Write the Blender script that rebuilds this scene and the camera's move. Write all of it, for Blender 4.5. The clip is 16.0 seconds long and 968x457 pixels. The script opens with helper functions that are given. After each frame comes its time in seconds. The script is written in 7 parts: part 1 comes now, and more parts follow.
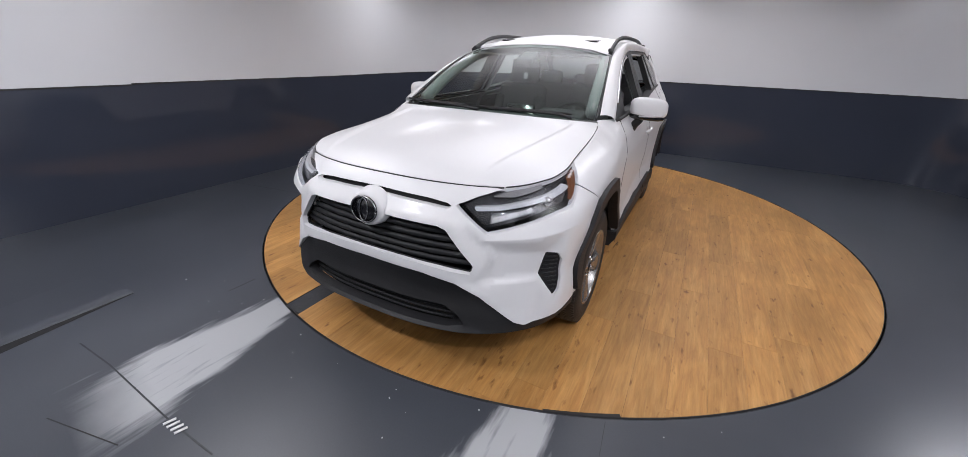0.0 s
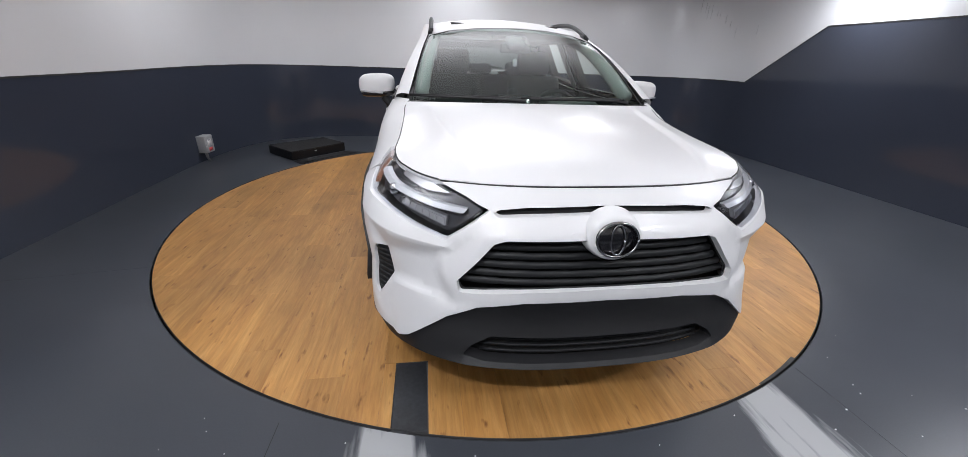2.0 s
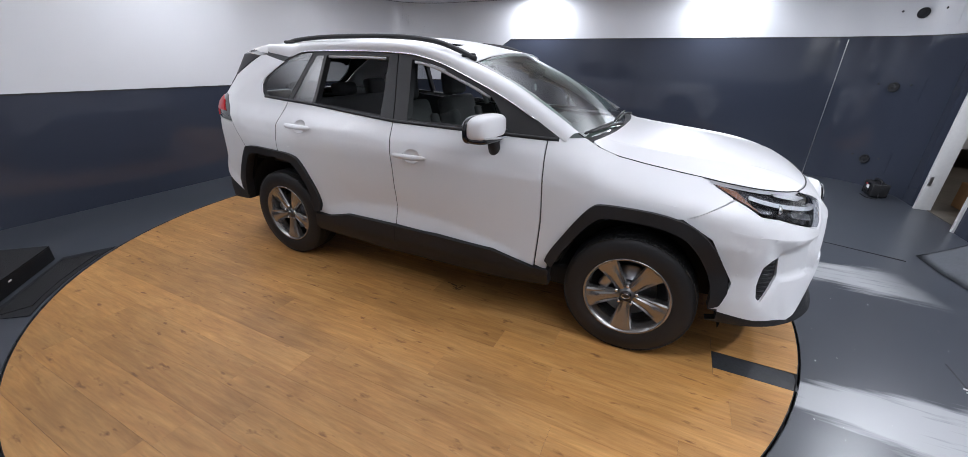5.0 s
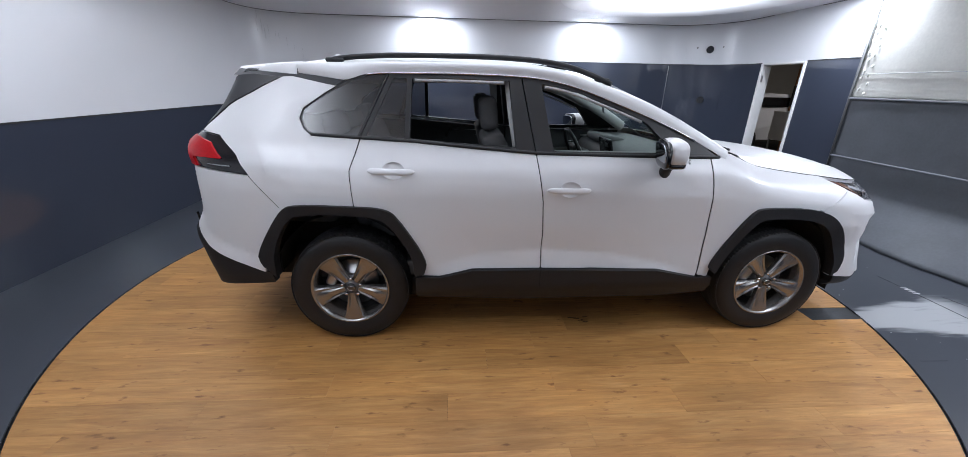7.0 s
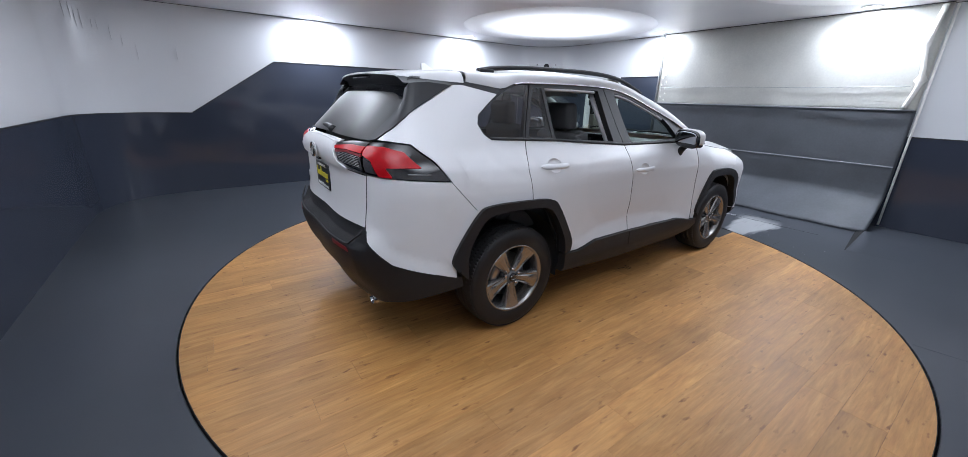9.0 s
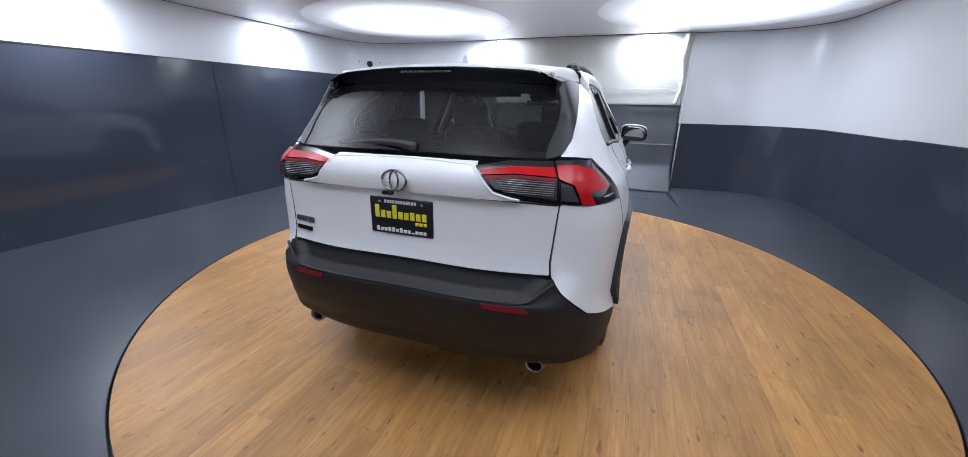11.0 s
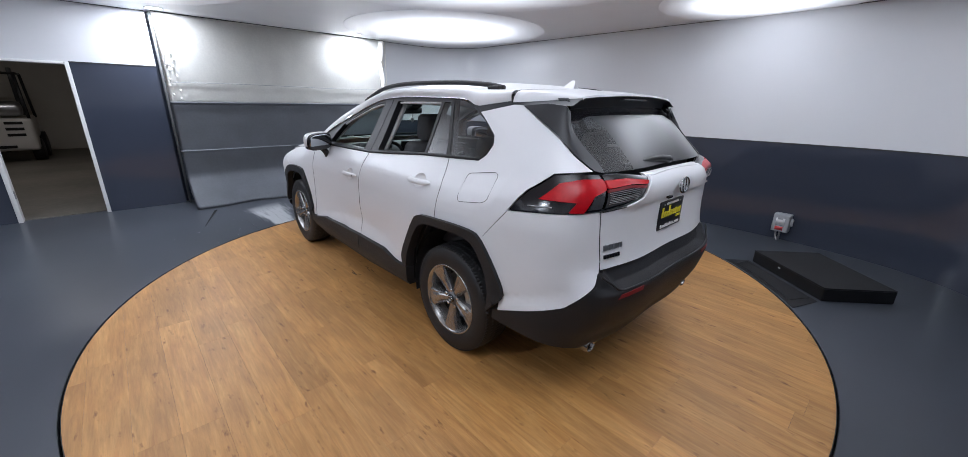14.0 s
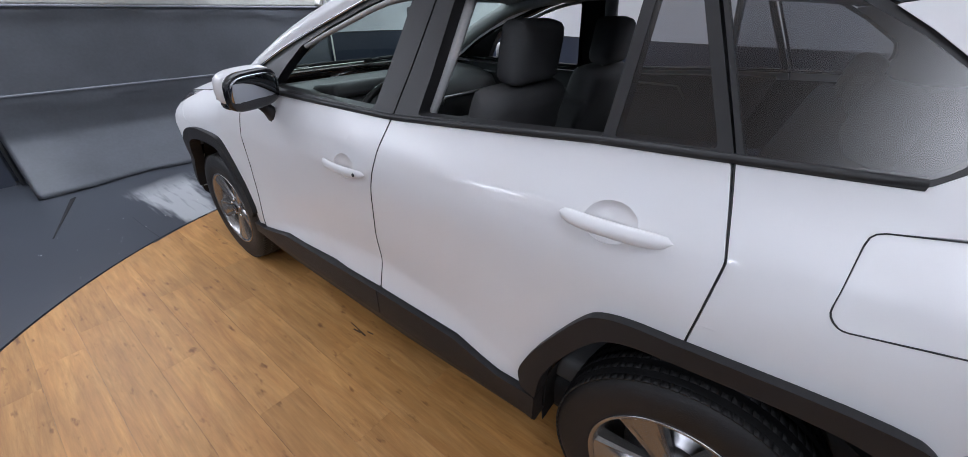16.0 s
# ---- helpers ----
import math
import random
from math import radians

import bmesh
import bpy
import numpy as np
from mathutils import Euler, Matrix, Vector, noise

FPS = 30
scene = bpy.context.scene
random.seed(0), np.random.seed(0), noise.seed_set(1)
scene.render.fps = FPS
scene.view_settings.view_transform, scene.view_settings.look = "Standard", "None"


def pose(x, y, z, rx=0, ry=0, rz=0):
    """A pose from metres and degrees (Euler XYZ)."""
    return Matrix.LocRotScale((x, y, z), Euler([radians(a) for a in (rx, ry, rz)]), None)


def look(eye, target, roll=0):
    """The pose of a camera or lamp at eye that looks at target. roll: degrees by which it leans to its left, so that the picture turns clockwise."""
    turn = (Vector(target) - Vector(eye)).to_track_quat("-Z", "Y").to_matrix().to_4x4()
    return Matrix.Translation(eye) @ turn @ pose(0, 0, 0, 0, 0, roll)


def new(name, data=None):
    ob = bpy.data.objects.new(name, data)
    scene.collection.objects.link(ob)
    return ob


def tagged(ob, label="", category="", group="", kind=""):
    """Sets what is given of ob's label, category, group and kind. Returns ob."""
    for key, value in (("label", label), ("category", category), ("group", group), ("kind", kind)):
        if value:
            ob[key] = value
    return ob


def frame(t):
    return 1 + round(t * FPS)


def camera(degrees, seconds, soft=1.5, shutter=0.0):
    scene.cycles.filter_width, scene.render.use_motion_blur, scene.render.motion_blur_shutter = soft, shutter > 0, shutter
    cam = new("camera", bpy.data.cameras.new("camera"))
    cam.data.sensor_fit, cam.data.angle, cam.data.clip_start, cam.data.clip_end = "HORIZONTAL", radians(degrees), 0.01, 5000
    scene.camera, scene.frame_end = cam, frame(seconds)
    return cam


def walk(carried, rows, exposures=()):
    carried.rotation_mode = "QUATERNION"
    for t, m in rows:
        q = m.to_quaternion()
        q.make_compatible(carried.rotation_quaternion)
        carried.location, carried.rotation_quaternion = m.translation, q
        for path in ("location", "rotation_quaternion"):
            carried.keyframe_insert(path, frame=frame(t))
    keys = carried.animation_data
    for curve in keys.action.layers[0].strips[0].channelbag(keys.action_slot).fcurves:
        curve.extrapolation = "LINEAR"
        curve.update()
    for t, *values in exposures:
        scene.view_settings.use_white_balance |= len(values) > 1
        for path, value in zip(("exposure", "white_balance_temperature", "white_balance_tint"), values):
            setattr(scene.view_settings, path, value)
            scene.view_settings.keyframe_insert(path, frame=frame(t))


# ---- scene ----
cam = camera(102.7, 16.0, soft=0.6)
PATH = [
    (0, (1.271, -3.491, 1.518), (0.427, -1.873, 0.7), 1.9),
    (0.5, (0.86, -3.441, 1.453), (0.263, -1.703, 0.663), 2.2),
    (1, (0.399, -3.498, 1.468), (0.132, -1.687, 0.663), 1.9),
    (1.5, (-0.126, -3.462, 1.415), (-0.105, -1.632, 0.608), 2.1),
    (2, (-0.639, -3.387, 1.402), (-0.357, -1.578, 0.597), 2.1),
    (2.5, (-1.102, -3.264, 1.421), (-0.538, -1.521, 0.619), 1.7),
    (3, (-1.533, -3.003, 1.43), (-0.643, -1.396, 0.638), 1.3),
    (3.5, (-2.006, -2.755, 1.468), (-0.839, -1.338, 0.675), 1.25),
    (4, (-2.370, -2.377, 1.470), (-0.998, -1.170, 0.658), 1.6),
    (4.2, (-2.499, -2.19, 1.501), (-1.065, -1.058, 0.686), 1.5),
    (6.3, (-3.136, -0.1, 1.555), (-1.288, 0.089, 0.814), 1.2),
    (6.5, (-3.109, 0.121, 1.527), (-1.254, 0.221, 0.786), 1.4),
    (7, (-3.034, 0.69, 1.551), (-1.166, 0.555, 0.847), 1.2),
    (7.5, (-3.009, 1.283, 1.57), (-1.164, 0.9, 0.902), 1.0),
    (8, (-2.907, 1.886, 1.541), (-1.112, 1.281, 0.898), 1.1),
    (8.5, (-2.829, 2.421, 1.51), (-1.122, 1.601, 0.867), 1.2),
    (9, (-2.688, 2.891, 1.504), (-1.152, 1.784, 0.859), 1.4),
    (9.2, (-2.567, 3.057, 1.51), (-1.107, 1.855, 0.858), 1.1),
    (11.3, (-0.542, 3.708, 1.476), (-0.066, 1.868, 0.852), 0.8),
    (11.5, (-0.311, 3.68, 1.495), (0.063, 1.818, 0.867), 0.7),
    (12, (0.289, 3.585, 1.521), (0.348, 1.688, 0.89), 0.8),
    (12.5, (0.9, 3.564, 1.532), (0.489, 1.709, 0.906), 1.2),
    (13, (1.416, 3.461, 1.526), (0.632, 1.731, 0.899), 1.2),
    (13.5, (1.899, 3.289, 1.582), (0.832, 1.719, 0.952), 1.3),
    (14, (2.272, 3.127, 1.582), (0.976, 1.738, 0.955), 1.3),
    (14.5, (2.363, 2.772, 1.567), (0.936, 1.527, 0.925), 1.1),
    (15, (2.25, 2.277, 1.546), (0.832, 1.051, 0.85), 1.4),
    (15.5, (2.015, 1.769, 1.558), (0.669, 0.635, 0.61), 0.2),
    (16, (1.682, 1.283, 1.508), (0.304, 0.231, 0.511), 0.8),
]
walk(cam, [(t, look(eye, target, roll)) for t, eye, target, roll in PATH], [(0.0, 0.50, 6450, 16), (1.5, 0.58, 6450, 13), (3.0, 0.62, 6400, 14), (6.5, 0.74, 5950, 13), (9.0, 0.76, 5850, 12), (11.5, 0.92, 5800, 12), (13.0, 0.88, 5900, 13), (14.3, 0.60, 5950, 13), (16.0, 0.62, 5950, 14)])


# ---- the body's skin ----
def lerp_table(tab, v):
    """Piecewise smooth interpolation in a short table of (place, value)."""
    if v <= tab[0][0]:
        return tab[0][1]
    for (a, p), (b, q) in zip(tab, tab[1:]):
        if v <= b:
            f = (v - a) / (b - a)
            return p + (q - p) * f
    return tab[-1][1]


# half plan of the body, from the nose round the side to the tail
PLAN = [(0.0, -2.225), (0.25, -2.216), (0.45, -2.18), (0.61, -2.122), (0.74, -2.035), (0.828, -1.915), (0.872, -1.75), (0.886, -1.345),
        (0.886, -0.9), (0.886, 0.0), (0.886, 0.9), (0.884, 1.345), (0.872, 1.62), (0.85, 1.86), (0.805, 2.04), (0.705, 2.15), (0.52, 2.205),
        (0.28, 2.245), (0.0, 2.258)]


def spline(pts, n=16):
    """Catmull-Rom samples through 2D points."""
    p = [np.array(q, float) for q in pts]
    p = [2 * p[0] - p[1]] + p + [2 * p[-1] - p[-2]]
    out = []
    for a, b, c, d in zip(p, p[1:], p[2:], p[3:]):
        for k in range(n):
            f = k / n
            out.append(0.5 * (2 * b + (c - a) * f + (2 * a - 5 * b + 4 * c - d) * f * f + (3 * b - a - 3 * c + d) * f ** 3))
    return np.array(out + [p[-2]])


CURVE = spline([(-PLAN[1][0], PLAN[1][1])] + PLAN + [(-PLAN[-2][0], PLAN[-2][1])])[16:-16]
ARC = np.concatenate([[0], np.cumsum(np.hypot(*np.diff(CURVE, axis=0).T))])
TANG = np.gradient(CURVE, axis=0)
TANG /= np.hypot(*TANG.T)[:, None]
NOSE_END = int(np.argmax(CURVE[:, 0] > 0.8))
TAIL_START = len(CURVE) - int(np.argmax(CURVE[::-1, 0] > 0.75))


def rx(x):
    """Girth at half width x on the tail."""
    c, a = CURVE[TAIL_START - 8:][::-1], ARC[TAIL_START - 8:][::-1]
    return math.copysign(float(np.interp(abs(x), c[:, 0], a)), x if x else 1)


def sy(y):
    """Girth at length y on the flank."""
    return float(np.interp(y, CURVE[:, 1], ARC))


FLANK = [(0.2, -0.06), (0.3, -0.03), (0.34, 0.0), (0.46, 0.006), (0.62, 0.0), (0.8, 0.002), (0.93, 0.003), (1.0, -0.005), (1.06, -0.018),
         (1.11, -0.046), (1.16, -0.078), (1.3, -0.148), (1.45, -0.216), (1.56, -0.268), (1.66, -0.33)]
NOSE = [(0.18, -0.09), (0.24, -0.03), (0.3, 0.0), (0.36, 0.004), (0.45, -0.006), (0.55, 0.0), (0.7, 0.005), (0.83, 0.0), (0.89, -0.02), (0.94, -0.055),
        (0.98, -0.10), (1.02, -0.17), (1.1, -0.32)]
TAIL = [(0.28, -0.10), (0.36, -0.03), (0.46, 0.0), (0.6, 0.012), (0.68, 0.012), (0.72, 0.002), (0.76, -0.006), (0.9, -0.008), (1.03, -0.004), (1.09, 0.012),
        (1.14, 0.0), (1.19, -0.06), (1.25, -0.11), (1.41, -0.245), (1.53, -0.36), (1.6, -0.44)]


def hood_edge(y):
    """Height of the hood's side edge above the flank."""
    return lerp_table([(-2.1, 0.985), (-1.83, 1.006), (-1.6, 1.022), (-1.5, 1.031), (-1.31, 1.055), (-1.18, 1.076), (-1.10, 1.098), (-1.04, 1.125), (-0.95, 1.15), (-0.8, 1.17)], y)


def body(s, z, out=0.0):
    """Point of the body's skin at girth s and height z, moved out along the normal."""
    sign, a = (-1 if s < 0 else 1), abs(s)
    x, y = float(np.interp(a, ARC, CURVE[:, 0])), float(np.interp(a, ARC, CURVE[:, 1]))
    tx, ty = float(np.interp(a, ARC, TANG[:, 0])), float(np.interp(a, ARC, TANG[:, 1]))
    nx, ny = ty, -tx
    side = lerp_table(FLANK, z)
    if y < -0.8:
        e = hood_edge(y)
        f = min(max((z - e + 0.16) / 0.16, 0), 1.3)
        w = min((-0.8 - y) / 0.2, 1)
        side = side * (1 - w) + w * (min(side, 0.01) * (1 if z < 0.9 else 0) - 0.135 * f * f)
    end = lerp_table(NOSE if y < 0 else TAIL, z)
    d = side * nx * nx + end * ny * ny
    return sign * (x + nx * (d + out)), y + ny * (d + out), z

# ---- light ----
world = bpy.data.worlds.new("world")
scene.world = world
world.use_nodes = True
world.node_tree.nodes["Background"].inputs[0].default_value = (0.5, 0.55, 0.62, 1)
world.node_tree.nodes["Background"].inputs[1].default_value = 0.02
scene.view_settings.exposure = 0.0


# ---- materials ----
def material(name, colour, rough=0.5, metal=0.0, coat=0.0, grain=0.0, grain_scale=40.0, bump=0.0, bump_scale=80.0, blotch=0.0, blotch_scale=1.5,
             island=0.0, spec=0.5, stretch=(1, 1, 1), rough_var=0.0):
    """A principled surface with fine grain, large blotches, varied gloss and relief."""
    m = bpy.data.materials.new(name)
    m.use_nodes = True
    nt = m.node_tree
    b = nt.nodes["Principled BSDF"]
    b.inputs["Roughness"].default_value = rough
    b.inputs["Metallic"].default_value = metal
    b.inputs["Coat Weight"].default_value = coat
    b.inputs["Coat Roughness"].default_value = 0.04
    b.inputs["Specular IOR Level"].default_value = spec
    b.inputs["Base Color"].default_value = (*colour, 1)
    geo = nt.nodes.new("ShaderNodeNewGeometry")
    mp = nt.nodes.new("ShaderNodeMapping")
    mp.inputs["Scale"].default_value = stretch
    nt.links.new(geo.outputs["Position"], mp.inputs["Vector"])

    def tex(scale, detail=4):
        n = nt.nodes.new("ShaderNodeTexNoise")
        n.inputs["Scale"].default_value = scale
        n.inputs["Detail"].default_value = detail
        nt.links.new(mp.outputs["Vector"], n.inputs["Vector"])
        return n

    last = None
    for amount, scale in ((grain, grain_scale), (blotch, blotch_scale)):
        if amount:
            n = tex(scale)
            r = nt.nodes.new("ShaderNodeMapRange")
            r.inputs["From Min"].default_value, r.inputs["From Max"].default_value = 0.3, 0.7
            r.inputs["To Min"].default_value, r.inputs["To Max"].default_value = 1 - amount, 1 + amount
            nt.links.new(n.outputs["Fac"], r.inputs["Value"])
            mix = nt.nodes.new("ShaderNodeVectorMath")
            mix.operation = "SCALE"
            if last:
                nt.links.new(last, mix.inputs[0])
            else:
                mix.inputs[0].default_value = colour
            nt.links.new(r.outputs["Result"], mix.inputs["Scale"])
            last = mix.outputs["Vector"]
    if last:
        nt.links.new(last, b.inputs["Base Color"])
    if rough_var:
        n = tex(2.3, 6)
        r = nt.nodes.new("ShaderNodeMapRange")
        r.inputs["From Min"].default_value, r.inputs["From Max"].default_value = 0.3, 0.7
        r.inputs["To Min"].default_value, r.inputs["To Max"].default_value = max(rough - rough_var, 0.02), rough + rough_var
        nt.links.new(n.outputs["Fac"], r.inputs["Value"])
        nt.links.new(r.outputs["Result"], b.inputs["Roughness"])
    if bump:
        n = tex(bump_scale, 3)
        bp = nt.nodes.new("ShaderNodeBump")
        bp.inputs["Strength"].default_value = bump
        bp.inputs["Distance"].default_value = 0.01
        nt.links.new(n.outputs["Fac"], bp.inputs["Height"])
        nt.links.new(bp.outputs["Normal"], b.inputs["Normal"])
    return m


def glass_material(name, tint, gloss=0.05, ior=1.5):
    """A thin pane: tinted see-through with a Fresnel gloss."""
    m = bpy.data.materials.new(name)
    m.use_nodes = True
    nt = m.node_tree
    nt.nodes.remove(nt.nodes["Principled BSDF"])
    t = nt.nodes.new("ShaderNodeBsdfTransparent")
    t.inputs["Color"].default_value = (*tint, 1)
    g = nt.nodes.new("ShaderNodeBsdfGlossy")
    g.inputs["Roughness"].default_value = gloss
    w = nt.nodes.new("ShaderNodeLayerWeight")
    w.inputs["Blend"].default_value = 0.5
    base = ((ior - 1) / (ior + 1)) ** 2
    last = w.outputs["Facing"]
    for op, v in (("POWER", 4.0), ("MULTIPLY", 1 - base), ("ADD", base)):
        n = nt.nodes.new("ShaderNodeMath")
        n.operation = op
        nt.links.new(last, n.inputs[0])
        n.inputs[1].default_value = v
        last = n.outputs[0]
    mix = nt.nodes.new("ShaderNodeMixShader")
    nt.links.new(last, mix.inputs["Fac"])
    nt.links.new(t.outputs["BSDF"], mix.inputs[1])
    nt.links.new(g.outputs["BSDF"], mix.inputs[2])
    nt.links.new(mix.outputs["Shader"], nt.nodes["Material Output"].inputs["Surface"])
    return m


def glow_material(name, colour, strength):
    m = bpy.data.materials.new(name)
    m.use_nodes = True
    b = m.node_tree.nodes["Principled BSDF"]
    b.inputs["Base Color"].default_value = (*colour, 1)
    b.inputs["Emission Color"].default_value = (*colour, 1)
    b.inputs["Emission Strength"].default_value = strength
    return m


def soft_glow(name, colour, strength, spread, fall=1.3):
    """A backlit ceiling sheet, also used for added fill panels, whose glow fades outwards from its middle."""
    m = glow_material(name, (0.88, 0.88, 0.90), 0)
    nt = m.node_tree
    b = nt.nodes["Principled BSDF"]
    b.inputs["Emission Color"].default_value = (*colour, 1)
    b.inputs["Roughness"].default_value = 0.4
    tc = nt.nodes.new("ShaderNodeTexCoord")
    ln = nt.nodes.new("ShaderNodeVectorMath")
    ln.operation = "LENGTH"
    nt.links.new(tc.outputs["Object"], ln.inputs[0])
    last = ln.outputs["Value"]
    for op, v in (("DIVIDE", spread), ("POWER", fall), ("MULTIPLY", -1.0)):
        n = nt.nodes.new("ShaderNodeMath")
        n.operation = op
        nt.links.new(last, n.inputs[0])
        n.inputs[1].default_value = v
        last = n.outputs[0]
    ex = nt.nodes.new("ShaderNodeMath")
    ex.operation = "EXPONENT"
    nt.links.new(last, ex.inputs[0])
    mu = nt.nodes.new("ShaderNodeMath")
    mu.operation = "MULTIPLY"
    nt.links.new(ex.outputs[0], mu.inputs[0])
    mu.inputs[1].default_value = strength
    nt.links.new(mu.outputs[0], b.inputs["Emission Strength"])
    return m


def wood_material():
    """Honey oak laminate: long grain, knots, a tone of its own for every plank."""
    m = bpy.data.materials.new("oak_plank")
    m.use_nodes = True
    nt = m.node_tree
    b = nt.nodes["Principled BSDF"]
    geo = nt.nodes.new("ShaderNodeNewGeometry")
    info = nt.nodes.new("ShaderNodeObjectInfo")
    off = nt.nodes.new("ShaderNodeVectorMath")
    off.operation = "SCALE"
    comb = nt.nodes.new("ShaderNodeCombineXYZ")
    for k in range(3):
        nt.links.new(info.outputs["Random"], comb.inputs[k])
    nt.links.new(comb.outputs["Vector"], off.inputs[0])
    off.inputs["Scale"].default_value = 37.0
    add = nt.nodes.new("ShaderNodeVectorMath")
    nt.links.new(geo.outputs["Position"], add.inputs[0])
    nt.links.new(off.outputs["Vector"], add.inputs[1])
    mp = nt.nodes.new("ShaderNodeMapping")
    mp.inputs["Scale"].default_value = (7, 0.8, 1)
    nt.links.new(add.outputs["Vector"], mp.inputs["Vector"])
    n = nt.nodes.new("ShaderNodeTexNoise")
    n.inputs["Scale"].default_value, n.inputs["Detail"].default_value, n.inputs["Distortion"].default_value = 2.0, 10, 1.2
    n.inputs["Roughness"].default_value = 0.62
    nt.links.new(mp.outputs["Vector"], n.inputs["Vector"])
    ramp = nt.nodes.new("ShaderNodeValToRGB")
    e = ramp.color_ramp.elements
    e[0].position, e[0].color = 0.22, (0.322, 0.140, 0.036, 1)
    e[1].position, e[1].color = 0.72, (0.518, 0.283, 0.098, 1)
    mid = ramp.color_ramp.elements.new(0.5)
    mid.color = (0.427, 0.213, 0.062, 1)
    nt.links.new(n.outputs["Fac"], ramp.inputs["Fac"])
    # dark knots and scuffs
    k = nt.nodes.new("ShaderNodeTexNoise")
    k.inputs["Scale"].default_value, k.inputs["Detail"].default_value = 11.0, 5
    mk = nt.nodes.new("ShaderNodeMapping")
    mk.inputs["Scale"].default_value = (2.6, 0.8, 1)
    nt.links.new(add.outputs["Vector"], mk.inputs["Vector"])
    nt.links.new(mk.outputs["Vector"], k.inputs["Vector"])
    kr = nt.nodes.new("ShaderNodeMapRange")
    kr.inputs["From Min"].default_value, kr.inputs["From Max"].default_value = 0.63, 0.74
    nt.links.new(k.outputs["Fac"], kr.inputs["Value"])
    mix = nt.nodes.new("ShaderNodeMix")
    mix.data_type = "RGBA"
    nt.links.new(kr.outputs["Result"], mix.inputs[0])
    nt.links.new(ramp.outputs["Color"], mix.inputs[6])
    mix.inputs[7].default_value = (0.20, 0.080, 0.022, 1)
    tone = nt.nodes.new("ShaderNodeMapRange")
    tone.inputs["To Min"].default_value, tone.inputs["To Max"].default_value = 0.88, 1.12
    nt.links.new(info.outputs["Random"], tone.inputs["Value"])
    sc = nt.nodes.new("ShaderNodeVectorMath")
    sc.operation = "SCALE"
    nt.links.new(mix.outputs[2], sc.inputs[0])
    nt.links.new(tone.outputs["Result"], sc.inputs["Scale"])
    fine = nt.nodes.new("ShaderNodeTexNoise")
    fine.inputs["Scale"].default_value, fine.inputs["Detail"].default_value, fine.inputs["Roughness"].default_value = 1.0, 6, 0.7
    mf = nt.nodes.new("ShaderNodeMapping")
    mf.inputs["Scale"].default_value = (70, 5, 1)
    nt.links.new(add.outputs["Vector"], mf.inputs["Vector"])
    nt.links.new(mf.outputs["Vector"], fine.inputs["Vector"])
    stain = nt.nodes.new("ShaderNodeTexNoise")
    stain.inputs["Scale"].default_value, stain.inputs["Detail"].default_value = 1.6, 4
    nt.links.new(geo.outputs["Position"], stain.inputs["Vector"])
    last = sc.outputs["Vector"]
    for src, lo, hi in ((fine, 0.78, 1.22), (stain, 0.82, 1.18)):
        mr = nt.nodes.new("ShaderNodeMapRange")
        mr.inputs["From Min"].default_value, mr.inputs["From Max"].default_value = 0.25, 0.75
        mr.inputs["To Min"].default_value, mr.inputs["To Max"].default_value = lo, hi
        nt.links.new(src.outputs["Fac"], mr.inputs["Value"])
        sm = nt.nodes.new("ShaderNodeVectorMath")
        sm.operation = "SCALE"
        nt.links.new(last, sm.inputs[0])
        nt.links.new(mr.outputs["Result"], sm.inputs["Scale"])
        last = sm.outputs["Vector"]
    nt.links.new(last, b.inputs["Base Color"])
    rr = nt.nodes.new("ShaderNodeMapRange")
    rr.inputs["To Min"].default_value, rr.inputs["To Max"].default_value = 0.36, 0.62
    nt.links.new(n.outputs["Fac"], rr.inputs["Value"])
    nt.links.new(rr.outputs["Result"], b.inputs["Roughness"])
    bp = nt.nodes.new("ShaderNodeBump")
    bp.inputs["Strength"].default_value, bp.inputs["Distance"].default_value = 0.08, 0.004
    nt.links.new(n.outputs["Fac"], bp.inputs["Height"])
    nt.links.new(bp.outputs["Normal"], b.inputs["Normal"])
    return m


PAINT = material("pearl_white_paint", (0.735, 0.735, 0.745), 0.36, coat=0.3, spec=0.35, grain=0.012, grain_scale=900)
PLASTIC = material("black_textured_plastic", (0.0105, 0.0105, 0.012), 0.58, bump=0.12, bump_scale=900, blotch=0.12, blotch_scale=3)
GLOSS = material("gloss_black", (0.008, 0.008, 0.01), 0.12, coat=0.6, blotch=0.05)
# near-black for real black parts and for hollows where only shade shows
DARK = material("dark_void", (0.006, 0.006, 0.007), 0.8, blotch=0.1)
RUBBER = material("tyre_rubber", (0.011, 0.011, 0.012), 0.6, bump=0.15, bump_scale=250, blotch=0.2, blotch_scale=6)
ALLOY = material("grey_alloy", (0.33, 0.322, 0.315), 0.27, metal=0.85, grain=0.04, grain_scale=300)
HUBGREY = material("dark_alloy_hub", (0.16, 0.16, 0.165), 0.35, metal=0.8, grain=0.04, grain_scale=300)
CHROME = material("chrome", (0.75, 0.75, 0.76), 0.1, metal=1.0, grain=0.02)
STEEL = material("brushed_steel", (0.42, 0.42, 0.43), 0.35, metal=1.0, grain=0.06, grain_scale=60)
RED = material("red_lamp_lens", (0.40, 0.004, 0.009), 0.3, coat=0.12, spec=0.2, grain=0.08, grain_scale=60)
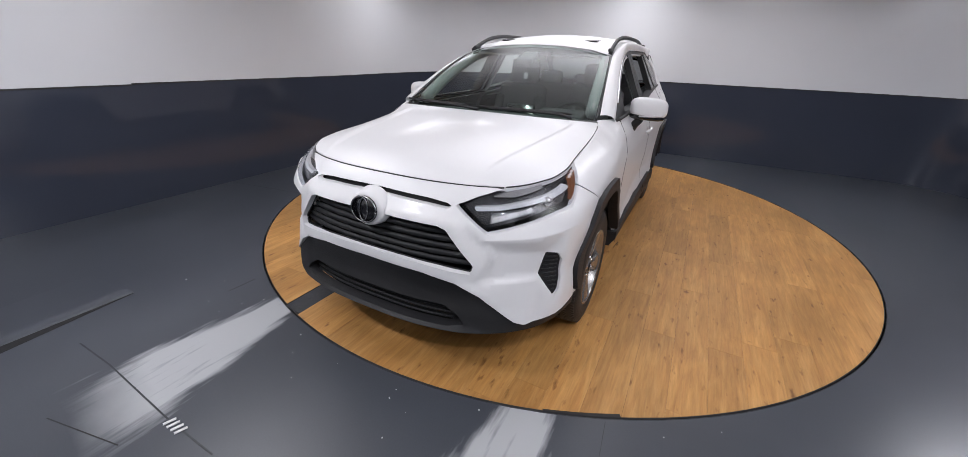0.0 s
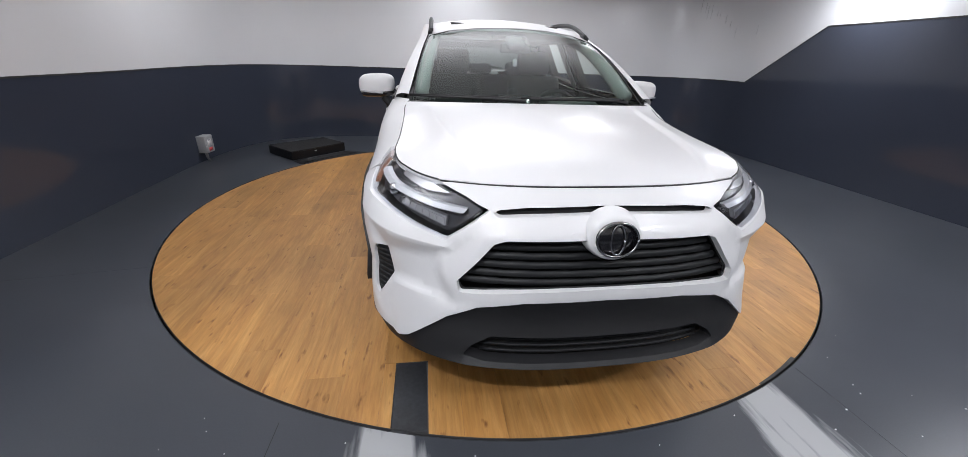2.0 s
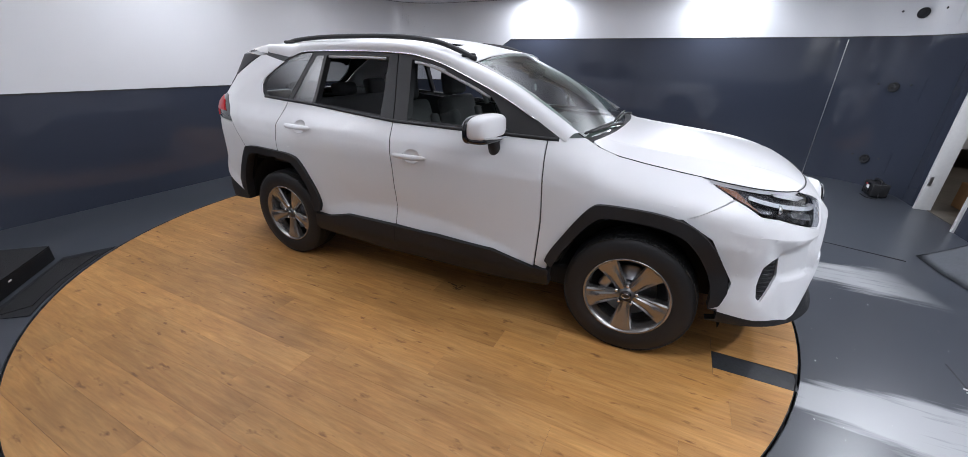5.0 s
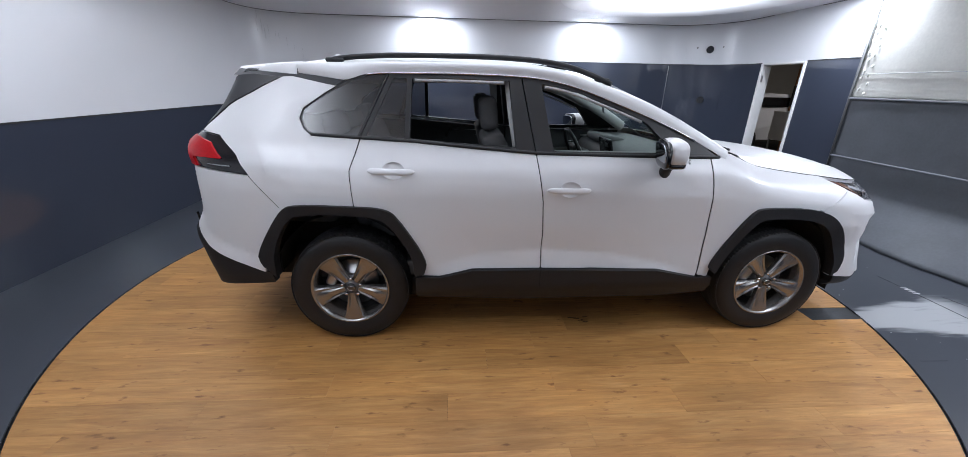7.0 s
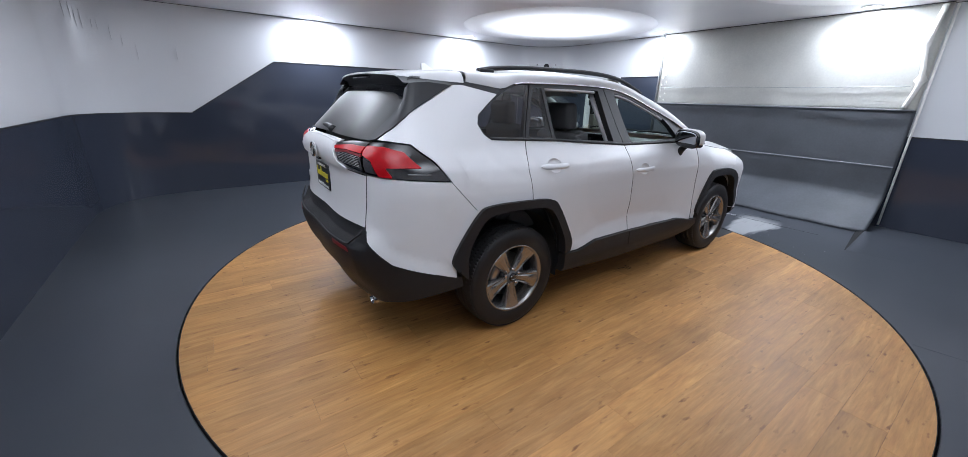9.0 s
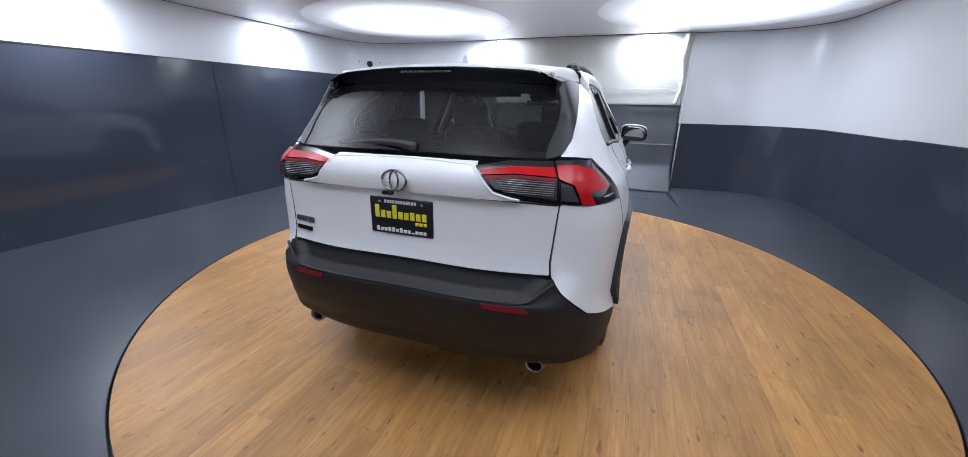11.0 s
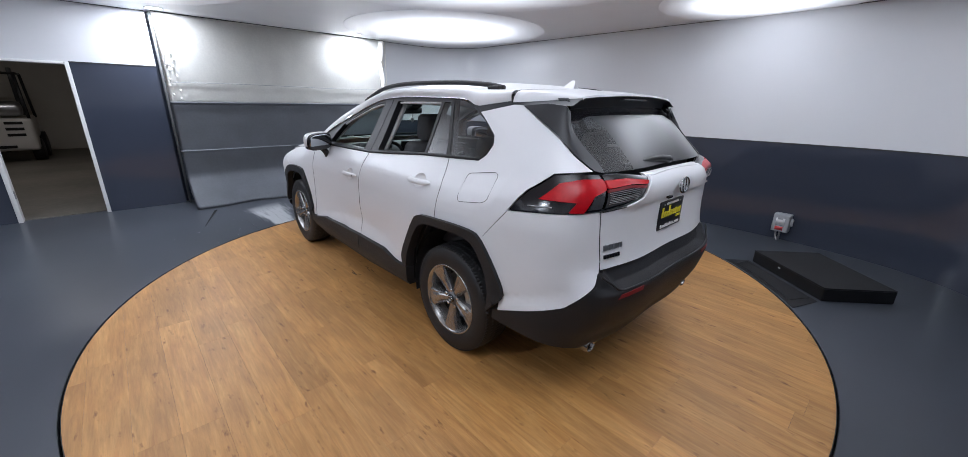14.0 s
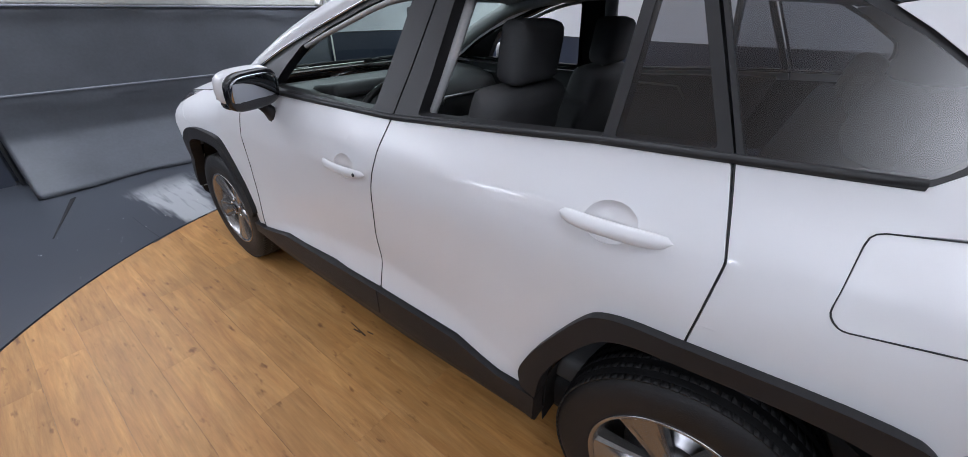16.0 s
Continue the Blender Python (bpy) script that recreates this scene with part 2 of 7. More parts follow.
DARKRED = material("dark_red_lens", (0.20, 0.006, 0.010), 0.38, coat=0.1, grain=0.1, grain_scale=60)
DARKCHROME = material("smoked_chrome", (0.34, 0.34, 0.35), 0.18, metal=1.0, grain=0.03)
AMBER = material("amber_lens", (0.19, 0.065, 0.022), 0.15, coat=1.0, grain=0.1, grain_scale=80)
LAMPGREY = material("silvered_lamp_body", (0.05, 0.05, 0.056), 0.25, metal=0.5, coat=0.5, grain=0.1, grain_scale=60)
CLEARWHITE = material("frosted_clear_lens", (0.62, 0.63, 0.65), 0.2, coat=1.0, grain=0.1, grain_scale=120)
FABRIC = material("charcoal_fabric", (0.085, 0.085, 0.088), 0.9, bump=0.3, bump_scale=700, grain=0.2, grain_scale=300)
PAINT.node_tree.nodes["Principled BSDF"].inputs["Coat Roughness"].default_value = 0.11
PILLARBLACK = material("satin_black_trim", (0.011, 0.012, 0.015), 0.42, blotch=0.05)
TRIM = material("dark_grey_trim", (0.07, 0.071, 0.073), 0.6, bump=0.1, bump_scale=600, blotch=0.1)
LINER = material("pale_headliner", (0.45, 0.45, 0.45), 0.9, grain=0.06, grain_scale=200)
SEAL = material("black_rubber_seal", (0.012, 0.012, 0.013), 0.5, blotch=0.1)
GLASS = glass_material("clear_glass", (0.66, 0.77, 0.72), ior=1.26)
PRIVACY = glass_material("privacy_glass", (0.42, 0.435, 0.46), 0.24, 1.9)
REARGLASS = glass_material("tinted_rear_glass", (0.25, 0.26, 0.265), 0.34, 1.45)
SMOKE = material("smoked_clear_lens", (0.26, 0.26, 0.27), 0.15, coat=1.0, grain=0.15, grain_scale=90)
SMOKEDARK = material("dark_smoked_lens", (0.055, 0.055, 0.06), 0.18, coat=0.8, grain=0.15, grain_scale=90)
GRILLEBLACK = material("matt_black_grille", (0.0055, 0.0062, 0.008), 0.55, blotch=0.08)
LENS = glass_material("lamp_cover", (0.90, 0.91, 0.93), 0.02, 1.45)
MIRROR = material("mirror_glass", (0.42, 0.44, 0.47), 0.02, metal=1.0, grain=0.01)
WHITEWALL = material("glossy_white_wall_sheet", (0.68, 0.69, 0.71), 0.26, bump=0.10, bump_scale=0.55, blotch=0.02, blotch_scale=0.7, grain=0.01, grain_scale=200)
DARKWALL = material("glossy_slate_wall_sheet", (0.041, 0.048, 0.068), 0.08, bump=0.018, bump_scale=0.5, blotch=0.03, blotch_scale=0.6, grain=0.012, grain_scale=300)
CEILING = material("white_ceiling_sheet", (0.88, 0.88, 0.90), 0.4, bump=0.03, bump_scale=1.2, blotch=0.02)
WOOD = wood_material()
HATCHMAT = material("dark_hatch_paint", (0.028, 0.030, 0.034), 0.55, blotch=0.3, blotch_scale=6, grain=0.2, grain_scale=60)
SCUFF = material("dark_scuff", (0.07, 0.035, 0.016), 0.6, grain=0.3, grain_scale=90)
GREYBOX = material("grey_enamel", (0.34, 0.35, 0.36), 0.45, blotch=0.08, grain=0.04)
VINYL = material("white_vinyl_curtain", (0.78, 0.77, 0.72), 0.4, bump=0.3, bump_scale=5, blotch=0.06, blotch_scale=2.5, grain=0.03)
GREYVINYL = material("grey_vinyl_curtain", (0.165, 0.177, 0.20), 0.5, bump=0.3, bump_scale=5, blotch=0.1, blotch_scale=2.5, grain=0.04)


def floor_material():
    """Slate floor paint, worn through to pale streaks by tyres in two lanes before the turntable."""
    m = material("slate_floor_paint", (0.052, 0.0575, 0.069), 0.30, grain=0.06, grain_scale=140, blotch=0.10, blotch_scale=0.9)
    nt = m.node_tree
    b = nt.nodes["Principled BSDF"]
    base = b.inputs["Base Color"].links[0].from_socket
    geo = nt.nodes.new("ShaderNodeNewGeometry")
    big = nt.nodes.new("ShaderNodeTexNoise")
    big.inputs["Scale"].default_value, big.inputs["Detail"].default_value = 1.3, 5
    nt.links.new(geo.outputs["Position"], big.inputs["Vector"])
    streak = nt.nodes.new("ShaderNodeTexNoise")
    streak.inputs["Scale"].default_value, streak.inputs["Detail"].default_value = 1.0, 6
    mp = nt.nodes.new("ShaderNodeMapping")
    mp.inputs["Scale"].default_value = (26, 3.0, 1)
    nt.links.new(geo.outputs["Position"], mp.inputs["Vector"])
    nt.links.new(mp.outputs["Vector"], streak.inputs["Vector"])
    sep = nt.nodes.new("ShaderNodeSeparateXYZ")
    nt.links.new(geo.outputs["Position"], sep.inputs["Vector"])

    def math_node(op, a, c=0.0):
        n = nt.nodes.new("ShaderNodeMath")
        n.operation = op
        for k, v in enumerate((a, c)):
            if isinstance(v, (int, float)):
                n.inputs[k].default_value = v
            else:
                nt.links.new(v, n.inputs[k])
        return n.outputs[0]

    def ramp(v, a, c):
        r = nt.nodes.new("ShaderNodeMapRange")
        r.inputs["From Min"].default_value, r.inputs["From Max"].default_value = a, c
        nt.links.new(v, r.inputs["Value"])
        return r.outputs["Result"]

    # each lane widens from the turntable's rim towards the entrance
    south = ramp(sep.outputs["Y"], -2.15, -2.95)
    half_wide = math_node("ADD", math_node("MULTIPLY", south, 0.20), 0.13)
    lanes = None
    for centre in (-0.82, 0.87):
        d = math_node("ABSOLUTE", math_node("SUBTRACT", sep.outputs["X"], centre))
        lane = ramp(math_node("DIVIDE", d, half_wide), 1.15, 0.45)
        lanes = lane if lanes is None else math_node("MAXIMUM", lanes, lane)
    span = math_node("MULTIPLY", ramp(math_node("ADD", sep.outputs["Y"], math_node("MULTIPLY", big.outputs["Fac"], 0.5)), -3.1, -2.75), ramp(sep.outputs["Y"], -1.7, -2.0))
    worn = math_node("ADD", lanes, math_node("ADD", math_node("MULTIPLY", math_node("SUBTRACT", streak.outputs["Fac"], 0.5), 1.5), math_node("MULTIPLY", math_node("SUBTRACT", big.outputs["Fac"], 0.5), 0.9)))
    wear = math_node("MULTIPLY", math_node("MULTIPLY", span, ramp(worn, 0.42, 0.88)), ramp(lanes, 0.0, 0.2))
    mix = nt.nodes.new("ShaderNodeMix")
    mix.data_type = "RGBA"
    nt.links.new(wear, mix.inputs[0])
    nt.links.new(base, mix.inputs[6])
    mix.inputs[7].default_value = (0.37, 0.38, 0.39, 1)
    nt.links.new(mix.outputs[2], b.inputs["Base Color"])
    return m


FLOOR = floor_material()


# ---- mesh helpers ----
def thing(name, label, category, group="", kind="", at=(0, 0, 0)):
    """An empty at the base of a thing, to hold its parts."""
    ob = new(name)
    ob.location = at
    ob.empty_display_size = 0.1
    return tagged(ob, label, category, group, kind)


def part(name, bm, mat, parent=None, label="", smooth=True):
    """Links a bmesh as one mesh object under a thing or a part, keeping world places."""
    me = bpy.data.meshes.new(name)
    if smooth:
        for f in bm.faces:
            f.smooth = True
    bm.to_mesh(me)
    bm.free()
    for mm in (mat if isinstance(mat, (list, tuple)) else [mat]):
        me.materials.append(mm)
    ob = new(name, me)
    if parent is not None:
        ob.parent = parent
        base = parent
        shift = Vector((0, 0, 0))
        while base is not None:
            shift += base.location
            base = base.parent
        ob.location = -shift
    if label:
        ob["label"] = label
    return ob


def add_box(bm, c, size, bevel=0.0, turn=None, segs=2, mat=0):
    """A box with bevelled edges, centre c, added to bm."""
    got = bmesh.ops.create_cube(bm, size=1.0)
    vs = got["verts"]
    m = Matrix.Translation(c) @ (turn.to_4x4() if turn is not None else Matrix.Identity(4)) @ Matrix.Diagonal((*size, 1))
    bmesh.ops.transform(bm, matrix=m, verts=vs)
    if bevel:
        es = list({e for v in vs for e in v.link_edges})
        got = bmesh.ops.bevel(bm, geom=es, offset=bevel, segments=segs, affect="EDGES", profile=0.6)
        fs = {f for v in got["verts"] for f in v.link_faces}
    else:
        fs = {f for v in vs for f in v.link_faces}
    for f in fs:
        f.material_index = mat
    return bm


def box_mesh(c, size, bevel=0.0, turn=None, segs=2):
    return add_box(bmesh.new(), c, size, bevel, turn, segs)


def add_lathe(bm, profile, c, axis="x", n=32, sign=1, mat=0):
    """Turns a profile of (along, radius) about an axis through c."""
    rings = []
    for a, r in profile:
        ring = []
        for k in range(n):
            w = 2 * math.pi * k / n
            u, v = r * math.cos(w), r * math.sin(w)
            p = {"x": (sign * a, u, v), "y": (u, sign * a, v), "z": (u, v, sign * a)}[axis]
            ring.append(bm.verts.new((c[0] + p[0], c[1] + p[1], c[2] + p[2])))
        rings.append(ring)
    made = []
    for p, q in zip(rings, rings[1:]):
        for k in range(n):
            made.append(bm.faces.new((p[k], p[(k + 1) % n], q[(k + 1) % n], q[k])))
    for f in made:
        f.material_index = mat
    return rings


def lathe_mesh(profile, c, axis="x", n=32, sign=1, caps=True):
    bm = bmesh.new()
    rings = add_lathe(bm, profile, c, axis, n, sign)
    if caps:
        for ring, r in ((rings[0], profile[0][1]), (rings[-1], profile[-1][1])):
            if r > 1e-4:
                bm.faces.new(ring)
    bmesh.ops.recalc_face_normals(bm, faces=bm.faces)
    return bm


def smooth_line(pts, n=6):
    """Catmull-Rom samples through 3D points."""
    p = [Vector(q) for q in pts]
    p = [2 * p[0] - p[1]] + p + [2 * p[-1] - p[-2]]
    out = []
    for a, b, c, d in zip(p, p[1:], p[2:], p[3:]):
        for k in range(n):
            f = k / n
            out.append(0.5 * (2 * b + (c - a) * f + (2 * a - 5 * b + 4 * c - d) * f * f + (3 * b - a - 3 * c + d) * f ** 3))
    return out + [p[-2]]


def add_tube(bm, pts, r, n=8, flat=1.0, up=(0, 0, 1), taper=None):
    """A tube along points; flat squeezes it across; taper gives a radius factor for a share of the way."""
    pts = [Vector(p) for p in pts]
    rings = []
    for i, p in enumerate(pts):
        t = (pts[min(i + 1, len(pts) - 1)] - pts[max(i - 1, 0)]).normalized()
        side = t.cross(Vector(up))
        if side.length < 1e-5:
            side = Vector((1, 0, 0))
        side.normalize()
        top = side.cross(t)
        k = r * (taper(i / max(len(pts) - 1, 1)) if taper else 1)
        rings.append([bm.verts.new(p + side * (k * math.cos(2 * math.pi * j / n)) + top * (k * flat * math.sin(2 * math.pi * j / n))) for j in range(n)])
    for a, b in zip(rings, rings[1:]):
        for j in range(n):
            bm.faces.new((a[j], a[(j + 1) % n], b[(j + 1) % n], b[j]))
    bm.faces.new(rings[0][::-1])
    bm.faces.new(rings[-1])
    return bm


def tube_mesh(pts, r, n=8, flat=1.0, up=(0, 0, 1), taper=None):
    bm = add_tube(bmesh.new(), pts, r, n, flat, up, taper)
    bmesh.ops.recalc_face_normals(bm, faces=bm.faces)
    return bm


def loft_mesh(rows, close=False):
    """A skin over rows of points, all of one length."""
    bm = bmesh.new()
    vs = [[bm.verts.new(p) for p in row] for row in rows]
    for a, b in zip(vs, vs[1:]):
        for k in range(len(a) - (0 if close else 1)):
            bm.faces.new((a[k], a[(k + 1) % len(a)], b[(k + 1) % len(a)], b[k]))
    return bm


def inside(poly, pts):
    """Which points lie in a polygon."""
    poly, pts = np.asarray(poly, float), np.asarray(pts, float)
    x, y = pts[:, 0], pts[:, 1]
    hit = np.zeros(len(pts), bool)
    a = poly
    b = np.roll(poly, -1, axis=0)
    for (x0, y0), (x1, y1) in zip(a, b):
        if y0 != y1:
            hit ^= ((y0 > y) != (y1 > y)) & (x < (x1 - x0) * (y - y0) / (y1 - y0) + x0)
    return hit


def rounded(poly, r):
    """A polygon of 2D points with its corners rounded."""
    out, n = [], len(poly)
    for i in range(n):
        p, a, b = (np.array(poly[j % n], float) for j in (i, i - 1, i + 1))
        la, lb = np.hypot(*(a - p)), np.hypot(*(b - p))
        k = min(r, la * 0.45, lb * 0.45)
        u, v = p + (a - p) / la * k, p + (b - p) / lb * k
        out += [tuple((1 - f) ** 2 * u + 2 * f * (1 - f) * p + f * f * v) for f in (0, 0.35, 0.65, 1)]
    return out


def finer(poly, step):
    out = []
    for i, p in enumerate(poly):
        q = poly[(i + 1) % len(poly)]
        p, q = np.array(p, float), np.array(q, float)
        k = max(1, int(math.ceil(np.linalg.norm(q - p) / step)))
        out += [tuple(p + (q - p) * j / k) for j in range(k)]
    return out


def flat_fill(outline, holes, step, folds=()):
    """Triangles over a 2D outline with holes, their edges laid along the folds: points, triangles and the count of edge points."""
    from mathutils.geometry import delaunay_2d_cdt
    loops = [finer(p, step * 0.8) for p in (outline, *holes)]
    verts = [q for p in loops for q in p]
    edges, at = [], 0
    for p in loops:
        edges += [(at + k, at + (k + 1) % len(p)) for k in range(len(p))]
        at += len(p)
    for line in folds:
        dense = finer(list(line) + [line[-1]], step * 0.8)[:-1] + [line[-1]]
        keep = inside(loops[0], dense)
        for h in loops[1:]:
            keep &= ~inside(h, dense)
        near = np.min(np.hypot(*(np.array(dense)[:, None] - np.array(verts)[None]).transpose(2, 0, 1)), axis=1) > step * 0.3
        last = None
        for q, k in zip(dense, keep & near):
            if k:
                verts.append(tuple(q))
                if last is not None:
                    edges.append((last, len(verts) - 1))
            last = len(verts) - 1 if k else None
    o = np.array(verts)
    (x0, y0), (x1, y1) = o.min(0), o.max(0)
    gx, gy = np.meshgrid(np.arange(x0 + step / 2, x1, step), np.arange(y0 + step / 2, y1, step))
    gx = gx + (np.arange(gx.shape[0]) % 2)[:, None] * step * 0.5
    g = np.c_[gx.ravel(), gy.ravel()]
    keep = inside(loops[0], g)
    for h in loops[1:]:
        keep &= ~inside(h, g)
    g = g[keep]
    if len(g):
        near = np.min(np.hypot(g[:, None, 0] - o[None, :, 0], g[:, None, 1] - o[None, :, 1]), axis=1)
        g = g[near > step * 0.45]
    pts = [Vector(p) for p in verts] + [Vector((float(a), float(b))) for a, b in g]
    vs, _, fs, ov, _, _ = delaunay_2d_cdt(pts, edges, [], 0, 1e-6)
    vs2 = np.array([(v.x, v.y) for v in vs])
    mid = np.array([vs2[list(f)].mean(0) for f in fs])
    ok = inside(loops[0], mid)
    for h in loops[1:]:
        ok &= ~inside(h, mid)
    tris = [tuple(f) for f, k in zip(fs, ok) if k]
    return vs2, tris, ov, len(verts), verts


def ellipsoid_mesh(c, rad, nu=20, nv=14, shape=None):
    rows = []
    for j in range(nv + 1):
        b = -math.pi / 2 + math.pi * j / nv
        row = []
        for i in range(nu):
            a = 2 * math.pi * i / nu
            v = [math.cos(b) * math.cos(a), math.cos(b) * math.sin(a), math.sin(b)]
            v = [math.copysign(abs(q) ** 0.62, q) for q in v]
            p = Vector((c[0] + rad[0] * v[0], c[1] + rad[1] * v[1], c[2] + rad[2] * v[2]))
            row.append(shape(p) if shape else p)
        rows.append(row)
    bm = loft_mesh(rows, True)
    bmesh.ops.remove_doubles(bm, verts=bm.verts, dist=1e-5)
    bmesh.ops.recalc_face_normals(bm, faces=bm.faces)
    return bm


# ---- the room ----
EAST, WEST, NORTH, SOUTH, TOP = 4.74, -3.6, 4.13, -4.2, 2.62
SE_R, SW_R = 1.0, 0.95


def arc(cx, cy, r, a0, a1, n=14):
    return [(cx + r * math.cos(radians(a0 + (a1 - a0) * k / n)), cy + r * math.sin(radians(a0 + (a1 - a0) * k / n))) for k in range(n + 1)]


def wall(name, line, low, label, thick=0.12, top=TOP):
    """A sheet wall along a plan line of (x, y): slate below the height low(x, y), white above, with thickness outwards."""
    bm = bmesh.new()
    cols, shell = [], []
    n = len(line)
    for i, (x, y) in enumerate(line):
        a, b = line[max(i - 1, 0)], line[min(i + 1, n - 1)]
        t = Vector((b[0] - a[0], b[1] - a[1], 0)).normalized()
        o = Vector((-t.y, t.x, 0)) * thick
        h = low(x, y)
        ring = ((x, y, -0.02), (x, y, h), (x, y, top), (x + o.x, y + o.y, top), (x + o.x, y + o.y, -0.02))
        cols.append([bm.verts.new(p) for p in ring])
        shell.append([bm.verts.new(p) for p in ring])
    for a, b, c, d in zip(cols, cols[1:], shell, shell[1:]):
        for k, m in ((0, 0), (1, 1)):
            f = bm.faces.new((a[k + 1], b[k + 1], b[k], a[k]))
            f.material_index = m
            f.smooth = True
        for k in (2, 3):
            bm.faces.new((c[k + 1], d[k + 1], d[k], c[k])).material_index = 1
    for c, turn in ((shell[0], 1), (shell[-1], -1)):
        bm.faces.new(c[::turn])
    ob = part(name, bm, [DARKWALL, WHITEWALL], smooth=False)
    bm = bmesh.new()
    for i, (x, y) in enumerate(line[:-1]):
        x2, y2 = line[i + 1]
        t = Vector((x2 - x, y2 - y, 0))
        o = Vector((t.y, -t.x, 0)).normalized() * 0.004
        p, q = Vector((x, y, low(x, y))) + o, Vector((x2, y2, low(x2, y2))) + o
        w = Vector((0, 0, 0.007))
        vs = [bm.verts.new(v) for v in (p - w, q - w, q + w, p + w)]
        bm.faces.new(vs)
        back = [bm.verts.new(v - o * 0.9) for v in (p - w, q - w, q + w, p + w)]
        for k in range(4):
            bm.faces.new((vs[k], vs[(k + 1) % 4], back[(k + 1) % 4], back[k]))
    part("edge_strip", bm, SEAL, ob, smooth=False)
    bm = bmesh.new()
    for (x, y), (x2, y2) in zip(line, line[1:]):
        t = Vector((x2 - x, y2 - y, 0))
        o = Vector((t.y, -t.x, 0)).normalized() * 0.004
        add_box(bm, ((x + x2) / 2 + o.x, (y + y2) / 2 + o.y, top - 0.005), (t.length, 0.005, 0.006), 0, Matrix.Rotation(math.atan2(t.y, t.x), 3, "Z"))
    part("ceiling_joint", bm, TRIM, ob, "thin dark joint under the ceiling", smooth=False)
    return tagged(ob, label, "wall", kind="structure")


def east_low(x, y):
    return lerp_table([(-4.4, 1.93), (-3.6, 1.95), (1.76, 1.95), (2.95, 1.18), (4.13, 1.18)], y)


def split(a, b, n):
    return [(a[0] + (b[0] - a[0]) * k / n, a[1] + (b[1] - a[1]) * k / n) for k in range(n + 1)]


def bend(p0, p1, p2, p3, n=40):
    """A soft wall corner: a cubic between two straight runs."""
    return [tuple((1 - f) ** 3 * a + 3 * (1 - f) ** 2 * f * b + 3 * (1 - f) * f * f * c + f ** 3 * d for a, b, c, d in zip(p0, p1, p2, p3)) for f in (k / n for k in range(n + 1))]


north_line = split((WEST, -1.6), (WEST - 0.04, 1.9), 6) + bend((WEST - 0.04, 1.9), (WEST - 0.02, 3.3), (-3.3, NORTH), (-2.0, NORTH), 32)[1:] + split((-2.0, NORTH), (EAST - 1.0, NORTH), 8)[1:] + bend((EAST - 1.0, NORTH), (EAST - 0.35, NORTH), (EAST, NORTH - 0.35), (EAST, 2.95), 24)[1:]
wall("wall_north", north_line, lambda x, y: 1.16 + 0.03 * min(max((y - 1.0) / 2.5, 0), 1) - 0.01 * max(x, 0) / EAST, "glossy white wall sheet over a slate lower band, rounded corners")
wall_n = bpy.data.objects["wall_north"]
# raised pale glossy slivers put in for the glints along dents in the sheet
rng = random.Random(12)
for k in range(11):
    a, b = 4.32 + 0.042 * k + rng.uniform(-0.012, 0.012), 2.58 - 0.05 * k + rng.uniform(-0.05, 0.03)
    q = min(range(1, len(north_line) - 1), key=lambda j: abs(north_line[j][0] - a) + (0 if north_line[j][0] > 3 else 9))
    (xa, ya), (xb, yb) = north_line[q - 1], north_line[q + 1]
    inward = Vector((yb - ya, xa - xb, 0)).normalized() * 0.0015
    x, y = north_line[q][0] + rng.uniform(-0.02, 0.02) * (xb - xa) * 10, 0
    y = ya + (yb - ya) * (x - xa) / (xb - xa) if abs(xb - xa) > 1e-4 else north_line[q][1]
    drop = rng.uniform(0.10, 0.26)
    part("wall_dent", tube_mesh([(x + inward.x, y + inward.y, b), (x + inward.x * 2, y + inward.y * 2, b - drop * 0.5), (x + inward.x, y + inward.y, b - drop)], 0.0065, 6, 0.5, taper=lambda f: 0.15 + 0.85 * math.sin(math.pi * f)), CLEARWHITE, wall_n)
west_pts = arc(WEST + SW_R, SOUTH + SW_R, SW_R, 270, 180, 16)
wall("wall_west", west_pts + split((WEST, SOUTH + SW_R), (WEST, -1.6), 8)[1:], lambda x, y: 1.15, "glossy white wall sheet over a slate lower band")
east_pts = [(EAST, 2.95), (EAST, 1.76)] + split((EAST, 1.76), (EAST, SOUTH + SE_R), 6)[1:] + arc(EAST - SE_R, SOUTH + SE_R, SE_R, 0, -90, 16)[1:]
wall("wall_east", east_pts, east_low, "glossy white sheet over a slate band that steps up diagonally")
DOOR = (2.55, 3.40)
wall("wall_south_east", [east_pts[-1], (DOOR[1], SOUTH)], lambda x, y: 1.93, "narrow glossy slate and white wall panel beside a doorway")
wall("wall_south", [(DOOR[0], SOUTH), (1.70, SOUTH)], lambda x, y: 1.93, "glossy slate and white wall panel between doorway and curtain")
wall("wall_south_west", [(-1.72, SOUTH), west_pts[0]], lambda x, y: 1.15, "glossy white wall sheet over a slate lower band")

# lintel above the doorway and above the curtain opening
lintel = tagged(part("wall_lintel", box_mesh(((DOOR[0] + DOOR[1]) / 2, SOUTH - 0.06, (1.93 + TOP) / 2), (DOOR[1] - DOOR[0] + 0.004, 0.12, TOP - 1.93)), WHITEWALL, smooth=False),
                "white wall sheet above the doorway", "wall", kind="structure")

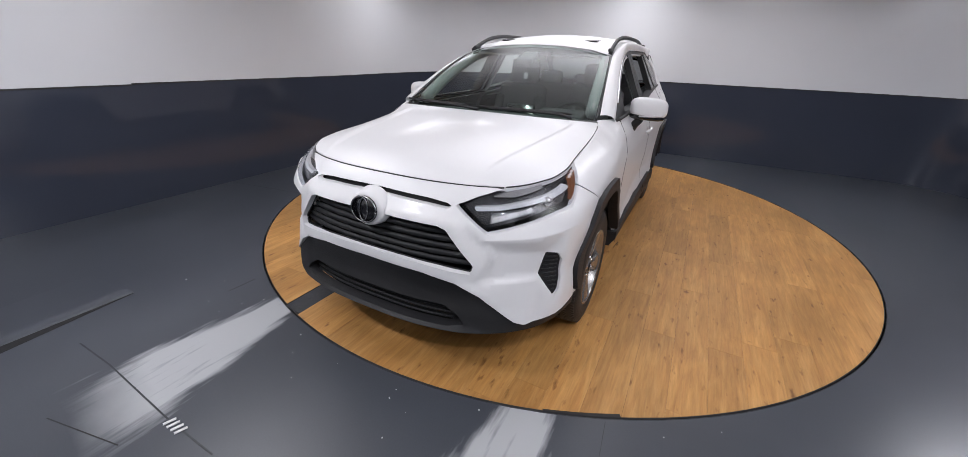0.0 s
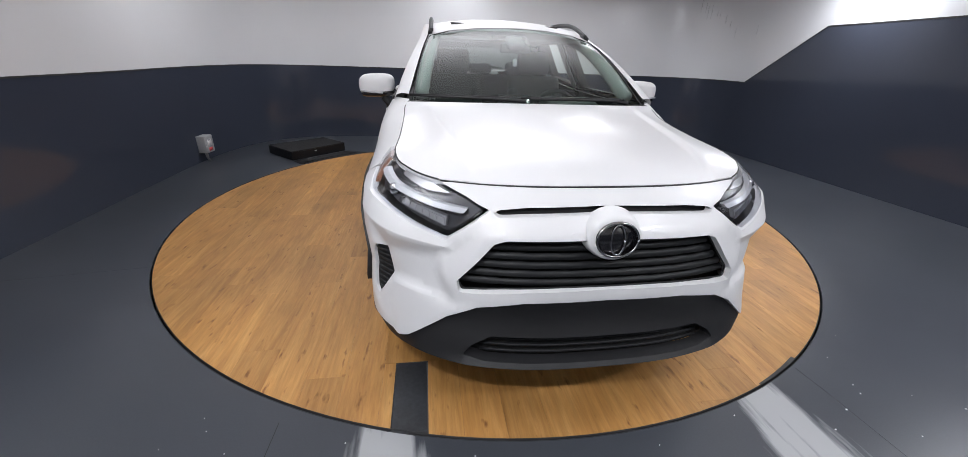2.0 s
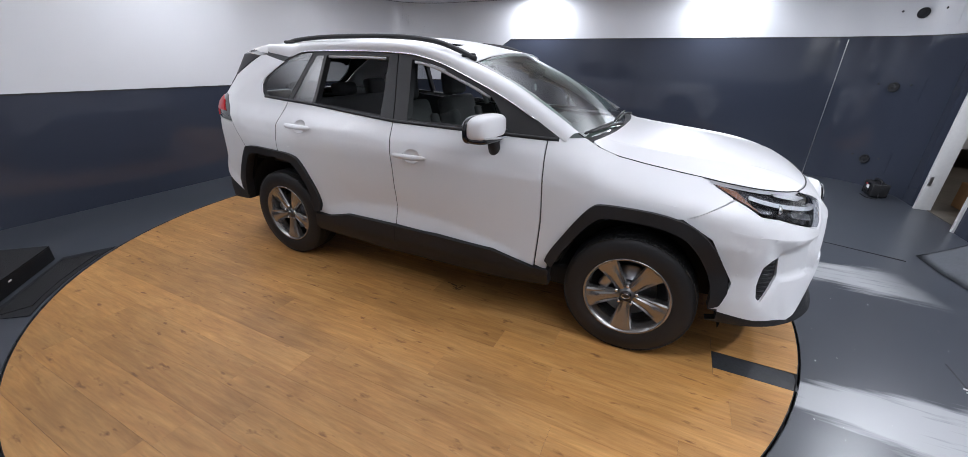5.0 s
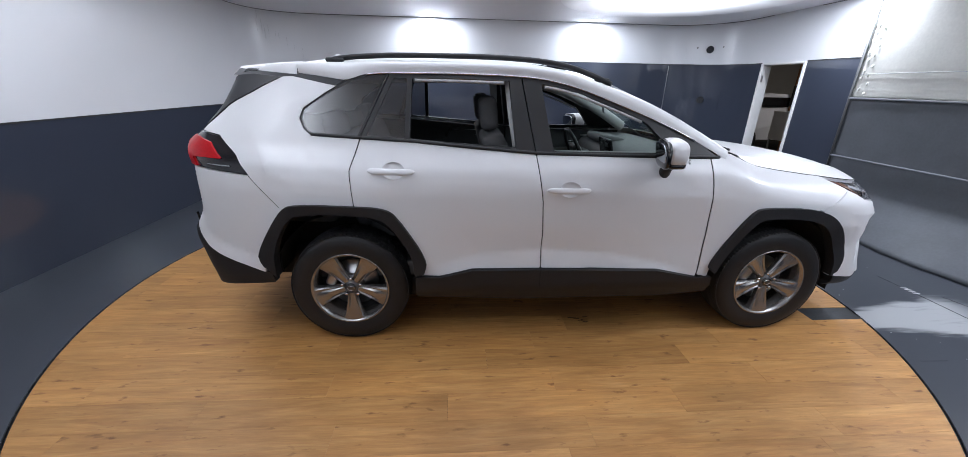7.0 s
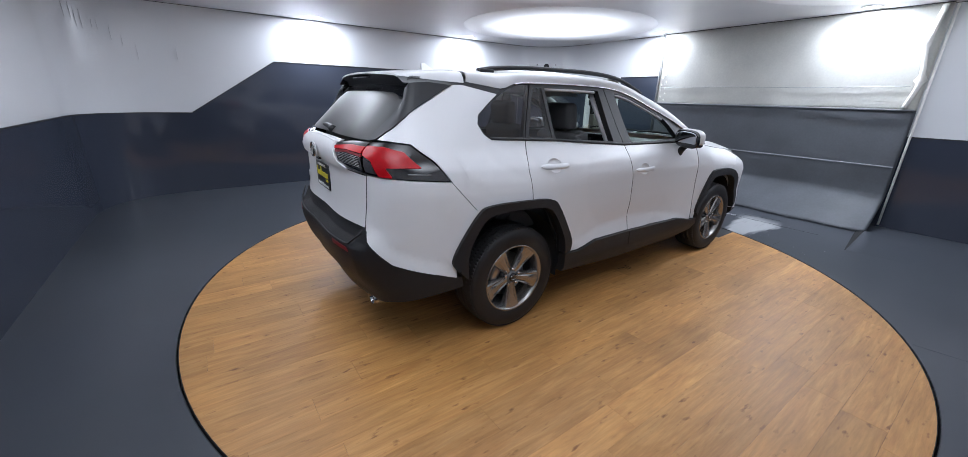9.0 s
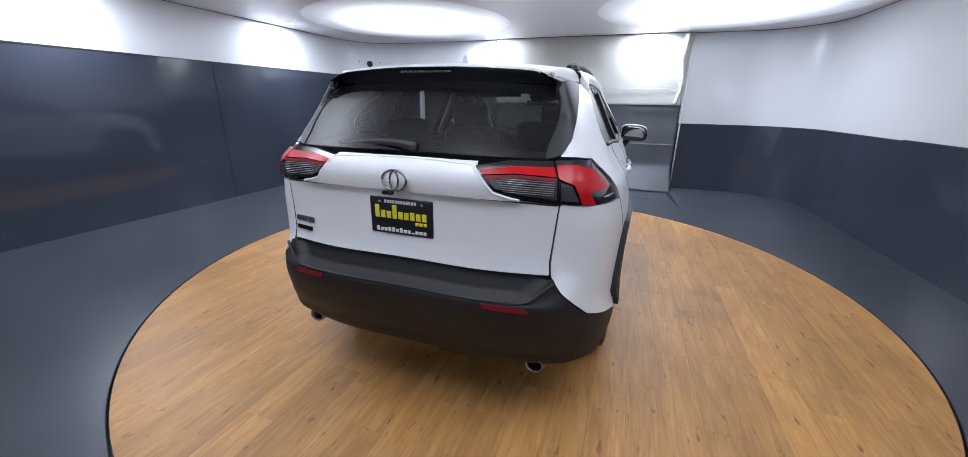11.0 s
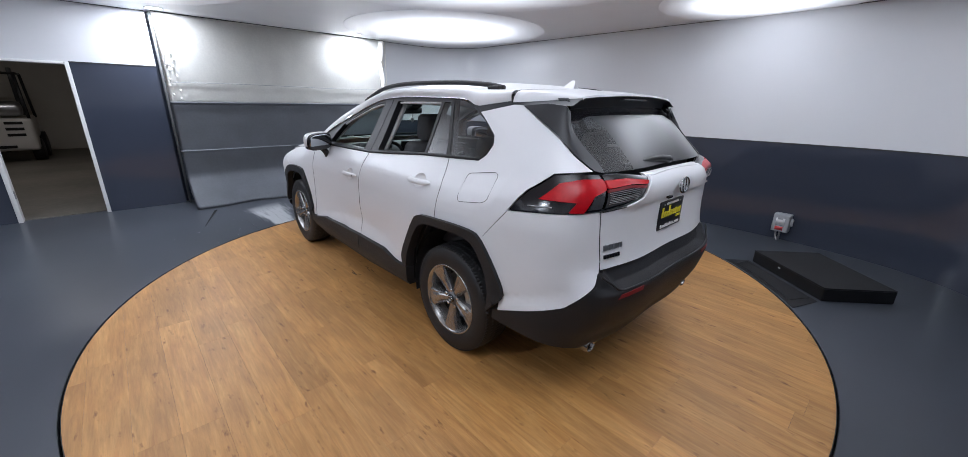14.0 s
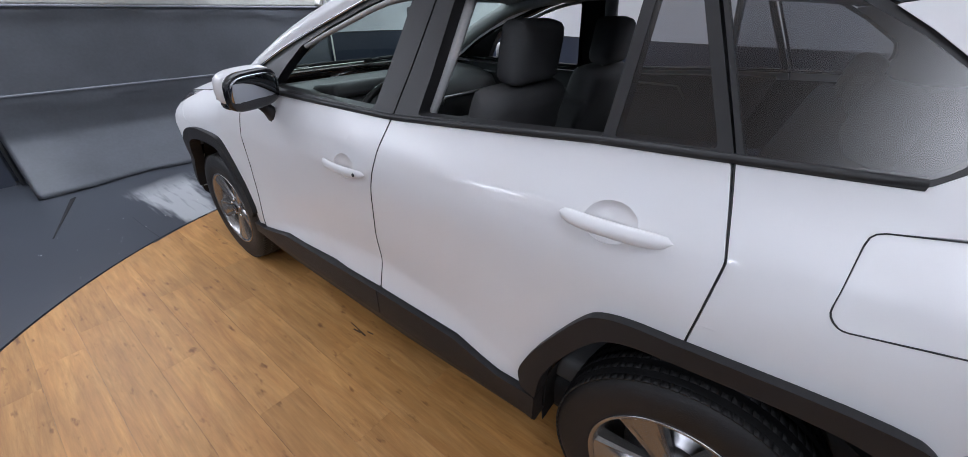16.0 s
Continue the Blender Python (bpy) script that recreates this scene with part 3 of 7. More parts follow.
ceiling = tagged(part("ceiling", box_mesh((0.2, -0.4, TOP + 0.05), (9.4, 10.2, 0.1)), CEILING, smooth=False), "smooth white ceiling sheets with faint seams", "ceiling", kind="structure")

# floor with a round pit for the turntable
TC, TR = (-0.014, 0.44), 2.79


def ring_floor():
    bm = bmesh.new()
    n = 96
    inner = [(TC[0] + (TR + 0.011) * math.cos(2 * math.pi * k / n), TC[1] + (TR + 0.011) * math.sin(2 * math.pi * k / n)) for k in range(n)]
    box = (-6.0, -15.0, 11.0, 8.0)
    outer = []
    for x, y in inner:
        dx, dy = x - TC[0], y - TC[1]
        s = min(((box[2] if dx > 0 else box[0]) - TC[0]) / dx if dx else 9e9, ((box[3] if dy > 0 else box[1]) - TC[1]) / dy if dy else 9e9)
        outer.append((TC[0] + dx * s, TC[1] + dy * s))
    a = [bm.verts.new((*p, 0)) for p in inner]
    b = [bm.verts.new((*p, 0)) for p in outer]
    c = [bm.verts.new((*p, -0.12)) for p in inner]
    for k in range(n):
        j = (k + 1) % n
        bm.faces.new((a[k], b[k], b[j], a[j]))
        bm.faces.new((c[k], a[k], a[j], c[j]))
    bm.faces.new(c)
    bmesh.ops.recalc_face_normals(bm, faces=bm.faces)
    return bm


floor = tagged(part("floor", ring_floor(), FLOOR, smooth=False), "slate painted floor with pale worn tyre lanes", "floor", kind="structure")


# turntable
turntable = thing("turntable", "round wood-planked car turntable set flush in the floor", "turntable", at=(TC[0], TC[1], 0))
part("deck", lathe_mesh([(-0.09, TR), (-0.0025, TR)], (TC[0], TC[1], 0), "z", 96), SEAL, turntable, "black deck under the planks")
rim = bmesh.new()
add_lathe(rim, [(-0.02, TR + 0.0), (-0.002, TR + 0.0), (-0.002, TR - 0.006), (-0.02, TR - 0.006)], (TC[0], TC[1], 0), "z", 128)
part("rim", rim, SEAL, turntable, "thin black rim")
lip = bmesh.new()
add_lathe(lip, [(-0.012, TR + 0.0105), (0.0012, TR + 0.0105), (0.0012, TR + 0.0125), (-0.001, TR + 0.014)], (TC[0], TC[1], 0), "z", 128)
tagged(part("floor_lip", lip, HATCHMAT), "thin dark steel edge round the turntable pit", "trim", kind="structure")
HATCH = (-0.815, -0.663, -1.855)


def clip_convex(poly, keep):
    out = []
    for i, p in enumerate(poly):
        q = poly[(i + 1) % len(poly)]
        a, b = keep(p), keep(q)
        if a >= 0:
            out.append(p)
        if (a < 0) != (b < 0):
            f = a / (a - b)
            out.append((p[0] + (q[0] - p[0]) * f, p[1] + (q[1] - p[1]) * f))
    return out


def plank_pieces():
    """Planks along y, clipped by the disc and cut out round the hatch."""
    rng = random.Random(5)
    w, length, gap = 0.178, 1.22, 0.0004
    r = TR - 0.004
    disc = [(TC[0] + r * math.cos(2 * math.pi * k / 160), TC[1] + r * math.sin(2 * math.pi * k / 160)) for k in range(160)]
    x = TC[0] - r - 0.03
    while x < TC[0] + r:
        y = TC[1] - r - rng.random() * length
        while y < TC[1] + r:
            x0, x1, y0, y1 = x + gap, x + w - gap, y + gap, y + length - gap
            boxes = [(x0, y0, x1, y1)]
            if x1 > HATCH[0] and x0 < HATCH[1] and y0 < HATCH[2]:
                boxes = []
                if x0 < HATCH[0]:
                    boxes.append((x0, y0, HATCH[0] - 0.002, min(y1, HATCH[2])))
                if x1 > HATCH[1]:
                    boxes.append((HATCH[1] + 0.002, y0, x1, min(y1, HATCH[2])))
                if y1 > HATCH[2]:
                    boxes.append((x0, HATCH[2] + 0.002, x1, y1))
            for bx in boxes:
                poly = disc
                for keep in (lambda p: p[0] - bx[0], lambda p: bx[2] - p[0], lambda p: p[1] - bx[1], lambda p: bx[3] - p[1]):
                    poly = clip_convex(poly, keep)
                    if len(poly) < 3:
                        break
                if len(poly) >= 3 and bx[2] - bx[0] > 0.01:
                    yield poly
            y += length
        x += w


rng = random.Random(8)
for x, y, a, n in ((0.74, -0.15, 90, 4), (0.88, -0.15, 92, 4), (-0.74, -0.17, 88, 6), (-0.80, -0.16, 90, 3)):
    for k in range(n):
        place = (x + rng.uniform(-0.03, 0.03), y + rng.uniform(-0.06, 0.06), 0.0012)
        part("scuff_mark", box_mesh(place, (rng.uniform(0.004, 0.010), rng.uniform(0.03, 0.09), 0.0006), 0, Matrix.Rotation(radians(a - 90 + rng.uniform(-8, 8)), 3, "Z")), SCUFF, turntable, smooth=False)


# ---- curtain over the vehicle entrance ----
def curtain():
    ob = thing("curtain", "hanging vinyl curtain, white above and grey below with battens", "curtain", at=(0, SOUTH + 0.1, 0))
    x0, x1 = -1.74, 1.64

    def sheet_of(z0, z1, seed, flare=0.0, amp=0.012):
        rows = []
        nz, nx = 36, 90
        for j in range(nz + 1):
            z = z0 + (z1 - z0) * j / nz
            row = []
            for i in range(nx + 1):
                x = x0 + (x1 - x0) * i / nx
                nn = noise.noise(Vector((x * 1.3 + seed, z * 1.1, seed))) + 0.5 * noise.noise(Vector((x * 4.1, z * 2.2, seed + 3)))
                fl = flare * max(0.0, (0.42 - z) / 0.42) ** 1.4 * (1 + 0.3 * noise.noise(Vector((x * 1.6, 7.7, seed))))
                crease = 0.030 * max(0.0, (0.24 - z) / 0.24) * abs(noise.noise(Vector((x * 3.1 + z * 5.0, z * 9.0, seed)))) if flare else 0.0
                row.append((x, SOUTH + 0.1 + amp * nn + fl - crease, max(z, 0.006 + 0.02 * max(0, noise.noise(Vector((x * 2.0, 1.0, 2.0))))) if z < 0.03 else z))
            rows.append(row)
        bm = loft_mesh(rows)
        bmesh.ops.solidify(bm, geom=list(bm.faces), thickness=0.004)
        bmesh.ops.recalc_face_normals(bm, faces=bm.faces)
        return bm

    part("upper_sheet", sheet_of(1.465, TOP - 0.01, 1.0), VINYL, ob, "white vinyl upper sheet")
    part("lower_sheet", sheet_of(0.0, 1.465, 5.0, 0.46, 0.016), GREYVINYL, ob, "grey vinyl lower sheet with crumpled hem")
    for z in (1.465, 0.78):
        part("batten", box_mesh((-0.04, SOUTH + 0.123, z), (x1 - x0 - 0.02, 0.016, 0.020), 0.006), GREYVINYL, ob)
    part("batten", box_mesh((-0.04, SOUTH + 0.225, 0.19), (x1 - x0 - 0.02, 0.016, 0.020), 0.006), GREYVINYL, ob)
    part("side_fold", tube_mesh(smooth_line([(x0 + 0.06, SOUTH + 0.14, TOP - 0.03), (x0 + 0.1, SOUTH + 0.16, 2.2), (x0 + 0.05, SOUTH + 0.15, 1.8), (x0 + 0.11, SOUTH + 0.15, 1.49)]), 0.06, 8, 0.4), VINYL, ob, "gathered white side fold")
    part("rope", tube_mesh([(x0 - 0.03, SOUTH + 0.12, TOP - 0.03), (x0 - 0.03, SOUTH + 0.13, 0.05)], 0.012, 6), VINYL, ob, "pale edge cord")
    part("edge_tube", tube_mesh([(x1 + 0.02, SOUTH + 0.10, TOP - 0.01), (x1 + 0.02, SOUTH + 0.10, 0.02)], 0.016, 8), TRIM, ob, "dark metal edge tube")
    part("top_edge", tube_mesh([(x0, SOUTH + 0.112, TOP - 0.008), (x1, SOUTH + 0.112, TOP - 0.008)], 0.005, 6), TRIM, ob, "dark line along the curtain's top")
    seam = [(x, SOUTH + 0.121 + 0.004 * noise.noise(Vector((x * 2, 0, 0))), 1.735 + 0.006 * math.sin(x * 2.1)) for x in np.linspace(-1.62, 1.60, 30)]
    part("seam", tube_mesh(seam, 0.0035, 5), GREYBOX, ob, "stitched seam across the white sheet")
    rng = random.Random(4)
    for k in range(16):
        part("dimple", ellipsoid_mesh((x1 - (0.06 if k % 2 else 0.13) + rng.uniform(-0.02, 0.02), SOUTH + 0.112, 1.53 + 0.05 * k + rng.uniform(-0.015, 0.015)), (0.012, 0.008, 0.018), 10, 6), VINYL, ob)
    return ob


curtain()
back = tagged(part("wall_entrance", box_mesh((-0.03, SOUTH - 0.16, TOP / 2), (3.7, 0.08, TOP)), DARKWALL, smooth=False), "dark closed shutter behind the curtain", "wall", kind="structure")


# ---- lamps near the ceiling ----
def ceiling_lamp(x, y, power, size=0.16):
    ob = thing("ceiling_lamp", "bright round white lamp recessed in the ceiling", "ceiling lamp", "ceiling lamps", at=(x, y, TOP))
    part("lamp_ring", lathe_mesh([(0.0, size * 0.62), (-0.006, size * 0.66), (-0.008, size * 0.56), (-0.004, size * 0.52)], (x, y, TOP), "z", 32, caps=False), WHITEWALL, ob)
    part("lamp_disc", lathe_mesh([(-0.004, size * 0.53), (-0.0045, 0.001)], (x, y, TOP), "z", 32, caps=False), LAMP, ob, "glowing disc")
    d = bpy.data.lights.new("ceiling_light", "AREA")
    d.shape, d.size, d.energy, d.color = "DISK", size, power, (0.94, 0.97, 1.0)
    lo = new("ceiling_light", d)
    lo.location = (x, y, TOP - 0.012)


LAMP = glow_material("lamp_glow", (0.95, 0.98, 1.0), 14)
for x, y, p in ((4.42, 1.15, 24), (4.42, -1.75, 19), (1.62, -3.86, 23), (-1.1, -3.86, 27)):
    ceiling_lamp(x, y, p)


def glow_panel(x, y, mat, radius, drop=0.0):
    """A round backlit panel in the ceiling, glowing most in its middle; added fill panels are drawn the same way."""
    ob = thing("light_panel", "round backlit white ceiling panel; some are unseen, added as fill light", "ceiling lamp", "ceiling light panels", at=(x, y, TOP - drop))
    face = part("diffuser", lathe_mesh([(-0.004, radius - 0.004), (-0.0045, 0.001)], (0, 0, 0), "z", 48, caps=False), mat)
    face.parent = ob
    part("panel_rim", lathe_mesh([(drop, radius), (-0.004, radius - 0.001), (-0.0042, radius - 0.004)], (x, y, TOP - drop), "z", 48, caps=False), CEILING, ob)


GLOW_FAR = soft_glow("backlit_sheet", (0.95, 0.975, 1.0), 5.1, 0.66, 1.7)
# north, west and overhead panels are unseen, added as fill light
FILL_NORTH = soft_glow("fill_sheet_north", (0.95, 0.975, 1.0), 6.4, 0.47, 2.0)
FILL_WEST = soft_glow("fill_sheet_west", (0.95, 0.975, 1.0), 3.8, 0.47, 2.0)
FILL_OVER = soft_glow("fill_sheet_overhead", (0.95, 0.975, 1.0), 2.0, 1.15, 3.2)
for x, y in ((2.45, -2.2), (-1.9, -2.33)):
    glow_panel(x, y, GLOW_FAR, 1.55)
for x, y in ((-1.9, 2.4), (1.95, 2.35), (0.0, 3.2)):
    glow_panel(x, y, FILL_NORTH, 1.05 if abs(x) < 2.5 and y < 3 else 0.85)
glow_panel(-2.85, 1.75, FILL_WEST, 1.0, 0.004)
glow_panel(0.0, 0.4, FILL_OVER, 1.8, 0.008)


# ---- the car ----
def panel(name, outline, parent, mat, out=0.0, depth=0.022, holes=(), step=0.04, label="", sign=1, relief=None, r=0.012, hr=0.012, folds=(), crisp=0.21):
    """A piece of the body's skin over an outline in girth and height, with turned-in edges."""
    o = rounded([(sign * s, z) for s, z in outline], r) if r else [(sign * s, z) for s, z in outline]
    hs = [rounded([(sign * s, z) for s, z in h], hr) for h in holes]
    vs, tris, ov, nb, verts = flat_fill(o, hs, step, [[(sign * s, z) for s, z in line] for line in folds])
    rel = relief or (lambda s, z: 0.0)
    bm = bmesh.new()
    top = [bm.verts.new(body(s, z, out + rel(s, z))) for s, z in vs]
    probe = [Vector(body(s, z, out + rel(s, z) + 0.01)) for s, z in vs]
    count = {}
    wound, lean, shared = [], 0.0, {}
    for t in tris:
        for k in range(3):
            e = frozenset((t[k], t[(k + 1) % 3]))
            shared[e] = shared.get(e, 0) + 1
    for t in tris:
        (s0, z0), (s1, z1), (s2, z2) = (vs[k] for k in t)
        twice = (s1 - s0) * (z2 - z0) - (s2 - s0) * (z1 - z0)
        longest = max(math.hypot(s1 - s0, z1 - z0), math.hypot(s2 - s1, z2 - z1), math.hypot(s0 - s2, z0 - z2))
        border = any(shared[frozenset((t[k], t[k - 1]))] == 1 for k in range(3))
        if abs(twice) < (0.0009 if border else 0.0005) * longest:
            continue
        tt = t if twice > 0 else (t[0], t[2], t[1])
        wound.append(tt)
        a, b, c = (top[k].co for k in tt)
        lean += (b - a).cross(c - a).dot(probe[tt[0]] - a)
    for t in wound:
        tt = t if lean > 0 else (t[0], t[2], t[1])
        bm.faces.new([top[k] for k in tt]).smooth = True
        for k in range(3):
            e = (tt[k], tt[(k + 1) % 3])
            count[e] = count.get(e, 0) + 1
    rim, low = {}, {}
    for a, b in list(count):
        if (b, a) not in count:
            for k in (a, b):
                if k not in rim:
                    s, z = vs[k]
                    rim[k] = bm.verts.new(top[k].co)
                    low[k] = bm.verts.new(body(s, z, out + rel(s, z) - depth))
            bm.faces.new((rim[b], rim[a], low[a], low[b]))
    for e in bm.edges:
        if len(e.link_faces) == 2 and e.calc_face_angle(0.0) > crisp:
            e.smooth = False
    return part(name, bm, mat, parent, label, smooth=False)


def sheet(name, outline, parent, mat, press=0.0, step=0.05, label="", thick=0.0, lift=None):
    """A taut skin inside a closed 3D outline, seen in plan; press bows it up; lift shapes it."""
    pts3 = [np.array(p, float) for p in outline]
    dense = finer([tuple(p) for p in pts3], step * 0.8)
    flat = [(p[0], p[1]) for p in dense]
    from mathutils.geometry import delaunay_2d_cdt
    o = np.array(flat)
    (x0, y0), (x1, y1) = o.min(0), o.max(0)
    gx, gy = np.meshgrid(np.arange(x0, x1, step), np.arange(y0, y1, step))
    g = np.c_[gx.ravel(), gy.ravel()]
    g = g[inside(flat, g)]
    near = np.min(np.hypot(g[:, None, 0] - o[None, :, 0], g[:, None, 1] - o[None, :, 1]), axis=1)
    g = g[near > step * 0.5]
    pv = [Vector(p) for p in flat] + [Vector((float(a), float(b))) for a, b in g]
    n = len(flat)
    vs, _, fs, ov, _, _ = delaunay_2d_cdt(pv, [(k, (k + 1) % n) for k in range(n)], [], 0, 1e-6)
    v2 = np.array([(v.x, v.y) for v in vs])
    ok = inside(flat, np.array([v2[list(f)].mean(0) for f in fs]))
    tris = [tuple(f) for f, k in zip(fs, ok) if k]
    m = len(vs)
    z, fixed = np.zeros(m), np.zeros(m, bool)
    for k, src in enumerate(ov):
        b = [q for q in src if q < n]
        if b:
            z[k], fixed[k] = dense[b[0]][2], True
    nb = [set() for _ in range(m)]
    for t in tris:
        for k in range(3):
            nb[t[k]].add(t[(k + 1) % 3])
            nb[t[(k + 1) % 3]].add(t[k])
    mat_a, rhs = np.eye(m), z.copy()
    for k in range(m):
        if not fixed[k] and nb[k]:
            for q in nb[k]:
                mat_a[k, q] -= 1 / len(nb[k])
            rhs[k] = press * step * step
    z = np.linalg.solve(mat_a, rhs)
    bm = bmesh.new()
    bv = [bm.verts.new((float(p[0]), float(p[1]), float(h + (lift(p[0], p[1]) if lift else 0)))) for p, h in zip(v2, z)]
    for t in tris:
        a, b, c = (bv[k] for k in t)
        up = (b.co - a.co).cross(c.co - a.co).z > 0
        bm.faces.new((a, b, c) if up else (a, c, b)).smooth = True
    if thick:
        rim, low = {}, {}
        used = {}
        for f in bm.faces:
            for e in f.edges:
                used[e] = used.get(e, 0) + 1
        for e in [e for e, c in used.items() if c == 1]:
            a, b = e.verts
            for v in (a, b):
                if v not in rim:
                    rim[v] = bm.verts.new(v.co)
                    low[v] = bm.verts.new(v.co - Vector((0, 0, thick)))
            bm.faces.new((rim[a], rim[b], low[b], low[a]))
    return part(name, bm, mat, parent, label, smooth=False)


car = thing("suv_car", "white five-door compact SUV with black cladding, parked on the turntable", "car")
SIDES = (1, -1)
belt = lambda y: lerp_table([(-0.86, 1.14), (0.25, 1.158), (0.96, 1.205), (1.24, 1.213), (1.6, 1.22)], y)

# outlines shared between neighbours, in (girth, height)
F_ARCH = [(sy(-0.86), 0.47), (sy(-0.88), 0.54), (sy(-1.07), 0.845), (sy(-1.16), 0.87), (sy(-1.51), 0.86), (sy(-1.665), 0.775), (sy(-1.775), 0.56), (sy(-1.735), 0.43)]
F_ARCH_IN = [(sy(-0.90), 0.43), (sy(-0.945), 0.54), (sy(-1.10), 0.775), (sy(-1.19), 0.805), (sy(-1.48), 0.795), (sy(-1.60), 0.725), (sy(-1.695), 0.54), (sy(-1.69), 0.40)]
R_ARCH = [(3.735, 0.46), (3.712, 0.54), (3.885, 0.82), (3.95, 0.855), (4.058, 0.868), (4.443, 0.872), (4.515, 0.825), (4.673, 0.585), (4.66, 0.53), (4.625, 0.505)]
R_ARCH_IN = [(sy(0.935), 0.45), (sy(0.945), 0.57), (sy(1.06), 0.755), (sy(1.13), 0.805), (sy(1.25), 0.82), (sy(1.55), 0.82), (sy(1.63), 0.77), (sy(1.725), 0.60), (sy(1.72), 0.45)]
HEADLAMP = [(0.455, 0.90), (0.595, 0.813), (0.80, 0.866), (0.90, 0.893), (0.98, 0.903), (1.05, 0.938), (1.235, 1.008), (0.98, 0.990), (0.72, 0.966), (0.66, 0.961), (0.53, 0.931)]
FOG = [(0.868, 0.706), (0.92, 0.703), (0.957, 0.66), (0.972, 0.56), (0.965, 0.495), (0.94, 0.468), (0.853, 0.60)]
LAMP_OUT = [(4.665, 1.008), (4.75, 1.10), (4.866, 1.182), (5.01, 1.192), (5.13, 1.187), (5.107, 1.035)]
LAMP_IN = [(5.116, 1.038), (5.138, 1.187), (5.28, 1.182), (5.44, 1.16), (5.366, 1.072), (5.25, 1.05)]
SEAM_Q = [(sy(1.235), 1.213), (sy(1.278), 1.05), (sy(1.255), 0.852)]
D_EDGE = [(5.105, 1.201), (5.06, 1.235), (4.83, 1.352), (4.655, 1.447), (4.539, 1.508), (4.483, 1.512)]

# --- folds of the skin: lines of (girth, height, offset) between which the sheet metal runs straight
def net_of(lines, rest):
    """Offsets over the skin, straight between the nodes of the lines and the loose nodes."""
    from mathutils.geometry import delaunay_2d_cdt
    nodes, edges = [], []
    for line in lines:
        edges += [(len(nodes) + k, len(nodes) + k + 1) for k in range(len(line) - 1)]
        nodes += line
    nodes += rest
    vs, _, fs, ov, _, _ = delaunay_2d_cdt([Vector(p[:2]) for p in nodes], edges, [], 0, 1e-5)
    val = [sum(nodes[k][2] for k in src) / len(src) if src else 0.0 for src in ov]
    tri = [(np.array([vs[k][:] for k in f]), [val[k] for k in f]) for f in fs]

    def at_place(s, z):
        q = np.array((abs(s), z))
        for p, v in tri:
            if min(p[:, 0]) <= q[0] <= max(p[:, 0]) and min(p[:, 1]) <= q[1] <= max(p[:, 1]):
                e, f, g = p[1] - p[0], p[2] - p[0], q - p[0]
                det = e[0] * f[1] - e[1] * f[0]
                if abs(det) > 1e-12:
                    u, w = (g[0] * f[1] - g[1] * f[0]) / det, (e[0] * g[1] - e[1] * g[0]) / det
                    if u >= -1e-6 and w >= -1e-6 and u + w <= 1 + 1e-6:
                        return v[0] + u * (v[1] - v[0]) + w * (v[2] - v[0])
        return 0.0
    return at_place


NOSE_LINES = [
    [(1.315, 0.848, 0.0), (1.12, 0.828, 0.004), (0.945, 0.814, 0.017), (0.78, 0.795, 0.020), (0.577, 0.780, 0.012)],
    [(1.06, 0.770, 0.004), (0.95, 0.728, 0.008), (0.87, 0.722, -0.018), (0.69, 0.730, -0.016), (0.60, 0.765, -0.004)],
    [(1.06, 0.770, 0.004), (1.06, 0.62, 0.006), (1.045, 0.46, 0.004), (1.06, 0.40, 0.004)],
    [(a, z, -0.024 if a < 0.9 else (0.004 if z > 0.48 else 0.0)) for a, z in FOG + FOG[:1]],
    [(0.952, 0.712, 0.012), (0.988, 0.62, 0.012), (0.982, 0.48, 0.010), (0.91, 0.405, 0.006), (0.81, 0.362, 0.006)],
    [(0.60, 0.765, 0.008), (0.594, 0.67, 0.010), (0.558, 0.582, 0.010)],
    [(0.63, 0.74, -0.012), (0.627, 0.67, -0.012), (0.60, 0.594, -0.006), (0.72, 0.604, -0.015), (0.84, 0.606, -0.025)],
    [(0.60, 0.576, 0.006), (0.72, 0.580, 0.002), (0.85, 0.570, -0.010)],
    [(0.0, 0.612, 0.014), (0.30, 0.610, 0.020), (0.47, 0.588, 0.026), (0.58, 0.524, 0.018), (0.74, 0.388, 0.014), (0.785, 0.368, 0.012), (0.96, 0.372, 0.006)],
    [(0.0, 0.848, 0.016), (0.37, 0.846, 0.030), (0.43, 0.828, 0.026), (0.565, 0.672, 0.016), (0.555, 0.612, 0.016)],
    [(0.0, 0.885, 0.004), (0.40, 0.882, 0.012), (0.47, 0.860, 0.008), (0.575, 0.745, 0.004)],
]
NOSE_REST = [(x, z, 0.0) for x, z in ((0, 0.99), (0.5, 0.99), (0.9, 1.0), (1.3, 1.02), (0, 0.92), (0.44, 0.91), (0.60, 0.83), (0.8, 0.866), (1.0, 0.905), (1.2, 0.93), (1.5, 0.95), (1.5, 0.6), (1.5, 0.25), (1.2, 0.25), (0.9, 0.25), (0.6, 0.25), (0, 0.25), (0, 0.40), (0.5, 0.42), (0, 0.56))]
nose_relief = net_of(NOSE_LINES, NOSE_REST)
NOSE_FOLDS = [[p[:2] for p in line] for line in NOSE_LINES]
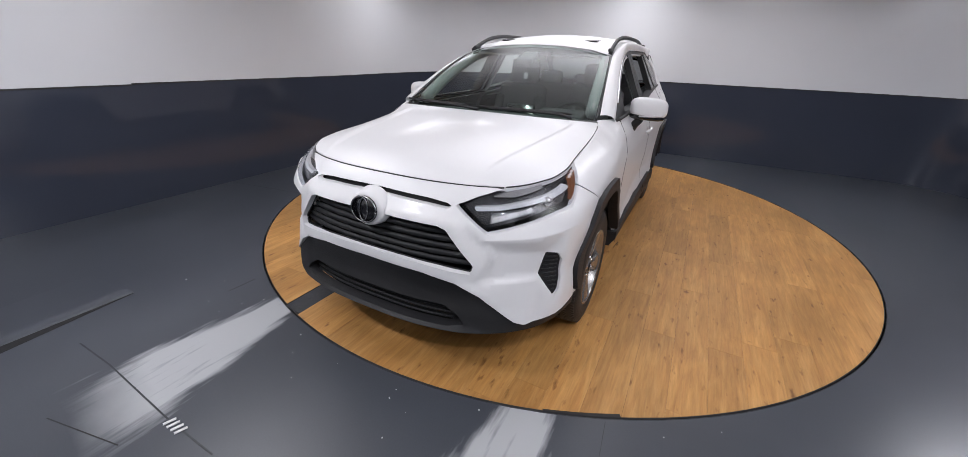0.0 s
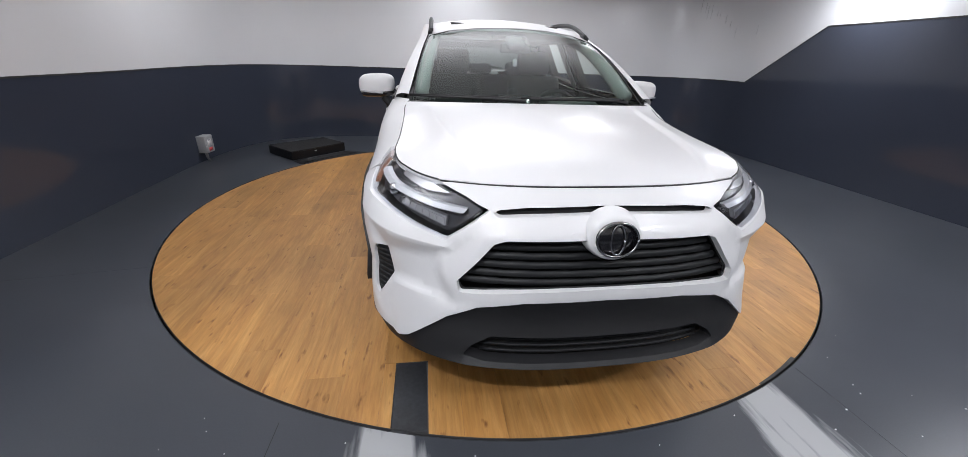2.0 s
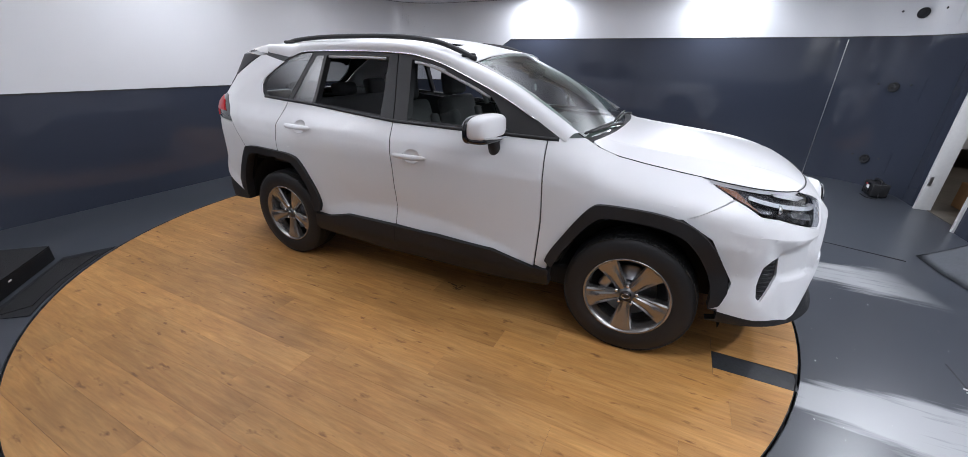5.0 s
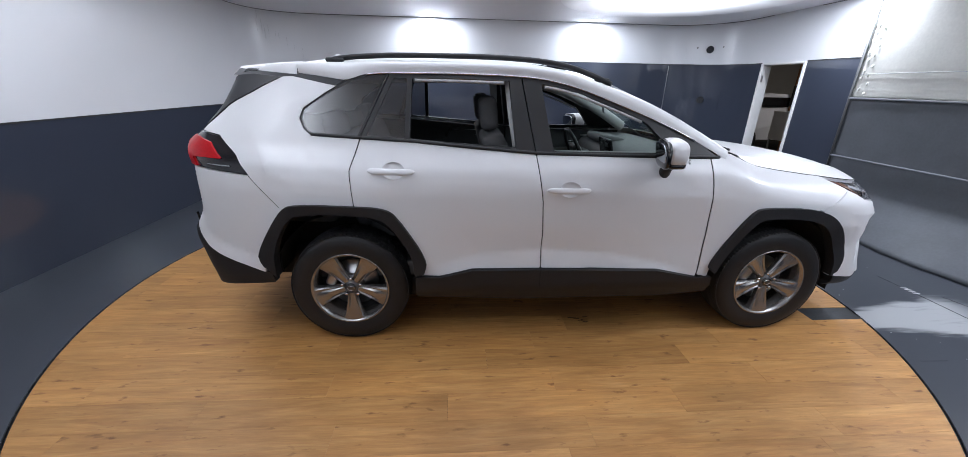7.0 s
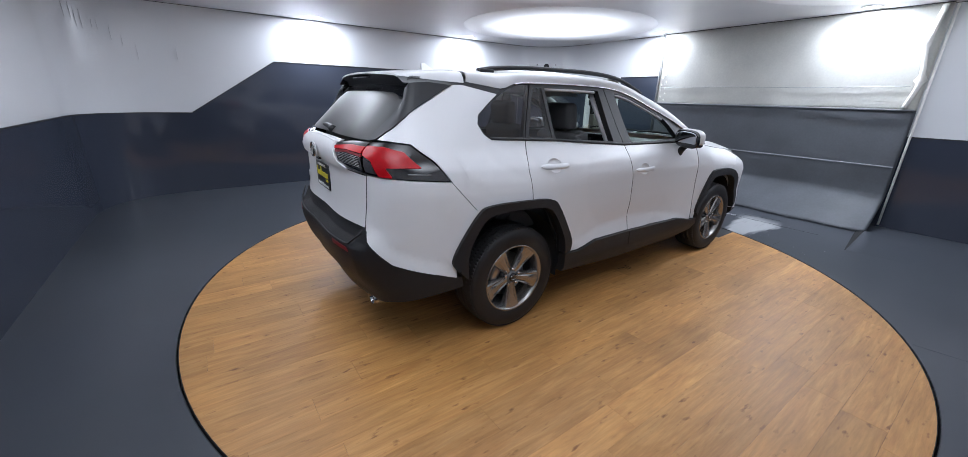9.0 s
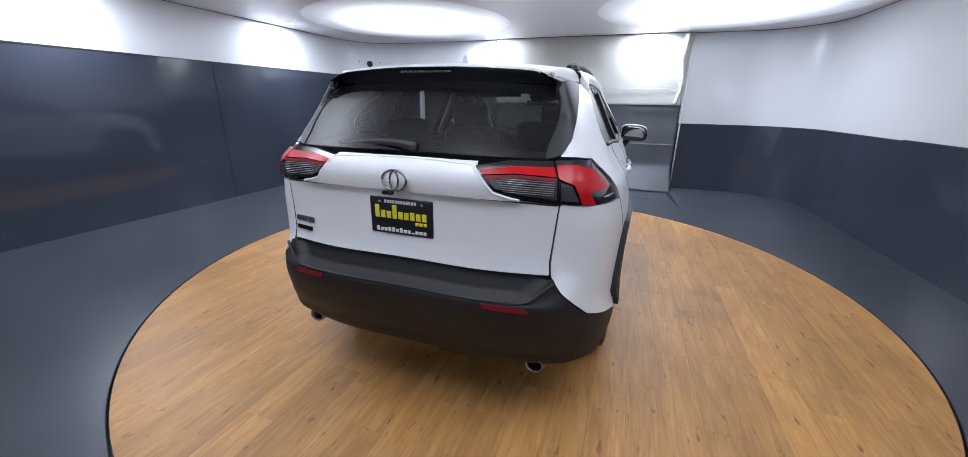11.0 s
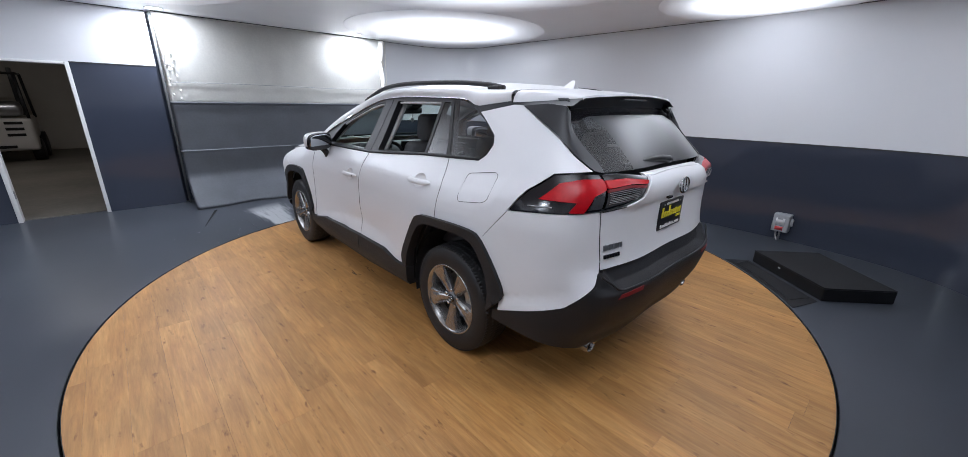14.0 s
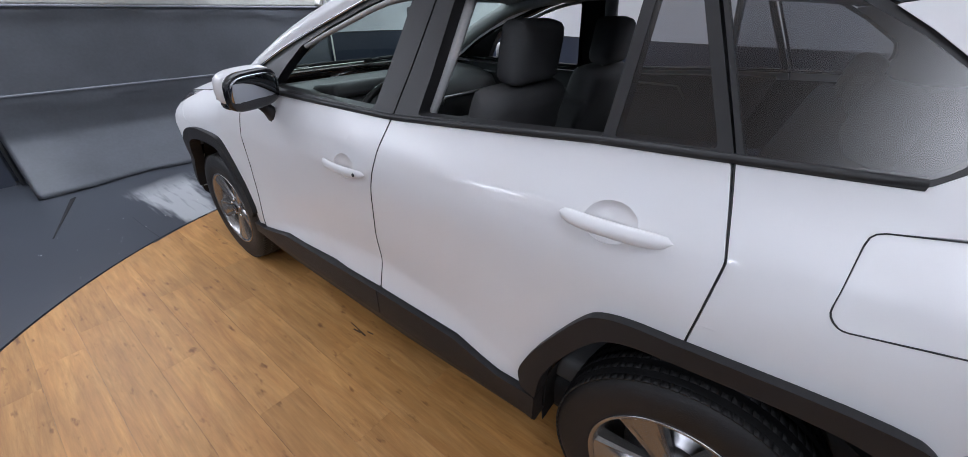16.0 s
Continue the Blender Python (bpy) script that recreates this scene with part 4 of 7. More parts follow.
NOSE_FOLDS += [[(-x, z) for x, z in line] for line in NOSE_FOLDS]

half = [(0, 0.966), (0.41, 0.967), (0.60, 0.968), (0.642, 0.964), (0.53, 0.937), (0.435, 0.903), (0.45, 0.892), (0.59, 0.804), (0.80, 0.857), (0.90, 0.884), (0.985, 0.894), (1.058, 0.932), (1.112, 0.953), (1.315, 0.85)]
half += [(s + 0.0, z) for s, z in [(sy(-1.52), 0.852), (sy(-1.665), 0.775), (sy(-1.775), 0.56), (sy(-1.745), 0.43)]]
half += [(1.16, 0.392), (0.96, 0.362), (0.785, 0.36), (0.74, 0.38), (0.58, 0.515), (0.47, 0.575), (0.30, 0.60), (0, 0.602)]
outline = half[:-1] + [(0, 0.602)] + [(-s, z) for s, z in half[::-1] if s] 
grille_half = [(0, 0.826), (0.370, 0.826), (0.412, 0.812), (0.545, 0.665), (0.535, 0.625), (0.30, 0.643), (0, 0.648)]
GRILLE = grille_half + [(-s, z) for s, z in grille_half[::-1] if s]
SLOT = [(0.012, 0.898), (0.30, 0.893), (0.40, 0.888), (0.422, 0.898), (0.40, 0.908), (0.30, 0.917), (0.012, 0.921)]
panel("front_bumper", outline, car, PAINT, depth=0.03, holes=[GRILLE, FOG, [(-a, z) for a, z in FOG], SLOT, [(-a, z) for a, z in SLOT]], step=0.02, relief=nose_relief, r=0.006, hr=0.008, folds=NOSE_FOLDS)
for sg in SIDES:
    panel("hood_gap_strip", [(0.01, 0.89), (0.44, 0.88), (0.44, 0.93), (0.01, 0.935)], car, DARK, -0.028, 0.006, sign=sg, r=0, step=0.03, label="dark recess above the grille")
# near-black sheet stands in for the shade behind the grille
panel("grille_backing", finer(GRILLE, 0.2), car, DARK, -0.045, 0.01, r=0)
lower = [(0, 0.60), (0.30, 0.598), (0.47, 0.573), (0.58, 0.513), (0.74, 0.378), (0.785, 0.358), (0.96, 0.360), (1.16, 0.390), (sy(-1.735), 0.40), (sy(-1.735), 0.33), (1.16, 0.30), (0.95, 0.308), (0.58, 0.320), (0, 0.322)]
lower_o = lower + [(-s, z) for s, z in lower[::-1] if s]
INTAKE = [(-0.52, 0.352), (-0.49, 0.395), (-0.42, 0.44), (0.42, 0.44), (0.49, 0.395), (0.52, 0.352), (0.44, 0.338), (-0.44, 0.338)]


def lower_relief(s, z):
    a = abs(s)
    k = max(0, 1 - max(a - 0.5, 0) / 0.25)
    r = 0.004 + lerp_table([(0.45, 0.0), (0.60, 0.016)], z) * max(0, 1 - abs(a - 0.45) / 0.4)
    if z < 0.345:
        r += 0.024 * k * min((0.345 - z) / 0.03, 1)
    elif z > 0.43:
        r -= 0.02 * k * min((z - 0.43) / 0.06, 1) * min(max((0.60 - z) / 0.06, 0), 1)
    return r


panel("lower_bumper", lower_o, car, PLASTIC, 0.0, 0.05, holes=[INTAKE], step=0.032, relief=lower_relief, r=0.006, label="matt black lower bumper and lip")
# added near-black sheet gives the intake its deep shade
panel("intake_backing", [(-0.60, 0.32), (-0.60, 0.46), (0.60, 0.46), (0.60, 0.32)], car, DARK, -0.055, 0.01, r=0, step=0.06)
for k, z in enumerate((0.36, 0.385, 0.41)):
    part("intake_bar", tube_mesh([body(s, z, -0.034) for s in np.linspace(-0.46, 0.46, 17)], 0.005, 6), GRILLEBLACK, car)
# grille bars: rows of shallow arched slats
for j, z in enumerate((0.660, 0.692, 0.724, 0.756, 0.788, 0.814)):
    w = 0.538 - max(z - 0.66, 0) * 0.9
    rows = []
    ss = np.linspace(-w, w, 61)
    wave = [0.003 if ((k + 2 * j) // 4) % 2 else 0.0 for k in range(61)]
    for dz, o in ((-0.016, -0.03), (-0.012, -0.022), (0.003, -0.018), (0.008, -0.03)):
        rows.append([body(s, z + dz + (wv if dz > -0.007 else wv * 0.4), o + wv) for s, wv in zip(ss, wave)])
    part("grille_bar", loft_mesh(rows), GRILLEBLACK, car)
rim_line = [body(s, z, -0.008) for s, z in rounded(GRILLE, 0.02)]
part("grille_frame", tube_mesh(rim_line + rim_line[:1], 0.0045, 6), GRILLEBLACK, car)
# emblem and its white housing
hb = bmesh.new()
prof = [(0.0, 0.108), (0.03, 0.104), (0.055, 0.096), (0.065, 0.087), (0.067, 0.07), (0.066, 0.001)]
add_lathe(hb, prof, (0, -2.195, 0.0), "y", 40, sign=-1)
for v in hb.verts:
    v.co = Vector((v.co.x * 1.0, v.co.y, v.co.z * 0.80 + 0.838))
bmesh.ops.recalc_face_normals(hb, faces=hb.faces)
part("emblem_housing", hb, PAINT, car)


def emblem(y, z, w, h, face, ring_mat, base_mat):
    """A plain oval badge: dish, ring and two inner ovals."""
    sg = -1 if face == "front" else 1
    bm = bmesh.new()
    add_lathe(bm, [(0, 1.0), (0.006, 0.97), (0.008, 0.001)], (0, 0, 0), "y", 40, sg)
    for v in bm.verts:
        v.co = Vector((v.co.x * w, y + v.co.y, z + v.co.z * h))
    bmesh.ops.recalc_face_normals(bm, faces=bm.faces)
    e = part("emblem", bm, base_mat, car, "plain oval badge")
    def oval(a, b, dz, nm):
        pts = [(a * math.cos(t), y + sg * 0.009, z + dz + b * math.sin(t)) for t in np.linspace(0, 2 * math.pi, 41)]
        part(nm, tube_mesh(pts, 0.0045, 6, up=(0, 1, 0)), ring_mat, e)
    oval(w * 0.97, h * 0.96, 0, "emblem_ring")
    oval(w * 0.33, h * 0.85, 0, "emblem_oval")
    return e


emblem(-2.266, 0.838, 0.077, 0.058, "front", DARKCHROME, GLOSS)


def headlamp(sg):
    ob = panel("headlamp", HEADLAMP, car, LAMPGREY, -0.05, 0.01, sign=sg, r=0.01, label="clear LED headlamp with amber corner")
    panel("lamp_cover", HEADLAMP, ob, LENS, 0.001, 0.05, sign=sg, r=0.01)
    panel("light_guide", [(0.52, 0.898), (0.64, 0.907), (0.90, 0.945), (1.03, 0.968), (1.045, 0.957), (0.905, 0.930), (0.645, 0.893), (0.535, 0.884)], ob, CLEARWHITE, -0.014, 0.02, sign=sg, r=0.004, label="white light guide")
    panel("upper_guide", [(0.60, 0.935), (0.68, 0.955), (0.88, 0.974), (0.87, 0.963), (0.70, 0.936)], ob, STEEL, -0.02, 0.02, sign=sg, r=0.004)
    panel("amber_reflector", [(1.20, 1.0), (1.10, 0.981), (1.0, 0.914), (1.035, 0.930)], ob, AMBER, -0.01, 0.02, sign=sg, r=0.004)
    panel("lamp_block", [(0.60, 0.835), (0.70, 0.860), (0.80, 0.882), (0.80, 0.897), (0.70, 0.884), (0.60, 0.866)], ob, SMOKE, -0.03, 0.02, sign=sg, r=0.004)
    x, y, _ = body(sg * 0.875, 0.915, -0.035)
    part("projector", lathe_mesh([(0, 0.022), (0.012, 0.020), (0.018, 0.012), (0.020, 0.001)], (x, y, 0.915), "y", 20, -1), CHROME, ob)
    for k in range(6):
        a = 0.607 + 0.03 * k
        panel("led_cell", [(a, 0.842 + 0.0075 * k), (a + 0.027, 0.8487 + 0.0075 * k), (a + 0.027, 0.866 + 0.007 * k), (a, 0.860 + 0.007 * k)], ob, STEEL, -0.026, 0.01, sign=sg, r=0.001, step=0.02)
    return ob


for sg in SIDES:
    headlamp(sg)
    fb = panel("fog_surround", FOG, car, PLASTIC, -0.012, 0.02, sign=sg, relief=nose_relief, label="ribbed black side insert")
    for k in range(9):
        z = 0.500 + 0.0225 * k
        a = 0.864 + max(0, 0.60 - z) * 0.66 + max(0, z - 0.60) * 0.14
        b = 0.958 - max(0, z - 0.56) * 0.16 - max(0, 0.52 - z) * 0.5
        part("rib", tube_mesh([body(sg * s, z, -0.010 + nose_relief(s, z)) for s in (a, (a + b) / 2, b)], 0.004, 5), PLASTIC, fb)

# --- hood
HOOD_FRONT = 0.66
side = [Vector(body(u, z, -0.003)) for u, z in ((HOOD_FRONT, 0.971), (0.72, 0.975), (0.80, 0.981), (0.90, 0.989), (0.983, 0.996), (1.142, 1.010), (1.25, 1.022))]
side += [Vector(body(sy(y), hood_edge(y) + 0.002, -0.004)) for y in (-1.5, -1.4, -1.32, -1.25, -1.18, -1.12, -1.065)] + [Vector((0.735, -1.035, 1.14))]
middle = [Vector(p) for p in ((0, body(0, 0.971)[1], 0.971), (0, -2.085, 1.0), (0, -2.02, 1.03), (0, -1.85, 1.065), (0, -1.6, 1.10), (0, -1.35, 1.128), (0, -1.105, 1.146))]


def along(line, n):
    """Even steps along a smooth line."""
    pts = smooth_line(line, 6)
    d = [0.0]
    for a, b in zip(pts, pts[1:]):
        d.append(d[-1] + (b - a).length)
    return [Vector([float(np.interp(d[-1] * k / n, d, [p[j] for p in pts])) for j in range(3)]) for k in range(n + 1)]


def hood_lift(x, y):
    a = abs(x)
    edge = lerp_table([(-2.25, 0.45), (-2.05, 0.6), (-1.9, 0.70), (-1.0, 0.74)], y)
    fade = min(max((edge - a) / 0.16, 0), 1) * min(max((y + 2.16) / 0.35, 0), 1) * min(max((-1.06 - y) / 0.12, 0), 1)
    ridge = 0.47 + 0.14 * (y + 1.95)
    f = min(max((a - ridge) / 0.028, 0), 1)
    return fade * 0.016 * f * f * (3 - 2 * f)


rows = []
edge_pts, mid_pts = along(side, 40), along(middle, 40)
for k, (e, c) in enumerate(zip(edge_pts, mid_pts)):
    v = k / 40
    front = max(0.0, 1 - v / 0.35) ** 2
    row = []
    for j in range(-48, 49):
        u = j / 48
        g = 1 - abs(u) ** (2.0 + 0.6 * v)
        p = Vector((e.x * u, e.y + (c.y - e.y) * g, e.z + (c.z - e.z) * (1 - abs(u) ** 2.4)))
        q = Vector(body(HOOD_FRONT * u, 0.971 + 0.001 * (1 - u * u), -0.003))
        q0 = Vector((side[0].x * u, side[0].y + (middle[0].y - side[0].y) * (1 - abs(u) ** 2), 0.971))
        p += (q - q0) * front
        p.z += hood_lift(p.x, p.y)
        row.append(tuple(p))
    rows.append(row)
lip = [tuple(Vector(p) - Vector((0, -0.004, 0.02))) for p in rows[0]]
hood = loft_mesh([lip] + rows)
for e in [e for e in hood.edges if len(e.link_faces) == 2 and all(abs(v.co.z - 0.971) < 0.004 and v.co.y < -1.9 for v in e.verts)]:
    e.smooth = False
for rim in ([r[0] for r in rows], [r[-1] for r in rows]):
    low = [Vector(p) - Vector((0, 0, 0.02)) for p in rim]
    a, b = [hood.verts.new(p) for p in rim], [hood.verts.new(p) for p in low]
    for k in range(len(a) - 1):
        hood.faces.new((a[k], a[k + 1], b[k + 1], b[k]))
bmesh.ops.recalc_face_normals(hood, faces=hood.faces)
part("hood", hood, PAINT, car, "white ridged hood")
part("hood_gap", tube_mesh([body(u, 0.9685, -0.0015) for u in np.linspace(-0.65, 0.65, 49)], 0.0032, 6), SEAL, car, "thin dark gap along the hood")
for sg in SIDES:
    part("hood_gap", tube_mesh([(sg * p.x, p.y, p.z - 0.001) for p in along(side, 40)[:-1]], 0.003, 6), SEAL, car)

# --- flanks
def eased(line, times=2):
    """An open line with its corners cut round, its ends kept."""
    for _ in range(times):
        nxt = [line[0]]
        for (a, b), (c, d) in zip(line, line[1:]):
            nxt += [(a * 0.75 + c * 0.25, b * 0.75 + d * 0.25), (a * 0.25 + c * 0.75, b * 0.25 + d * 0.75)]
        line = nxt + [line[-1]]
    return line


# the painted panels run on a little under the cladding
R_CUT = [(s + (4.19 - s) * 0.035, z - (0.016 if z > 0.6 else 0.0)) for s, z in R_ARCH]
F_CUT = [(s + (sy(-1.3) - s) * 0.035, z - (0.016 if z > 0.6 else 0.0)) for s, z in F_ARCH]


FLANK_LINES = [
    [(sy(-0.79), 0.425, 0.0), (sy(-0.55), 0.50, -0.012), (sy(-0.2), 0.57, -0.017), (sy(0.19), 0.60, -0.018), (sy(0.55), 0.575, -0.015), (sy(0.84), 0.50, -0.004)],
    [(1.32, 0.90, 0.0), (sy(-1.50), 0.905, 0.003), (sy(-1.12), 0.905, 0.010), (sy(-0.80), 0.93, 0.010), (sy(0.2), 0.975, 0.009), (sy(0.75), 0.985, 0.008), (sy(1.05), 0.968, 0.012), (sy(1.28), 0.975, 0.018), (4.45, 0.985, 0.020), (4.56, 1.03, 0.020), (4.615, 1.15, 0.020), (4.69, 1.235, 0.018)],
    [(sy(1.10), 0.905, 0.014), (sy(1.24), 0.915, 0.021), (sy(1.55), 0.925, 0.021), (4.58, 0.945, 0.012)],
    [(4.69, 1.235, 0.018), (sy(1.62), 1.386, 0.015), (sy(1.47), 1.457, 0.006)],
    [(sy(0.86), 0.62, 0.0), (sy(1.0), 0.82, 0.010), (sy(1.24), 0.875, 0.022), (sy(1.58), 0.875, 0.022), (sy(1.72), 0.70, 0.008), (sy(1.80), 0.56, 0.0)],
    [(sy(1.80), 0.555, -0.004), (4.84, 0.600, -0.006), (4.975, 0.665, -0.006), (5.065, 0.775, -0.004)],
    [(sy(1.79), 0.475, 0.010), (4.80, 0.525, 0.010), (4.972, 0.587, 0.010), (5.085, 0.695, 0.008)],
]
FLANK_REST = [(x, z, 0.0) for x, z in [(sy(y), 1.075) for y in (-0.8, -0.3, 0.2, 0.7, 1.2)] + [(sy(y), 1.16) for y in (-1.0, -0.5, 0.0, 0.5, 1.0, 1.3, 1.55)] + [(sy(y), 0.455) for y in (-0.8, -0.4, 0.0, 0.4, 0.75)]
                                  + [(sy(y), 0.30) for y in (-1.0, 0.0, 1.0)] + [(sy(y), 0.74) for y in (-0.75, -0.3, 0.2, 0.7)] + [(1.32, 1.05), (1.32, 0.6), (sy(-1.0), 1.04), (sy(-1.4), 1.0), (4.35, 1.09), (4.70, 0.80), (4.90, 0.90), (5.0, 1.05), (5.12, 0.9), (5.12, 1.2), (4.9, 1.35), (4.5, 1.55), (4.0, 1.62), (5.13, 0.70), (5.0, 0.40), (4.6, 0.35)]]
flank_relief = net_of(FLANK_LINES, FLANK_REST)
FLANK_FOLDS = [[p[:2] for p in line] for line in FLANK_LINES]


for sg in SIDES:
    fender = [(sy(-0.803), 1.148), (sy(-0.812), 0.9), (sy(-0.815), 0.7), (sy(-0.80), 0.415), (sy(-0.865), 0.40)] + F_CUT[:4] + [(sy(-1.51), 0.848), (1.315, 0.852), (1.118, 0.957), (1.236, 1.0115), (1.262, 1.022)]
    fender += [(sy(y), hood_edge(y) - 0.001) for y in (-1.5, -1.32, -1.18, -1.06)] + [(sy(-0.98), 1.15)]
    panel("front_fender", fender, car, PAINT, sign=sg, r=0.004, step=0.026, relief=flank_relief, folds=FLANK_FOLDS, crisp=0.12)
    fd = [(sy(-0.795), 1.138), (sy(0.248), 1.152), (sy(0.205), 0.9), (sy(0.19), 0.7), (sy(0.188), 0.482), (sy(-0.53), 0.462), (sy(-0.79), 0.405), (sy(-0.806), 0.7), (sy(-0.804), 0.9)]
    cup_line = lambda y, z: [(sy(y - 0.01 + 0.062 * math.cos(t)), z + 0.044 * math.sin(t)) for t in np.linspace(0, 2 * math.pi, 19)[:-1]]
    panel("front_door", fd, car, PAINT, sign=sg, r=0.01, step=0.024, holes=[cup_line(0.065, 0.972)], hr=0.004, relief=flank_relief, folds=FLANK_FOLDS, crisp=0.12)
    rd = [(sy(0.254), 1.152), (sy(0.96), 1.199), (sy(1.23), 1.208)] + [(s - 0.003, z) for s, z in SEAM_Q[1:]] + R_CUT[4:0:-1] + [(sy(0.905), 0.445), (sy(0.79), 0.442), (sy(0.60), 0.484), (sy(0.194), 0.482), (sy(0.196), 0.7), (sy(0.211), 0.9)]
    panel("rear_door", rd, car, PAINT, sign=sg, r=0.008, step=0.024, holes=[cup_line(1.055, 1.058)], hr=0.004, relief=flank_relief, folds=FLANK_FOLDS, crisp=0.12)
    q = [(s + 0.002, z) for s, z in SEAM_Q] + R_CUT[5:9] + [(sy(1.79), 0.475), (4.80, 0.525), (4.972, 0.587), (5.085, 0.695), (5.125, 0.75), (5.13, 0.80), (5.106, 1.02), (5.10, 1.028), (4.655, 1.0), (4.742, 1.106), (4.862, 1.19), (5.01, 1.199)] + D_EDGE
    q += [(sy(1.385), 1.475), (sy(1.44), 1.44), (sy(1.56), 1.352), (sy(1.575), 1.30), (sy(1.545), 1.245), (sy(1.505), 1.218)]
    fuel = [(4.308, 1.145), (4.518, 1.17), (4.543, 1.155), (4.528, 1.035), (4.493, 1.015), (4.313, 0.995), (4.293, 1.015)]
    panel("quarter_panel", q, car, PAINT, sign=sg, r=0.006, step=0.02, holes=[fuel] if sg == 1 else [], hr=0.02, relief=flank_relief, folds=FLANK_FOLDS, crisp=0.12)
    if sg == 1:
        inner = [(4.418 + (s - 4.418) * 0.978, 1.082 + (z - 1.082) * 0.968) for s, z in fuel]
        panel("fuel_flap", inner, car, PAINT, 0.0, 0.02, sign=1, r=0.02, step=0.012, relief=flank_relief)
        ring = [body(a, z, flank_relief(a, z)) for a, z in rounded([(a * 0.5 + b * 0.5, z * 0.5 + y * 0.5) for (a, z), (b, y) in zip(fuel, inner)], 0.02)]
        part("shut_line", tube_mesh(ring + ring[:1], 0.0015, 5), SEAL, car)
    # cladding
    panel("front_arch_trim", eased(F_ARCH) + eased(F_ARCH_IN)[::-1], car, PLASTIC, 0.024, 0.06, sign=sg, r=0.008, step=0.03, relief=flank_relief, label="black wheel arch cladding")
    panel("rear_arch_trim", eased(R_ARCH) + eased(R_ARCH_IN)[::-1], car, PLASTIC, 0.024, 0.06, sign=sg, r=0.008, step=0.03, relief=flank_relief, label="black wheel arch cladding")
    sill = [(sy(-0.885), 0.405), (sy(-0.79), 0.40), (sy(-0.53), 0.457), (sy(0.19), 0.477), (sy(0.60), 0.479), (sy(0.79), 0.437), (sy(0.93), 0.44), (sy(0.93), 0.30), (sy(0.3), 0.255), (sy(-0.6), 0.25), (sy(-0.885), 0.28)]
    panel("sill_trim", sill, car, PLASTIC, 0.020, 0.06, sign=sg, r=0.006, label="black sill cladding")
    part("shut_line", tube_mesh([body(sg * sy(0.192), z, 0.0205) for z in (0.475, 0.42, 0.36, 0.30)], 0.0022, 6), DARK, car)
    # belt strip and bright moulding
    part("belt_strip", tube_mesh([body(sg * sy(y), belt(y) + 0.004, 0.002) for y in np.linspace(-0.86, 1.5, 40)], 0.010, 6), SEAL, car)

# dark shut lines between the panels
for sg in SIDES:
    for line in ([(sy(-0.799), 1.145), (sy(-0.808), 0.9), (sy(-0.8105), 0.7), (sy(-0.795), 0.41)], [(sy(0.251), 1.155), (sy(0.208), 0.9), (sy(0.193), 0.7), (sy(0.191), 0.482)],
                 [(s - 0.0005, z) for s, z in SEAM_Q], [(4.662, 1.002), (4.60, 0.935), (4.515, 0.845)], [(5.109, 1.03), (5.134, 0.80), (5.129, 0.75)],
                 [(sy(-0.79), 0.403), (sy(-0.53), 0.4595), (sy(0.19), 0.4795), (sy(0.60), 0.4815), (sy(0.79), 0.4395)]):
        part("shut_line", tube_mesh(smooth_line([body(sg * a, z, flank_relief(a, z)) for a, z in finer(line + line[::-1][1:-1], 0.05)[:len(finer(line + line[::-1][1:-1], 0.05)) // 2 + 1]], 2), 0.0016, 6), SEAL, car)

# --- glasshouse
C1 = [(-0.90, 1.132), (-0.66, 1.258), (-0.46, 1.358), (-0.27, 1.442), (-0.08, 1.508), (0.12, 1.548), (0.33, 1.566), (0.70, 1.572), (1.09, 1.562), (1.22, 1.548), (1.33, 1.512), (1.46, 1.522), (1.60, 1.532)]
C2 = [(0.735, -1.0, 1.145), (0.69, -0.75, 1.285), (0.638, -0.46, 1.448), (0.603, -0.25, 1.538), (0.59, 0.0, 1.592), (0.585, 0.4, 1.625), (0.58, 0.8, 1.627), (0.575, 1.2, 1.615), (0.58, 1.6, 1.59)]


